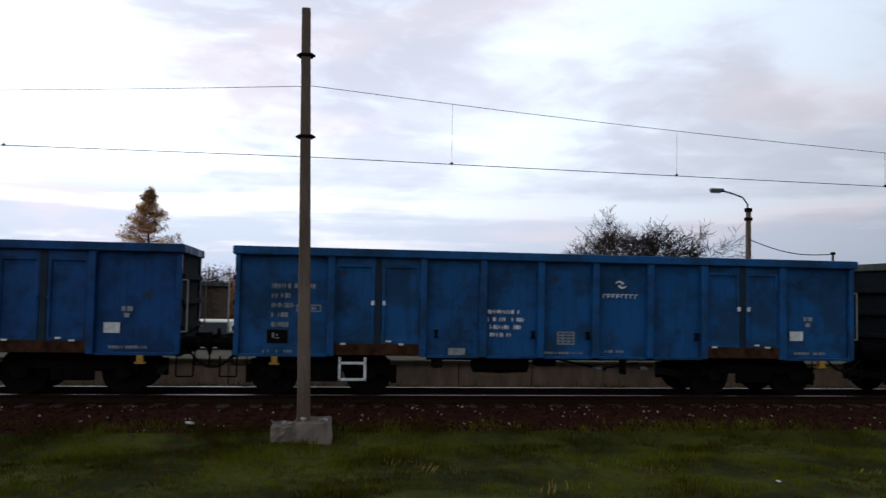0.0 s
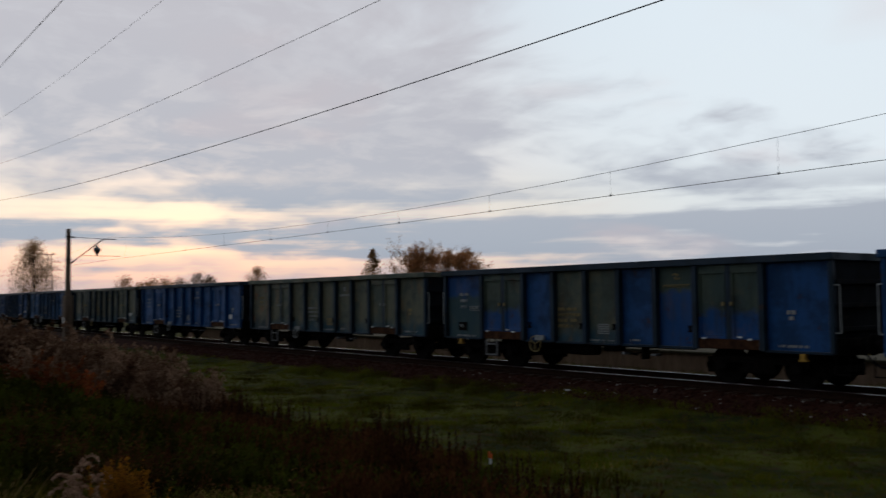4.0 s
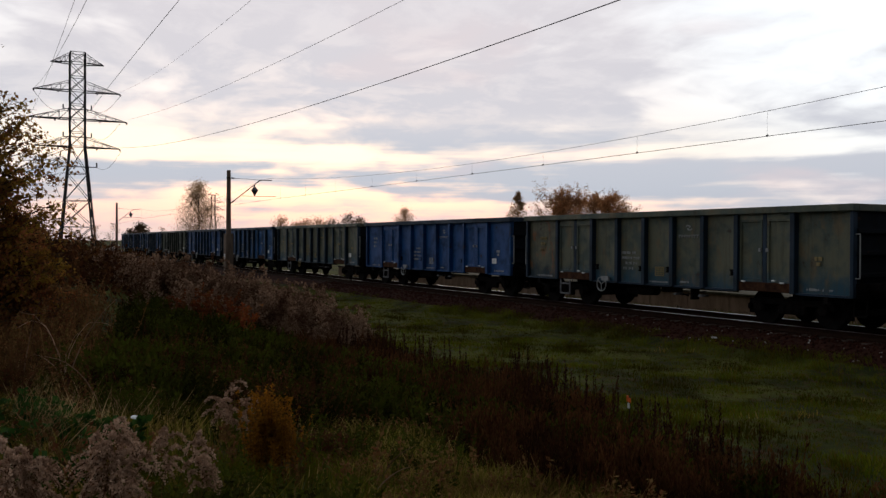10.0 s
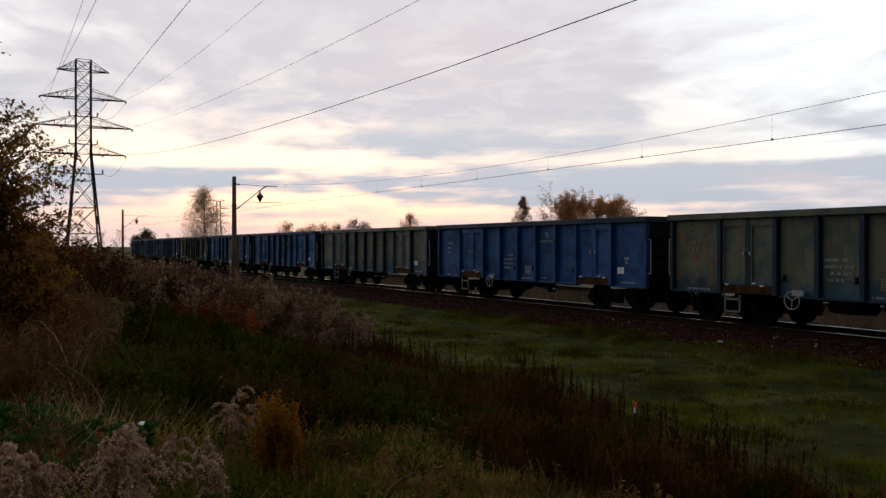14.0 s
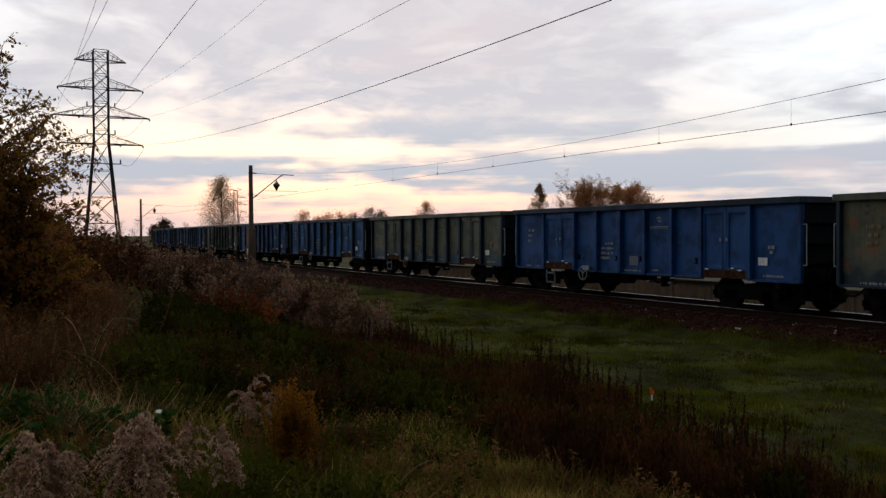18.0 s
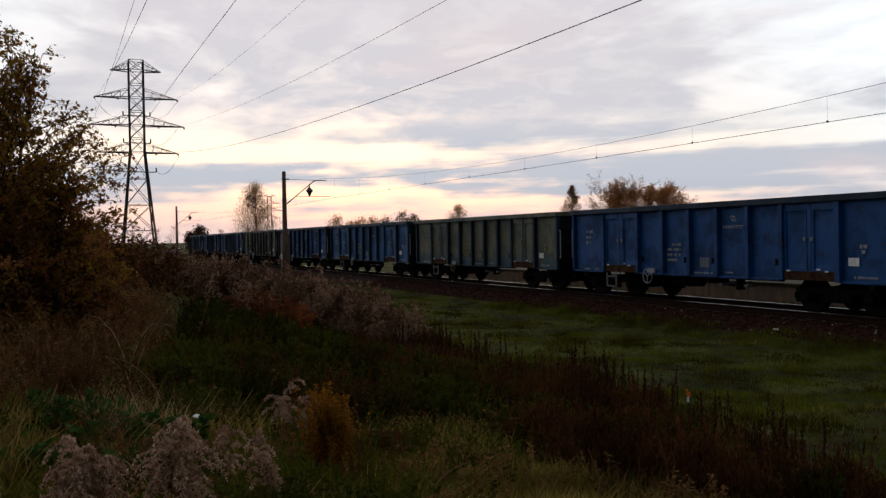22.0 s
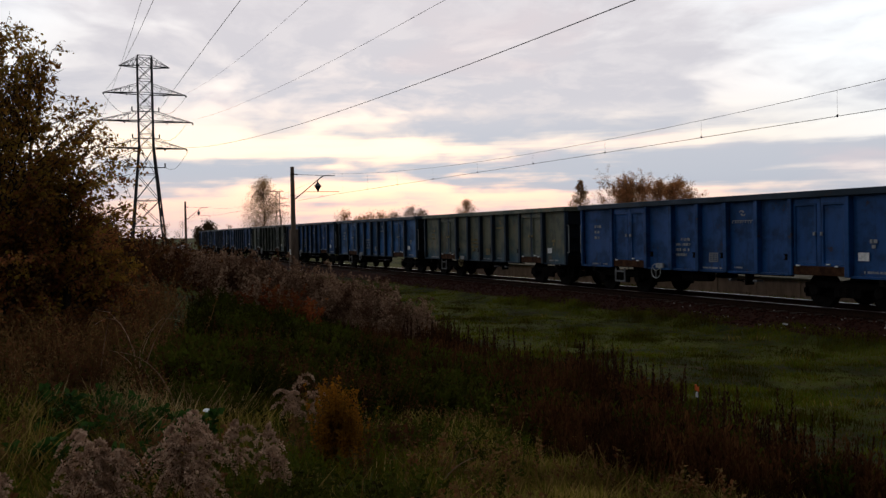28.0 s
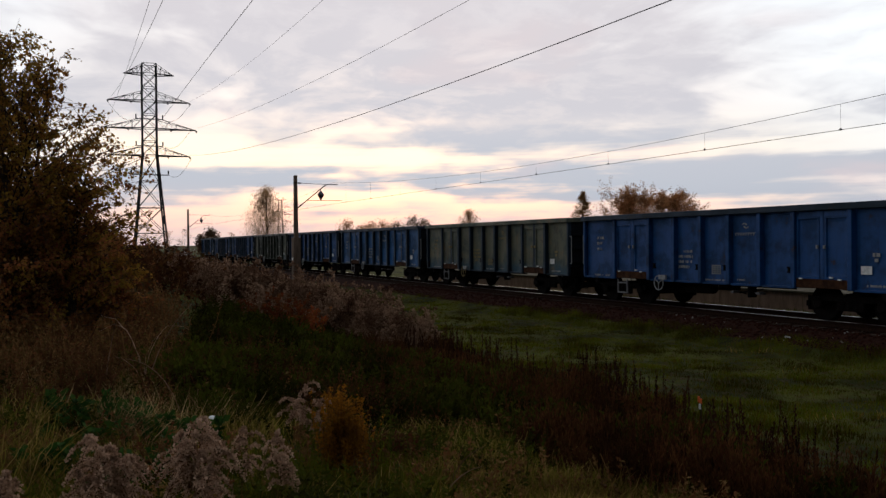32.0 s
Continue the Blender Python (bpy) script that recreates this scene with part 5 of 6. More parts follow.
def leafy_tree(x, y, height, radius, label, seed, limbs, leaf="leaf_green", low_leaf="leaf_wine", category="tree", stems=3, size=0.062, twigs=7, per=9, sparse_top=0.3):
    """Several stems from one root, long limbs, and leaves strung along fine hanging twigs."""
    rng, nrng = random.Random(seed), np.random.default_rng(seed)
    thing = tagged(new("tree" if category == "tree" else "shrub"), label, category)
    thing.location = (x, y, float(land(x, y)))
    trunks, wood, sprays = [], [], {leaf: [], low_leaf: []}
    lines = []
    for i in range(stems):
        a = 2 * math.pi * (i + rng.uniform(-0.2, 0.2)) / stems
        out = Vector((math.cos(a), math.sin(a), 0)) * radius * rng.uniform(0.12, 0.34)
        top = height * rng.uniform(0.8, 0.97)
        pts = [out * (j / 7) ** 1.4 + Vector((rng.gauss(0, 0.03), rng.gauss(0, 0.03), top * j / 7 - 0.1)) for j in range(8)]
        r = 0.013 * height
        trunks += [(p, q, r * (1 - j / 7.5), r * (1 - (j + 1) / 7.5)) for j, (p, q) in enumerate(zip(pts, pts[1:]))]
        lines.append(pts)
    for _ in range(limbs):
        f = rng.uniform(0.03, 1.0) ** 0.85
        a = rng.uniform(0, 2 * math.pi)
        lobe = 0.80 + 0.20 * math.sin(3 * a + 5.3 * f + seed) * math.sin(2 * a - 7 * f + 2 * seed) + rng.uniform(-0.10, 0.10)
        wide = radius * lobe * (min(1.0, 0.72 + 1.1 * f) * (1 - max(0.0, f - 0.35) / 0.65) ** 0.55 + 0.06)
        end = Vector((math.cos(a) * wide, math.sin(a) * wide, height * f))
        pts = rng.choice(lines)
        p = pts[min(7, int(7 * max(0.0, f * 0.9 - 0.28 * wide / height)))].copy()
        start, n = p.copy(), 5
        for j in range(n):
            u = (j + 1) / n
            q = start.lerp(end, u) + Vector((rng.gauss(0, 0.04), rng.gauss(0, 0.04), 0.22 * wide * math.sin(math.pi * u) * 0.6))
            wood.append((p.copy(), q.copy(), 0.012 * (1.1 - u) + 0.003, 0.012 * (1.1 - u) + 0.002))
            if j:
                kind = low_leaf if rng.random() < 0.75 - 0.95 * f else leaf
                few = sparse_top if f > 0.55 and u > 0.7 else 0.0
                for _ in range(twigs if j > 1 else 3):
                    if rng.random() < few:
                        continue
                    d = Vector((rng.gauss(0, 1), rng.gauss(0, 1), rng.gauss(0.1, 0.7))).normalized()
                    root, long = p.lerp(q, rng.random()), rng.uniform(0.10, 0.30) * (0.6 + 0.25 * radius)
                    tip = root + d * long - Vector((0, 0, 0.25 * long))
                    wood.append((root, tip, 0.004, 0.002))
                    sprays[kind] += [tuple(root.lerp(tip, rng.uniform(0.15, 1.0))) for _ in range(per)]
            p = q
    mesh_from("trunk", *limbs_mesh(trunks, 7), "bark").parent = thing
    mesh_from("branchwork", *limbs_mesh(wood, 3), "bark").parent = thing
    for kind, points in sprays.items():
        if points:
            mesh_from("crown" if kind == leaf else "lower_crown", *leaves_at(points, nrng, size, 1, 0.022, 0.5), kind).parent = thing
    return thing


def polar(azimuth, distance):
    a = radians(azimuth - 0.12)
    return -math.sin(a) * distance, math.cos(a) * distance


def build_trees():
    # nearest trees on the bank, still in leaf
    leafy_tree(*polar(91.9, 15.3), 4.85, 2.62, "leafy young tree turning yellow on the weedy bank", 21, 250, size=0.066, per=6)
    leafy_tree(-16.6, -0.55, 2.9, 1.75, "leafy shrub with reddish autumn leaves on the bank", 22, 110, category="shrub", stems=4)
    leafy_tree(*polar(88.8, 14.6), 2.9, 1.15, "dense reddish shrub beside the young tree", 26, 90, category="shrub", stems=4, twigs=6)
    leafy_tree(*polar(86.9, 15.4), 1.8, 0.85, "low red-brown shrub beside the young tree", 27, 60, "leaf_wine", "red_leaf", "shrub", 4, 0.055, 6)
    leafy_tree(-14.4, -0.6, 2.0, 1.4, "low red-brown shrub under the young tree", 29, 70, "leaf_wine", "red_leaf", "shrub", 4, 0.055, 6)
    # behind the line
    ovoid_tree(*polar(76.9, 112), 9.6, 3.8, "slender birch with thin pale autumn leaves", "leaf_gold", 23, 460, 0.12, 10, blunt=0.6, twig=0.012)
    conifer(*polar(56.6, 92), 7.5, 2.9, "narrow browning conifer behind the train", 24, taper=1.0, per=5, fuzz=0.09)
    tree(*polar(53.3, 95), 7.2, 4.1, "round bushy tree with rust-brown leaves", "leaf_rust", 25, 0.13, 9, 4, 4, 0.65, 0.16, 0.14, 0.12, 0.13)
    tree(*polar(51.2, 92), 6.9, 4.0, "broad bushy tree with orange-brown leaves", "leaf_rust", 27, 0.13, 9, 4, 4, 0.7, 0.16, 0.12, 0.10, 0.13)
    ovoid_tree(*polar(64.0, 120), 6.9, 2.2, "small round tree with brown leaves", "leaf_rust", 28, 200, 0.12, 6, bottom=0.4, blunt=0.6, twig=0.012)
    for i, (az, dist, h, c) in enumerate(((66.9, 150, 6.6, 2.6), (67.6, 150, 7.2, 2.8), (68.6, 155, 6.4, 2.4), (69.5, 158, 6.4, 2.8), (70.4, 160, 6.5, 2.8), (71.9, 160, 6.9, 2.6), (71.1, 165, 6.0, 2.6))):
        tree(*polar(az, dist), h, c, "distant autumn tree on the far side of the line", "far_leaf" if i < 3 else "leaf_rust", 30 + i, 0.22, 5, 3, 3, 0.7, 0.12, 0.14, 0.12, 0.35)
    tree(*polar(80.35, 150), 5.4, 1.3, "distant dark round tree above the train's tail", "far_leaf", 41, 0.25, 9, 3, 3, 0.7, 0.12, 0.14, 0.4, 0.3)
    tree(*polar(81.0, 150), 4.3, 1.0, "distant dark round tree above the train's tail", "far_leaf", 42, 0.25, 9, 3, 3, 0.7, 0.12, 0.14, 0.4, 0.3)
    conifer(*polar(10.2, 62), 8.9, 4.3, "larch with browning needles behind the platform", 43, taper=0.92)
    tree(*polar(-21.2, 46), 5.35, 3.1, "wide leafless tree behind the platform", "far_leaf", 44, 0.05, 0, 6, 4, 0.75, 0.22, 0.03, 0.15, 0.1, shrink=0.735, finest=0.008)
    # thin bare saplings in front of the pylon's feet
    for i, (az, dist, h) in enumerate(((82.1, 120, 5.2), (82.9, 110, 4.8), (85.4, 100, 4.2), (84.2, 118, 4.4), (79.2, 130, 4.6), (86.3, 70, 4.2), (87.2, 66, 3.8))):
        tree(*polar(az, dist), h, 1.3, "thin leafless sapling in the scrub", "leaf_rust", 50 + i, 0.1, 1, 4, 3, 0.4, 0.05, 0.35, 0.1, 0.1, leafy=0.35)
    ovoid_tree(*polar(5.0, 50), 3.0, 1.1, "rust-brown shrub beside the shed", "leaf_rust", 60, 120, 0.09, 8, bottom=0.05, blunt=0.5)
    for i, (az, dist, h) in enumerate(((6.1, 52, 3.3), (7.4, 54, 3.2), (4.6, 66, 3.4), (2.5, 70, 2.9))):
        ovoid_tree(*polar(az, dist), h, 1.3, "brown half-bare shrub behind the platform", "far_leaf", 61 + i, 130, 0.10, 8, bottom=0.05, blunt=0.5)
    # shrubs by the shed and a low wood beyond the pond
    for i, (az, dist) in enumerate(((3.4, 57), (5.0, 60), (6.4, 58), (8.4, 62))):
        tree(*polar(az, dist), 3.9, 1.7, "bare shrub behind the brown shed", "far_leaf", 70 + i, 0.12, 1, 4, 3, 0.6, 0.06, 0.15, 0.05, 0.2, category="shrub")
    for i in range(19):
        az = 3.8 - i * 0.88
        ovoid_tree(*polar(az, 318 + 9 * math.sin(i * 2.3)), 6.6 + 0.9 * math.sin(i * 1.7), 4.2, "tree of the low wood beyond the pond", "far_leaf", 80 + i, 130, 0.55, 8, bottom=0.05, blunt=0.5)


build_trees()

for reach, z, fall, curve, thick in ((7.75, 20.8, -0.097, 0.046, 0.024), (9.5, 26.6, -0.096, 0.042, 0.016), (8.05, 32.0, -0.098, 0.063, 0.014), (2.35, 27.9, -0.012, -0.011, 0.034), (-8.65, 26.1, -0.07, 0.032, 0.016), (-7.95, 31.6, -0.13, 0.05, 0.020)):
    power_wire(reach, z, fall, curve, thick)


# ---- behind the platform ----
def street_lamp(x, y):
    z = float(land(x, y))
    lamp = tagged(new("street_lamp"), "slim street lamp with a bent arm, unlit", "street lamp")
    lamp.location = (x, y, z)
    bm = bmesh.new()
    tube(bm, (0, 0, 0), (0, 0, 5.9), 0.13, 0.10, 10)
    part("pole", bm, "concrete", lamp)
    part("collar", tubes(((0, 0, 5.5), (0, 0, 5.62), 0.17), ((0, 0, 5.85), (0, 0, 6.0), 0.15)), "black", lamp)
    pts = [Vector((-0.02, 0, 5.6)), Vector((-0.03, 0, 6.15)), Vector((-0.25, 0, 6.42)), Vector((-0.75, 0, 6.58)), Vector((-1.1, 0, 6.65))]
    part("arm", wire_mesh(pts, 0.035, 8), "galvanised", lamp)
    bm = boxes((-1.62, -1.05, -0.11, 0.11, 6.60, 6.74), bevel=0.04)
    part("lamp_head", bm, "galvanised", lamp)
    part("lens", boxes((-1.58, -1.2, -0.08, 0.08, 6.56, 6.60), bevel=0.01), "offwhite", lamp)
    return lamp


lx, ly = polar(-27.5, 37.0)
street_lamp(lx, ly)
px, py = polar(-32.25, 40.0)
post = tagged(new("service_post"), "short slim post that carries a slack cable", "post")
post.location = (px, py, float(land(px, py)))
part("pole", tubes(((0, 0, 0), (0, 0, 4.35), 0.05)), "concrete", post)
part("cap", boxes((-0.08, 0.08, -0.08, 0.08, 4.33, 4.45), bevel=0.02), "black", post)
cable = [Vector((lx, ly, 4.5)).lerp(Vector((px, py, 4.05)), i / 12) - Vector((0, 0, 0.25 * math.sin(math.pi * i / 12))) for i in range(13)]
tagged(part("service_cable", wire_mesh(cable, 0.02), "wire"), "slack black cable between lamp and post", "cable")


def pond():
    """Still water on the low ground north of the station."""
    pts = [(-1.75, 44.5), (6, 43.5), (16, 44.5), (30, 46), (52, 52), (70, 80), (60, 160), (20, 260), (-11.5, 300), (-7.8, 200), (-4.3, 110), (-2.6, 66)]
    bm = bmesh.new()
    bm.faces.new([bm.verts.new((x, y, -0.22)) for x, y in pts])
    tagged(part("water", bm, "water"), "still pale pond that mirrors the evening sky", "pond", kind="structure")


pond()


def shed():
    hut = tagged(new("shed"), "low brown shed with a flat felt roof", "shed")
    x0, x1, y0, y1, z0 = -9.0, -4.05, 41.0, 45.0, -0.4
    part("wall", boxes((x0, x1, y0, y0 + 0.15, z0, 2.25), (x0, x1, y1 - 0.15, y1, z0, 2.25), (x0, x0 + 0.15, y0 + 0.15, y1 - 0.15, z0, 2.25), (x1 - 0.15, x1, y0 + 0.15, y1 - 0.15, z0, 2.25)), "brown_wall", hut)
    part("roof", boxes((x0 - 0.2, x1 + 0.2, y0 - 0.25, y1 + 0.2, 2.25, 2.44), bevel=0.02), "roof_felt", hut)
    part("door", boxes((x0 + 0.6, x0 + 1.6, y0 - 0.03, y0, z0, 1.65), bevel=0.01), "inside", hut)
    part("post", tubes(((x1 - 0.6, y0 - 0.1, z0), (x1 - 0.6, y0 - 0.1, 2.25), 0.05)), "concrete", hut)


shed()


def parked_car(x, y, z, turn):
    """An old square-cut estate car seen from behind."""
    car = tagged(new("car"), "cream-white square-cut parked car behind the platform", "car")
    car.matrix_world = pose(x, y, z, 0, 0, turn)
    bm = boxes((-0.80, 0.80, -1.95, 1.95, 0.30, 0.88), bevel=0.08)
    part("body", bm, "car_white", car)
    bm = bmesh.new()
    lo = [bm.verts.new(p) for p in ((-0.76, -1.85, 0.86), (0.76, -1.85, 0.86), (0.76, 0.75, 0.86), (-0.76, 0.75, 0.86))]
    hi = [bm.verts.new(p) for p in ((-0.62, -1.6, 1.42), (0.62, -1.6, 1.42), (0.62, 0.2, 1.42), (-0.62, 0.2, 1.42))]
    for i in range(4):
        j = (i + 1) % 4
        bm.faces.new((lo[i], lo[j], hi[j], hi[i]))
    bm.faces.new(hi)
    bm.faces.new(lo[::-1])
    bmesh.ops.bevel(bm, geom=bm.edges[:], offset=0.04, segments=2, affect="EDGES", profile=0.5)
    part("cabin", bm, "car_white", car)
    bm = bmesh.new()
    q = [bm.verts.new(p) for p in ((-0.62, -1.838, 0.93), (0.62, -1.838, 0.93), (0.545, -1.645, 1.36), (-0.545, -1.645, 1.36))]
    bm.faces.new(q)
    ext = bmesh.ops.extrude_face_region(bm, geom=bm.faces[:])
    bmesh.ops.translate(bm, verts=[v for v in ext["geom"] if isinstance(v, bmesh.types.BMVert)], vec=(0, -0.02, 0.006))
    part("rear_window", bm, "glass", car)
    for s in (-1, 1):
        part("tail_light", boxes((s * 0.70 - 0.07, s * 0.70 + 0.07, -1.99, -1.93, 0.62, 0.80), bevel=0.01), "litter_orange", car)
        for wy in (-1.25, 1.25):
            w = part("wheel", lathe([(0.05, -0.09), (0.24, -0.09), (0.29, -0.06), (0.29, 0.06), (0.24, 0.09), (0.05, 0.09)], (s * 0.72, wy, 0.29), "X", 16), "rubber", car)
            part("rim", lathe([(0.02, -0.02), (0.17, 0.0), (0.17, 0.01), (0.02, 0.02)], (s * 0.82, wy, 0.29), "X", 12), "galvanised", w)
    part("bumper", boxes((-0.78, 0.78, -2.02, -1.93, 0.40, 0.52), bevel=0.02), "steel", car)


def garden_hut(x, y, turn):
    """A small hut under a steep red roof, with a skylight."""
    hut = tagged(new("garden_hut"), "small garden hut under a steep dull-red roof", "hut")
    hut.matrix_world = pose(x, y, float(land(x, y)), 0, 0, turn)
    part("wall", boxes((-1.0, 1.0, -0.9, 0.9, -0.1, 1.25), bevel=0.02), "brown_wall", hut)
    part("door", boxes((-0.3, 0.4, -0.94, -0.9, 0.0, 1.15), bevel=0.01), "inside", hut)
    bm = bmesh.new()
    low = [bm.verts.new(p) for p in ((-1.25, -1.15, 1.15), (1.25, -1.15, 1.15), (1.25, 1.15, 1.15), (-1.25, 1.15, 1.15))]
    top = [bm.verts.new(p) for p in ((-0.45, -0.05, 3.05), (0.9, -0.05, 3.05), (0.9, 0.05, 3.05), (-0.45, 0.05, 3.05))]
    for i in range(4):
        j = (i + 1) % 4
        bm.faces.new((low[i], low[j], top[j], top[i]))
    bm.faces.new(top)
    bm.faces.new(low[::-1])
    roof = part("roof", bm, "red_roof", hut)
    part("skylight", boxes((0.25, 0.50, -0.66, -0.56, 1.92, 2.18), bevel=0.01), "white", roof)
    part("eaves_board", boxes((-1.24, 1.24, -1.18, -1.14, 1.02, 1.15), bevel=0.006), "ochre_dim", roof)


garden_hut(*polar(3.25, 58.0), 0)
parked_car(*polar(5.85, 32.5), -0.37, 0)


# ---- small things on the verge ----
def verge_bits():
    rng = random.Random(12)
    for x, y, s in ((-16.2, 16.66, 0.08), (-2.05, 16.6, 0.10), (6.9, 12.2, 0.05), (-7.6, 1.26, 0.045)):
        bm = bmesh.new()
        bmesh.ops.create_icosphere(bm, subdivisions=2, radius=1, matrix=Matrix.LocRotScale((0, 0, 0.25 * s), Euler((0.2, 0.1, rng.random())), (s, s * 0.7, s * 0.2)))
        for v in bm.verts:
            v.co += Vector((rng.gauss(0, 0.05), rng.gauss(0, 0.05), rng.gauss(0, 0.04))) * s
        ob = tagged(part("litter", bm, "litter_white"), "crumpled white scrap of litter in the grass", "litter", "scraps of litter")
        ob.location = (x, y, max(float(land(x, y)), -0.37 if 16 < y < 22 else -9) + (0.03 if y > 5 else 0.27))
    x, y = -9.55, 8.2
    tag = tagged(new("marker_stake"), "thin stake with an orange and white tag among dry weeds", "stake")
    tag.location = (x, y, float(land(x, y)))
    part("stake", tubes(((0, 0, -0.05), (0.02, 0, 0.44), 0.010)), "bark", tag)
    part("tag", boxes((-0.045, -0.005, -0.012, 0.0, 0.37, 0.455), (0.0, 0.04, -0.012, 0.0, 0.36, 0.43), bevel=0.003), "litter_orange", tag, "orange tag")
    part("ribbon", boxes((-0.022, 0.022, -0.014, -0.002, 0.28, 0.355), bevel=0.003), "litter_white", tag, "white ribbon")


verge_bits()


# ---- plants ----
def blades(rng, n, height, spread, width):
    """A tuft of bent grass blades, three triangles each."""
    v, t = [], []
    for i in range(n):
        a, h = rng.uniform(0, 2 * np.pi), height * rng.uniform(0.55, 1.1)
        bx, by = rng.normal(0, spread, 2)
        lean = rng.uniform(0.1, 0.75) * h
        w = width * rng.uniform(0.7, 1.2)
        s = np.array([-np.sin(a), np.cos(a)]) * w / 2
        d = np.array([np.cos(a), np.sin(a)])
        k = len(v)
        m, e = np.array([bx, by]) + d * lean * 0.35, np.array([bx, by]) + d * lean
        v += [(bx - s[0], by - s[1], -0.03), (bx + s[0], by + s[1], -0.03), (m[0] + s[0] * 0.8, m[1] + s[1] * 0.8, h * 0.6), (m[0] - s[0] * 0.8, m[1] - s[1] * 0.8, h * 0.6), (e[0], e[1], h * 0.95)]
        t += [(k, k + 1, k + 2), (k, k + 2, k + 3), (k + 3, k + 2, k + 4)]
    return np.array(v), np.array(t)


def ribbons(lines, width):
    """Thin flat stems along lines of points, two triangles a piece."""
    v, t = [], []
    for pts in lines:
        n = len(pts)
        side = np.cross(pts[-1] - pts[0], np.array([0.37, 0.61, 0.7]))
        side /= np.linalg.norm(side) + 1e-9
        k = len(v)
        for i, p in enumerate(pts):
            w = width * (1 - 0.6 * i / n) / 2
            v += [p - side * w, p + side * w]
        for i in range(n - 1):
            q = k + 2 * i
            t += [(q, q + 1, q + 3), (q, q + 3, q + 2)]
    return np.array(v), np.array(t)


def slips(points, ways, rng, size, slim=0.3, loose=0.5):
    """Narrow leaves, two triangles each, that point along the given ways."""
    c, d = np.array(points), np.array(ways, float)
    n = len(c)
    d = d + rng.normal(0, loose, (n, 3))
    d /= np.linalg.norm(d, axis=1)[:, None] + 1e-9
    e = np.cross(d, rng.normal(0, 1, (n, 3)))
    e /= np.linalg.norm(e, axis=1)[:, None] + 1e-9
    s = (size * rng.uniform(0.6, 1.3, n))[:, None]
    v = np.stack([c, c + d * s * 0.5 + e * s * slim, c + d * s, c + d * s * 0.5 - e * s * slim], 1).reshape(-1, 3)
    k = (np.arange(n) * 4)[:, None]
    return v, np.concatenate([k + np.array([[0, 1, 2]]), k + np.array([[0, 2, 3]])])


def weed_parts(rng, stems, height, leaf, leaves, spread=0.12, lean=0.15, upper=0.25, rise=0.5, slim=0.3):
    """Upright stems set with small leaves or seed husks."""
    lines, tufts, ways = [], [], []
    for _ in range(stems):
        p = np.array([*rng.normal(0, spread, 2), -0.05])
        d = np.array([*rng.normal(0, lean, 2), 1.0])
        h = height * rng.uniform(0.6, 1.1)
        n = 3
        pts = [p + d * h * i / n + np.array([*rng.normal(0, 0.012, 2), 0]) for i in range(n + 1)]
        lines.append(pts)
        for _ in range(leaves):
            u = rng.uniform(upper, 1.0) * n
            i = min(n - 1, int(u))
            a = rng.uniform(0, 2 * np.pi)
            tufts.append(pts[i] + (pts[i + 1] - pts[i]) * (u - i))
            ways.append((np.cos(a), np.sin(a), rise))
    return ribbons(lines, 0.012), slips(tufts, ways, rng, leaf, slim)


def weed(*args):
    """A weed as one template, stems and leaves joined."""
    return joined(weed_parts(*args))


def plume_parts(rng, stems, height, branches, fluffs, spread=0.16, size=0.045, thick=0.02, start=0.5, reach=0.26, arch=1.15):
    """Dry goldenrod: upright stems whose arching side branches carry a thick fluff."""
    lines, puffs, ways = [], [], []
    for _ in range(stems):
        a = rng.uniform(0, 2 * np.pi)
        out = np.array([np.cos(a), np.sin(a), 0.0])
        h = height * rng.uniform(0.72, 1.08)
        base = np.array([*rng.normal(0, spread, 2), -0.05])
        n = 5
        nod = rng.uniform(0.05, 0.20) * h
        pts = [base + out * nod * (i / n) ** 2 + np.array([0, 0, h * i / n]) for i in range(n + 1)]
        lines.append(pts)
        for b in range(branches):
            u = start + (1 - start) * (b + rng.random()) / branches
            i = min(n - 1, int(u * n))
            root = pts[i] + (pts[i + 1] - pts[i]) * (u * n - i)
            ba = rng.uniform(0, 2 * np.pi)
            bd = np.array([np.cos(ba), np.sin(ba), 0])
            far = reach * h * (1.0 - 0.85 * (u - start) / (1 - start)) * rng.uniform(0.7, 1.2) + 0.03
            m = 4
            bp = [root + bd * far * j / m + np.array([0, 0, far * (0.95 * j / m - arch * (j / m) ** 2)]) for j in range(m + 1)]
            lines.append(bp[::2])
            for _ in range(fluffs):
                j = rng.uniform(0.15, 1.0) * m
                q = min(m - 1, int(j))
                step = bp[q + 1] - bp[q]
                puffs.append(bp[q] + step * (j - q) + rng.normal(0, thick * 0.5, 3))
                ways.append(step / np.linalg.norm(step) * 0.6 + np.array([0, 0, 0.25]))
    return ribbons(lines, 0.010), slips(puffs, ways, rng, size, 0.34, 0.6)


def field(name, material, template_list, xy, sizes, label, category, lean=0.12, seed=1, sink=0.0):
    rng = np.random.default_rng(seed)
    x, y = xy
    z = land(x, y) - sink
    which = rng.integers(0, len(template_list), len(x))
    pieces = []
    for i, tpl in enumerate(template_list):
        m = which == i
        if m.any():
            pieces.append(scatter(tpl, x[m], y[m], z[m], rng.uniform(0, 6.28, m.sum()), sizes[m], lean, rng))
    v, t = joined(pieces)
    ob = mesh_from(name, v, t, material)
    return tagged(ob, label, category, kind="stuff")


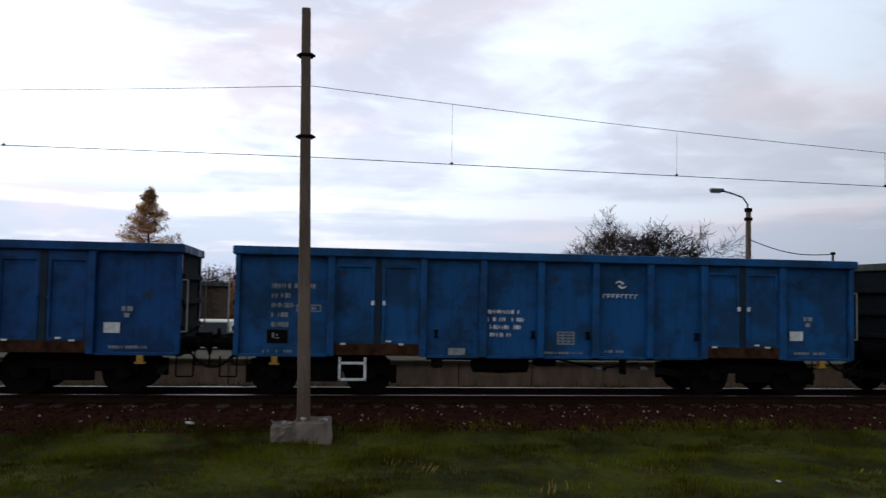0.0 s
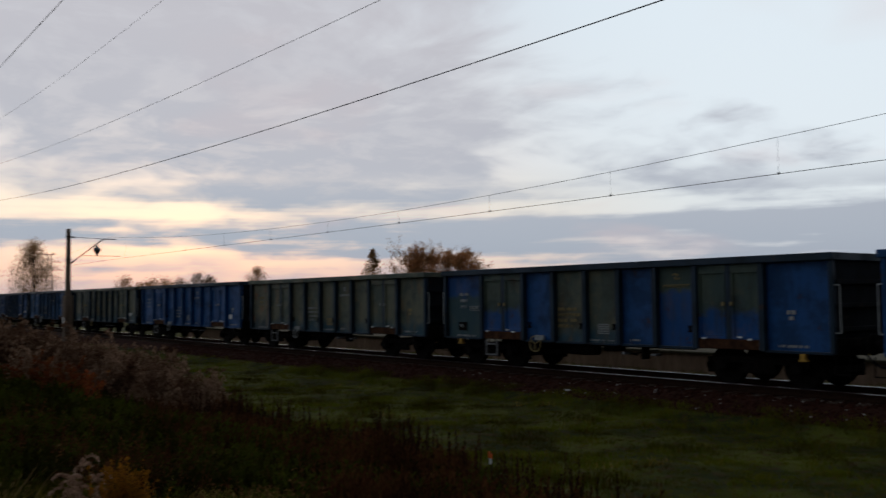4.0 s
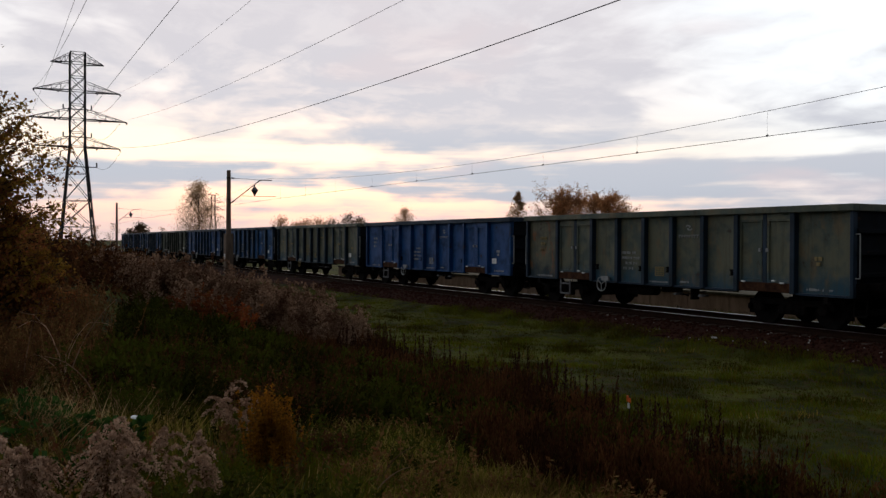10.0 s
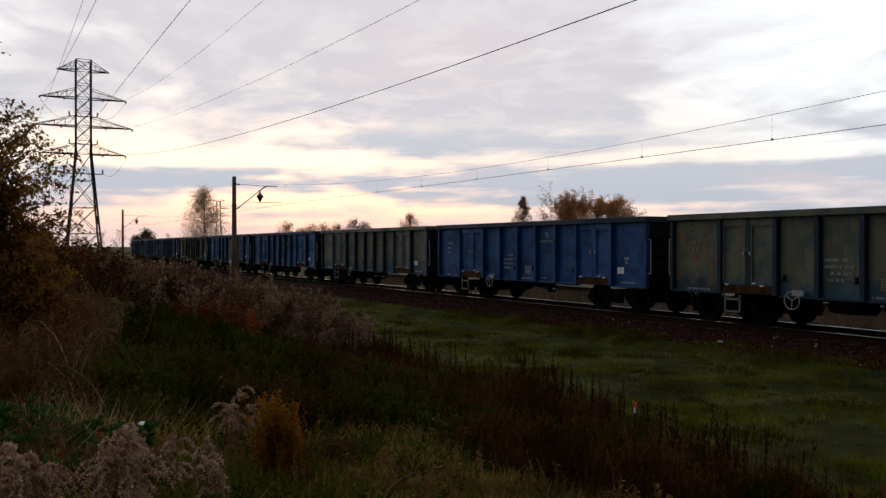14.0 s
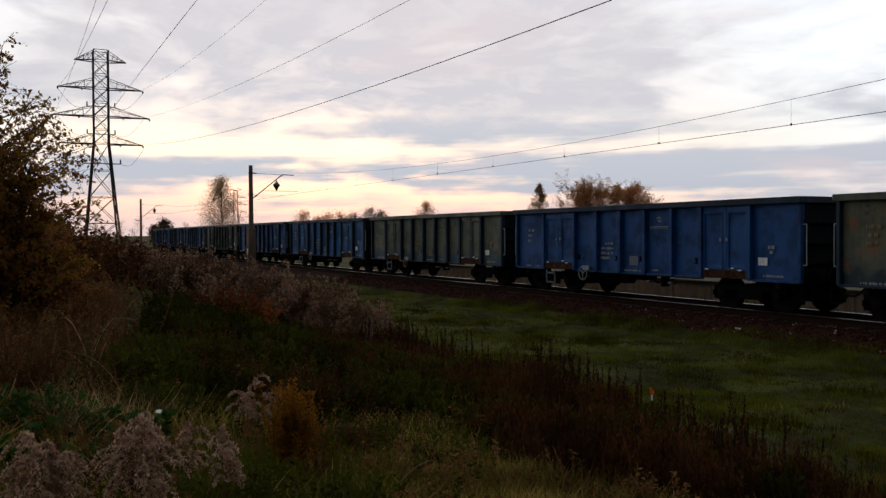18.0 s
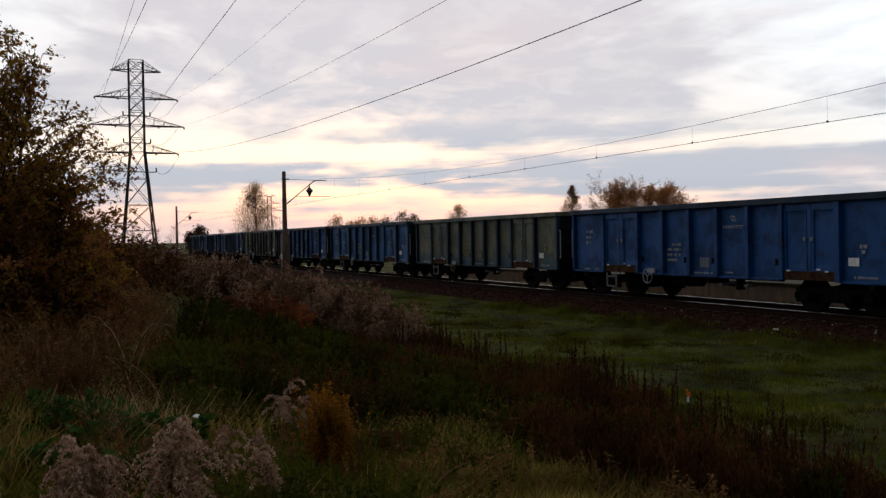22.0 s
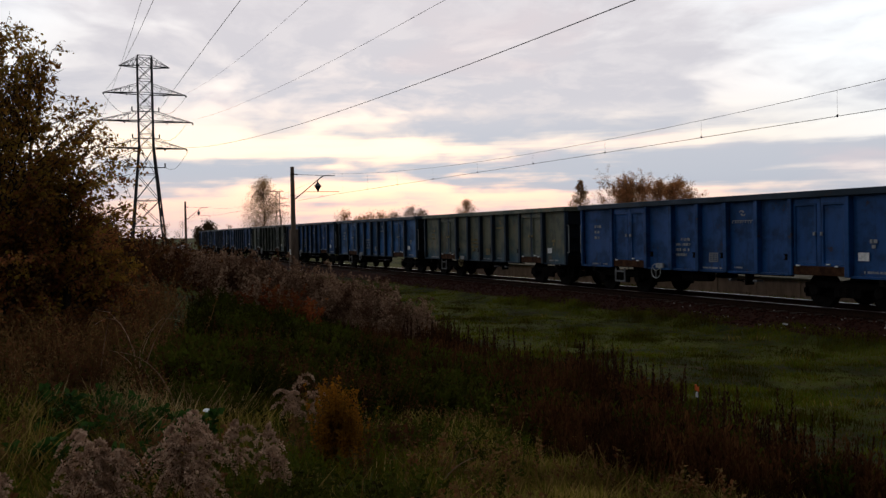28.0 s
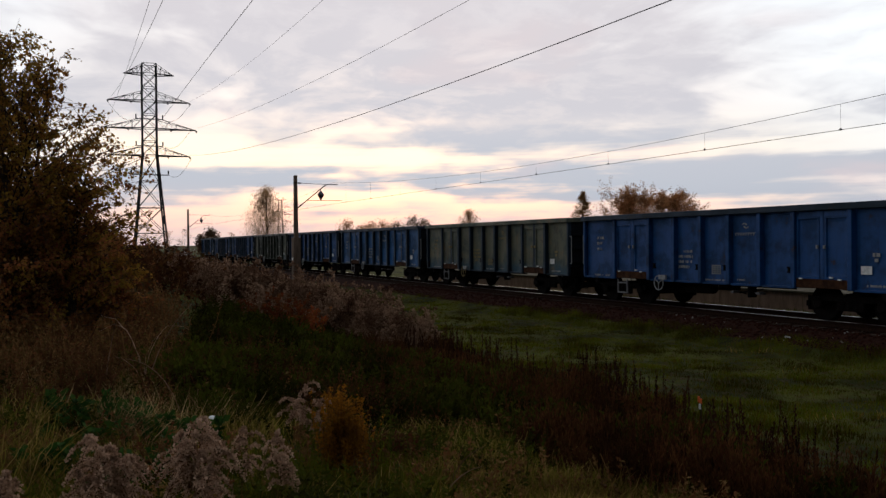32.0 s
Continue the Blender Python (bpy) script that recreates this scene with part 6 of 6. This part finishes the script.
def in_patch(rng, n, x0, x1, y0, y1, keep=None):
    x, y = rng.uniform(x0, x1, n), rng.uniform(y0, y1, n)
    if keep is not None:
        m = keep(x, y)
        x, y = x[m], y[m]
    return x, y


def clumpy(x, y, scale=0.6, seed=0.0):
    """A soft patchiness between 0 and 1."""
    return 0.5 + 0.5 * np.sin(scale * x + 2.1 * np.sin(0.7 * scale * y + seed) + seed) * np.sin(scale * 1.3 * y + 1.7 * np.sin(0.9 * scale * x + 2 * seed))


def build_plants():
    rng = np.random.default_rng(5)
    # meadow grass between the weeds and the ballast
    tufts = [blades(rng, 9, 0.085, 0.085, 0.013) for _ in range(5)]
    x, y = in_patch(rng, 60000, -48, 22, 6.2, 16.7)
    near = rng.random(len(x)) < np.clip(14 / np.hypot(x, y), 0.25, 1.0) * (0.55 + 0.45 * clumpy(x, y, 0.8, 0.3))
    x, y = x[near], y[near]
    field("meadow_grass", "grass", tufts, (x, y), rng.uniform(0.5, 1.1, len(x)) * (0.6 + 1.1 * clumpy(x, y, 1.3, 1.3) ** 2), "short green meadow grass along the track", "grass", 0.3, 6)
    tall = [blades(rng, 12, 0.26, 0.10, 0.010) for _ in range(4)]
    x, y = in_patch(rng, 4200, -40, 22, 7.5, 16.5, lambda a, b: clumpy(a, b, 1.5, 1.9) > 0.66)
    field("tussock_grass", "grass", tall, (x, y), rng.uniform(0.4, 0.8, len(x)), "taller tussocks in the meadow", "grass", 0.3, 7)
    x, y = in_patch(rng, 2600, -30, 22, 15.5, 16.9, lambda a, b: clumpy(a, b, 1.1, 0.6) > 0.4)
    field("edge_grass", "grass", tall, (x, y), rng.uniform(0.4, 1.0, len(x)), "rank half-dry grass at the foot of the ballast", "grass", 0.3, 26)
    x, y = in_patch(rng, 700, -30, 22, 8.5, 16.0, lambda a, b: clumpy(a, b, 0.9, 4.9) > 0.80)
    field("dead_grass", "dry_grass", tufts, (x, y), rng.uniform(0.9, 1.6, len(x)), "flattened dead grass in the meadow", "grass", 0.4, 27)
    # grass on the bank near the camera
    x, y = in_patch(rng, 5200, -11, -1.6, -3.5, 6.0, lambda a, b: clumpy(a, b, 1.9, 0.8) > 0.55)
    field("bank_grass", "dry_grass", tall, (x, y), rng.uniform(0.5, 1.1, len(x)), "long half-dry grass on the bank", "grass", 0.4, 8)
    x, y = in_patch(rng, 13000, -16, -1.6, -4.5, 6.5)
    field("bank_undergrowth", "grass", tall, (x, y), rng.uniform(0.35, 0.8, len(x)), "green undergrowth on the bank", "grass", 0.4, 9)
    straw = [blades(rng, 10, 0.55, 0.14, 0.009) for _ in range(4)]
    x, y = in_patch(rng, 2600, -2.2, 12, -6, 6.4)
    field("verge_grass", "grass", tall, (x, y), rng.uniform(0.3, 0.7, len(x)), "trodden grass on top of the bank", "grass", 0.3, 25)
    x, y = in_patch(rng, 520, -9.5, -3.2, -2.2, -0.05, lambda a, b: clumpy(a, b, 2.2, 0.4) > 0.45)
    field("straw_grass", "dry_grass", straw, (x, y), rng.uniform(0.5, 1.0, len(x)), "tall straw-coloured grass at the top of the bank", "grass", 0.5, 17)
    x, y = in_patch(rng, 340, -10.4, -7.2, 0.5, 2.0, lambda a, b: clumpy(a, b, 1.7, 3.4) > 0.45)
    field("straw_tufts", "straw", straw, (x, y), rng.uniform(0.4, 0.75, len(x)), "matted straw between the weeds", "grass", 0.6, 18)
    x, y = in_patch(rng, 1100, -6.9, -3.8, 2.4, 5.0, lambda a, b: (b < 5.2 + 0.3 * (a + 6)) & (clumpy(a, b, 2.0, 0.2) > 0.3))
    field("bank_sward", "dry_grass", tall, (x, y), rng.uniform(0.5, 1.0, len(x)), "yellow-green rank grass below the weeds", "grass", 0.4, 29)
    # mixed brown and green weeds all over the bank
    mixed = [weed(rng, 6, 0.42, 0.055, 12, 0.16, 0.25, 0.1) for _ in range(5)]
    x, y = in_patch(rng, 1500, -14, -3.4, -2.4, 5.2, lambda a, b: clumpy(a, b, 1.2, 5.1) > 0.55)
    field("bank_weeds", "red_leaf", mixed, (x, y), rng.uniform(0.4, 0.95, len(x)), "low brown weeds scattered on the bank", "weeds", 0.2, 19)
    x, y = in_patch(rng, 1700, -14, -3.4, -2.4, 5.2, lambda a, b: clumpy(a, b, 1.2, 2.7) > 0.45)
    field("bank_herbs", "nettle", mixed, (x, y), rng.uniform(0.4, 0.9, len(x)), "low green herbs scattered on the bank", "weeds", 0.2, 20)
    x, y = in_patch(rng, 3000, -60, 40, 21.4, 23.2)
    field("strip_grass", "grass", tufts, (x, y), rng.uniform(0.8, 1.9, len(x)), "thin strip of grass before the platform", "grass", 0.2, 10)
    # red-brown dock and mugwort along the edge of the bank
    docks = [weed(rng, 8, 0.60, 0.060, 20, 0.13, 0.07, 0.15, 2.6, 0.13) for _ in range(6)]
    edge = lambda a: 8.1 + 0.35 * np.sin(a * 0.9) + 0.2 * np.sin(2.3 * a) - np.clip(a + 8.5, 0, 9) * 0.5
    x, y = in_patch(rng, 5600, -19, -1.2, 3.6, 8.8, lambda a, b: (b < edge(a)) & (b > 4.9 + 0.6 * np.sin(1.1 * a)) & (clumpy(a, b, 1.3, 2.4) > 0.32) & ~((np.abs(a * 8.2 + b * 9.55) < 1.2) & (a < -7.2)))
    field("dry_dock_weeds", "stalk", docks, (x, y), rng.uniform(0.5, 1.1, len(x)) * (0.6 + 0.5 * clumpy(x, y, 1.9, 1.1)), "dense dry red-brown weeds along the bank", "weeds", 0.1, 11)
    spikes = [weed(rng, 3, 0.95, 0.046, 46, 0.14, 0.04, 0.45, 2.2, 0.22) for _ in range(5)]
    x, y = in_patch(rng, 560, -19, -6.2, 4.8, 8.6, lambda a, b: (b < edge(a) + 0.1) & (b > edge(a) - 1.3) & (clumpy(a, b, 1.7, 0.7) > 0.4) & (np.abs(a * 8.2 + b * 9.55) > 1.6))
    field("dock_spikes", "dark_stalk", spikes, (x, y), rng.uniform(0.45, 0.92, len(x)), "upright dark seed spikes of dock", "weeds", 0.06, 21)
    x, y = in_patch(rng, 700, -14, -3.5, 4.2, 7.6, lambda a, b: clumpy(a, b, 1.1, 4.4) > 0.6)
    field("weed_grass", "dry_grass", tall, (x, y), rng.uniform(0.7, 1.3, len(x)), "olive grass showing between the brown weeds", "grass", 0.25, 22)
    # red-brown tangle round the young tree
    tangle = [weed(rng, 9, 0.80, 0.045, 18, 0.22, 0.32, 0.15, 0.2) for _ in range(5)]
    x, y = in_patch(rng, 480, -14.5, -8.4, 1.0, 4.6, lambda a, b: clumpy(a, b, 1.4, 6.1) > 0.45)
    field("hollow_weeds", "stalk", tangle, (x, y), rng.uniform(0.4, 0.8, len(x)), "dead brown weeds among the green ones", "weeds", 0.2, 30)
    x, y = in_patch(rng, 620, -20, -9.4, -2.2, 2.6, lambda a, b: (b < 1.1 - 0.16 * (a + 10)) & (clumpy(a, b, 1.5, 3.3) > 0.3))
    field("bramble_tangle", "red_leaf", tangle, (x, y), rng.uniform(0.5, 1.05, len(x)), "tangled red-brown brambles round the young tree", "scrub", 0.3, 23)
    x, y = in_patch(rng, 220, -13.5, -8.6, -1.8, 1.2, lambda a, b: clumpy(a, b, 1.7, 1.3) > 0.5)
    field("pale_straw", "straw", straw, (x, y), rng.uniform(0.4, 0.8, len(x)), "pale dead straw standing in the brambles", "grass", 0.5, 24)
    # soft dark green weeds in the hollow, in mounds
    greens = [weed(rng, 14, 0.66, 0.085, 17, 0.17, 0.16, 0.15, 1.0, 0.20) for _ in range(6)]
    mound = lambda a, b: clumpy(a, b, 1.25, 2.2)
    x, y = in_patch(rng, 1500, -19.5, -8.6, 1.2, 6.2, lambda a, b: (b > 1.0 - 0.22 * (a + 10)) & (b < 5.2 + 0.25 * (-8 - a) * (a > -14) + 0.2 * (a < -14)) & (mound(a, b) > 0.36))
    field("green_weeds", "nettle", greens, (x, y), rng.uniform(0.5, 0.9, len(x)) * (0.5 + 0.75 * mound(x, y)), "dark green weeds in the hollow of the bank", "weeds", 0.1, 12)
    x, y = in_patch(rng, 900, -15.5, -5.5, 4.0, 7.6, lambda a, b: (b < edge(a) - 0.6) & (b > 4.0 + np.clip(a + 9.5, 0, 4) * 0.45) & (clumpy(a, b, 1.5, 3.9) > 0.5))
    field("green_mugwort", "nettle", greens, (x, y), rng.uniform(0.4, 0.8, len(x)), "olive-green weeds among the dry dock", "weeds", 0.1, 28)
    # mass of withered goldenrod on the ridge
    bushes = [plume_parts(rng, 6, 1.05, 11, 13, 0.22, 0.050, 0.045, 0.45, 0.22, 1.5) for _ in range(6)]
    ridge = lambda a: 7.8 + 0.10 * (-20 - a)
    x, y = in_patch(rng, 900, -40, -16.6, 3.9, 9.9, lambda a, b: (b < ridge(a)) & (a < -16.9 - 0.5 * np.clip(6.2 - b, 0, 3)) & (b > 4.0 - 0.02 * (a + 18)) & (clumpy(a, b, 1.5, 0.9) > 0.16))
    s = rng.uniform(0.75, 1.1, len(x)) * (0.85 + 0.45 * clumpy(x, y, 1.1, 4.0)) * np.interp(x, [-34, -27, -23, -18.5, -17], [0.80, 0.88, 1.18, 1.18, 0.9])
    field("goldenrod_stems", "stalk", [b[0] for b in bushes], (x, y), s, "brown stems of withered goldenrod", "weeds", 0.0, 13)
    field("goldenrod_plumes", "fluff_dark", [b[1] for b in bushes], (x, y), s, "grey-brown plumes of withered goldenrod", "weeds", 0.0, 13)
    # far scrub on the rising bank
    x, y = in_patch(rng, 900, -75, -20, -7, 5.0)
    field("scrub_stems", "stalk", [weed(rng, 9, 1.0, 0.10, 16, 0.28, 0.25, 0.15) for _ in range(5)], (x, y), rng.uniform(0.8, 1.5, len(x)), "tangled red-brown scrub on the rising bank", "scrub", 0.1, 14)
    x, y = in_patch(rng, 240, -70, -26, 1.0, 7.5)
    field("scrub_plumes", "fluff_dark", [b[1] for b in bushes], (x, y), rng.uniform(0.6, 1.0, len(x)), "withered plumes scattered through the scrub", "scrub", 0.0, 15)
    x, y = in_patch(rng, 700, -120, -60, 3, 11)
    field("far_scrub", "stalk", [weed(rng, 9, 1.3, 0.16, 14, 0.4, 0.25, 0.1) for _ in range(4)], (x, y), rng.uniform(0.8, 1.4, len(x)), "brown scrub beside the distant track", "scrub", 0.1, 16)


build_plants()


def goldenrod(x, y, stems, height, seed, label, branches=20, fluffs=90, splay=0.24, reach=0.15, thick=0.013, start=0.62, droop=1.5, leaf="fluff"):
    """A single clump of dry goldenrod: splayed stems, each with a mop of nodding feathery branches."""
    rng = np.random.default_rng(seed)
    clump = tagged(new("goldenrod"), label, "plant", "dry goldenrod clumps")
    clump.location = (x, y, float(land(x, y)))
    lines, puffs, ways = [], [], []
    for s in range(stems):
        a = 2 * np.pi * (s + rng.uniform(-0.25, 0.25)) / stems
        out = np.array([np.cos(a), np.sin(a), 0.0]) * (0.35 if s % 3 == 0 else 1.0)
        h, n = height * rng.uniform(0.84, 1.03) * (1.04 if s % 3 == 0 else 0.93), 8
        far = splay * h * rng.uniform(0.7, 1.15)
        pts = [np.array([*rng.normal(0, 0.006, 2), -0.05]) + out * far * (i / n) ** 1.8 + np.array([0, 0, h * (1.10 * i / n - 0.10 * (i / n) ** 5)]) for i in range(n + 1)]
        lines.append(pts)
        for b in range(branches):
            u = start + (1 - start) * (b + rng.random()) / branches
            i = min(n - 1, int(u * n))
            root = pts[i] + (pts[i + 1] - pts[i]) * (u * n - i)
            ba = rng.uniform(0, 2 * np.pi)
            bd = np.array([np.cos(ba), np.sin(ba), 0]) + 0.35 * out
            long = reach * h * rng.uniform(0.65, 1.25) * (1.15 - 0.75 * ((u - start) / (1 - start)) ** 2)
            m = 6
            bp = [root + bd * long * (j / m) ** 0.9 + np.array([0, 0, long * (1.05 * j / m - droop * (j / m) ** 2.1)]) for j in range(m + 1)]
            lines.append(bp[::2])
            for _ in range(fluffs):
                j = rng.uniform(0.05, 1.0) * m
                q = min(m - 1, int(j))
                step = bp[q + 1] - bp[q]
                puffs.append(bp[q] + step * (j - q) + rng.normal(0, thick * 0.34, 3))
                ways.append(rng.normal(0, 0.6, 3) + np.array([0, 0, 0.35]))
    stems_ob = tagged(mesh_from("stalkwork", *ribbons(lines, 0.009), "stalk"), kind="stuff")
    stems_ob.parent = clump
    mesh_from("plume", *slips(puffs, ways, rng, 0.0155, 0.34, 0.3), leaf).parent = clump


goldenrod(-4.55, 0.66, 7, 0.82, 101, "tall clump of dry goldenrod with pale feathery plumes", 13, 110, 0.15, 0.19, 0.012, 0.55)
goldenrod(-4.75, 0.92, 1, 0.82, 106, "single dry goldenrod stem with a nodding pale plume", 12, 100, 0.2, 0.15)
goldenrod(-4.50, 1.06, 2, 0.78, 102, "slender dry goldenrod with pale feathery plumes", 12, 90, 0.06, 0.105, 0.011, 0.68)
goldenrod(-4.62, 0.22, 7, 0.74, 103, "low clump of dry goldenrod with pale feathery plumes", 13, 110, 0.20, 0.19, 0.012, 0.55)
goldenrod(-4.75, -0.35, 6, 0.62, 108, "low spreading dry goldenrod with pale feathery plumes", 12, 100, 0.24, 0.18)
goldenrod(-7.05, 1.92, 6, 0.74, 105, "dry goldenrod clump beside an orange shrub", 6, 120, 0.24, 0.20, 0.012, 0.55, 1.25)
goldenrod(-16.2, 5.6, 5, 0.95, 107, "pale goldenrod plume in front of the withered ridge", 12, 50, 0.2, 0.16, 0.03, leaf="fluff_dark")


def shrub(x, y, leaf, height, stems, leaves, size, seed, label, spread=0.09, lean=0.2):
    rng = np.random.default_rng(seed)
    plant = tagged(new("shrub"), label, "shrub")
    plant.location = (x, y, float(land(x, y)))
    stalks, foliage = weed_parts(rng, stems, height, size, leaves, spread, lean, 0.12, 0.4, 0.36)
    tagged(mesh_from("stalkwork", *stalks, "stalk"), kind="stuff").parent = plant
    mesh_from("foliage", *foliage, leaf).parent = plant



shrub(-6.78, 2.16, "orange_leaf", 0.70, 110, 70, 0.024, 110, "small shrub with orange autumn leaves", 0.07, 0.10)
shrub(-6.95, 2.34, "orange_leaf", 0.48, 40, 44, 0.024, 111, "low shrub with yellow-orange leaves", 0.045, 0.08)
for i, (x, y) in enumerate(((-17.3, 4.45), (-17.8, 4.1), (-18.2, 4.55), (-17.2, 4.95), (-18.4, 4.05))):
    shrub(x, y, "vivid_red", 0.95, 14, 60, 0.07, 112 + i, "shrub with red-brown leaves among withered plumes")
for i, (x, y) in enumerate(((-6.6, 0.62), (-7.1, 0.95), (-6.2, 0.30), (-7.4, 0.35), (-8.6, 0.2), (-8.2, 0.7), (-7.7, 0.75), (-9.2, 0.0), (-8.1, 0.1), (-7.6, 1.15), (-9.0, 0.5), (-6.9, 0.1))):
    shrub(x, y, "fresh_green", 0.30, 13, 26, 0.075, 120 + i, "low bright green weed on the bank")


def bent_stalks():
    """Long dead stalks that lean over the scrub."""
    rng = random.Random(77)
    for x, y, h, lean in ((-9.6, 0.9, 1.25, 0.5), (-8.9, 1.2, 0.95, -0.8), (-10.2, 0.55, 1.1, 0.2), (-6.4, 2.9, 0.55, 0.7), (-5.9, 2.6, 0.5, 0.9), (-7.4, -0.5, 1.5, 0.15), (-7.0, -0.75, 1.3, -0.1)):
        p, d = Vector((0, 0, -0.05)), Vector((rng.gauss(0, 0.1), lean * 0.3, 1)).normalized()
        pts = [p]
        for i in range(8):
            p = p + d * (h / 8)
            d = (d + Vector((rng.gauss(0, 0.08), lean * 0.12, -0.04 * i * abs(lean)))).normalized()
            pts.append(p)
        bm = pipe(pts, [0.009 * (1 - i / 11) for i in range(9)], 5)
        ob = tagged(part("dead_stalk", bm, "fluff_dark"), "long bent dead stalk above the weeds", "plant", "dead stalks")
        ob.location = (x, y, float(land(x, y)))


bent_stalks()


def arching_bramble():
    """Pale bare canes that arch out of the tangle and hang over."""
    plant = tagged(new("bramble"), "bare pale bramble with long arching canes", "plant")
    plant.location = (-10.2, 0.95, float(land(-10.2, 0.95)) + 0.1)
    rng = random.Random(31)
    for rise, out, long in ((0.72, 0.34, 1.0), (0.76, -0.30, 1.0), (0.86, -0.42, 0.8), (0.42, -0.36, 0.7), (0.60, 0.15, 0.9)):
        pts = []
        for i in range(11):
            u = i / 10 * long
            pts.append(Vector((0.06 * math.sin(3 * u) + rng.gauss(0, 0.008), out * 1.5 * u ** 1.8 + rng.gauss(0, 0.006), rise * (1.9 * u - 1.0 * u ** 3) + rng.gauss(0, 0.006) - 0.03)))
        part("cane", pipe(pts, [0.0045 * (1 - i / 14) for i in range(11)], 5), "fluff", plant)


arching_bramble()
for i, (x, y, h) in enumerate(((-9.8, 0.4, 0.85), (-10.4, 1.1, 0.9), (-9.3, -0.2, 0.7), (-10.9, 0.1, 1.0), (-11.6, 0.9, 1.0), (-8.6, 0.9, 0.55))):
    shrub(x, y, "red_leaf", h, 16, 36, 0.026, 130 + i, "twiggy red-brown shrub on the bank")


# ---- sleepers and loose stones of the track ----
def build_track_pieces():
    rng = random.Random(6)
    me = None
    for i in range(280):
        x = -138 + i * 0.62
        if me is None:
            bm = boxes((-0.13, 0.13, -1.25, 1.25, -0.33, -0.172), bevel=0.02)
            ob = part("sleeper", bm, "sleeper", track_bed)
            me = ob.data
        else:
            ob = new("sleeper", me)
            ob.parent = track_bed
        ob.location = (x, TRACK_Y + float(bend(x)), rng.uniform(-0.004, 0.002))
        ob.rotation_euler = (0, 0, rng.uniform(-0.01, 0.01))
    nrng = np.random.default_rng(9)
    stones = []
    for s in range(6):
        bm = bmesh.new()
        bmesh.ops.create_icosphere(bm, subdivisions=1, radius=0.032)
        for v in bm.verts:
            v.co *= nrng.uniform(0.6, 1.25)
        bm.verts.ensure_lookup_table()
        bmesh.ops.triangulate(bm, faces=bm.faces)
        stones.append((np.array([v.co for v in bm.verts]), np.array([[v.index for v in f.verts] for f in bm.faces])))
        bm.free()
    section_o, section_h = [-3.0, -2.6, -2.15, -1.65, 0, 1.65, 2.15, 2.6, 3.0], [-0.75, -0.43, -0.33, -0.20, -0.185, -0.20, -0.33, -0.43, -0.75]
    n = 11000
    x, o = nrng.uniform(-46, 22, n), np.concatenate([nrng.uniform(-2.75, -0.9, n * 3 // 4), nrng.uniform(-0.9, 2.7, n - n * 3 // 4)])
    y, z = TRACK_Y + bend(x) + o, np.interp(o, section_o, section_h) + 0.008
    pieces = []
    for i, tpl in enumerate(stones):
        m = np.arange(n) % 6 == i
        pieces.append(scatter(tpl, x[m], y[m], z[m], nrng.uniform(0, 6.28, m.sum()), nrng.uniform(0.6, 1.5, m.sum()), 0.3, nrng))
    ob = mesh_from("ballast_stones", *joined(pieces), "ballast")
    tagged(ob, "loose rust-brown ballast stones", "ballast", kind="stuff")
    n = 280
    x, o = nrng.uniform(-22, 20, n), nrng.uniform(-2.75, -1.0, n)
    y, z = TRACK_Y + bend(x) + o, np.interp(o, section_o, section_h) + 0.016
    ob = mesh_from("pale_stones", *scatter(stones[2], x, y, z, nrng.uniform(0, 6.28, n), nrng.uniform(0.35, 0.95, n), 0.3, nrng), "pale_stone")
    tagged(ob, "scattered pale stones on the ballast shoulder", "ballast", kind="stuff")


build_track_pieces()
motions()
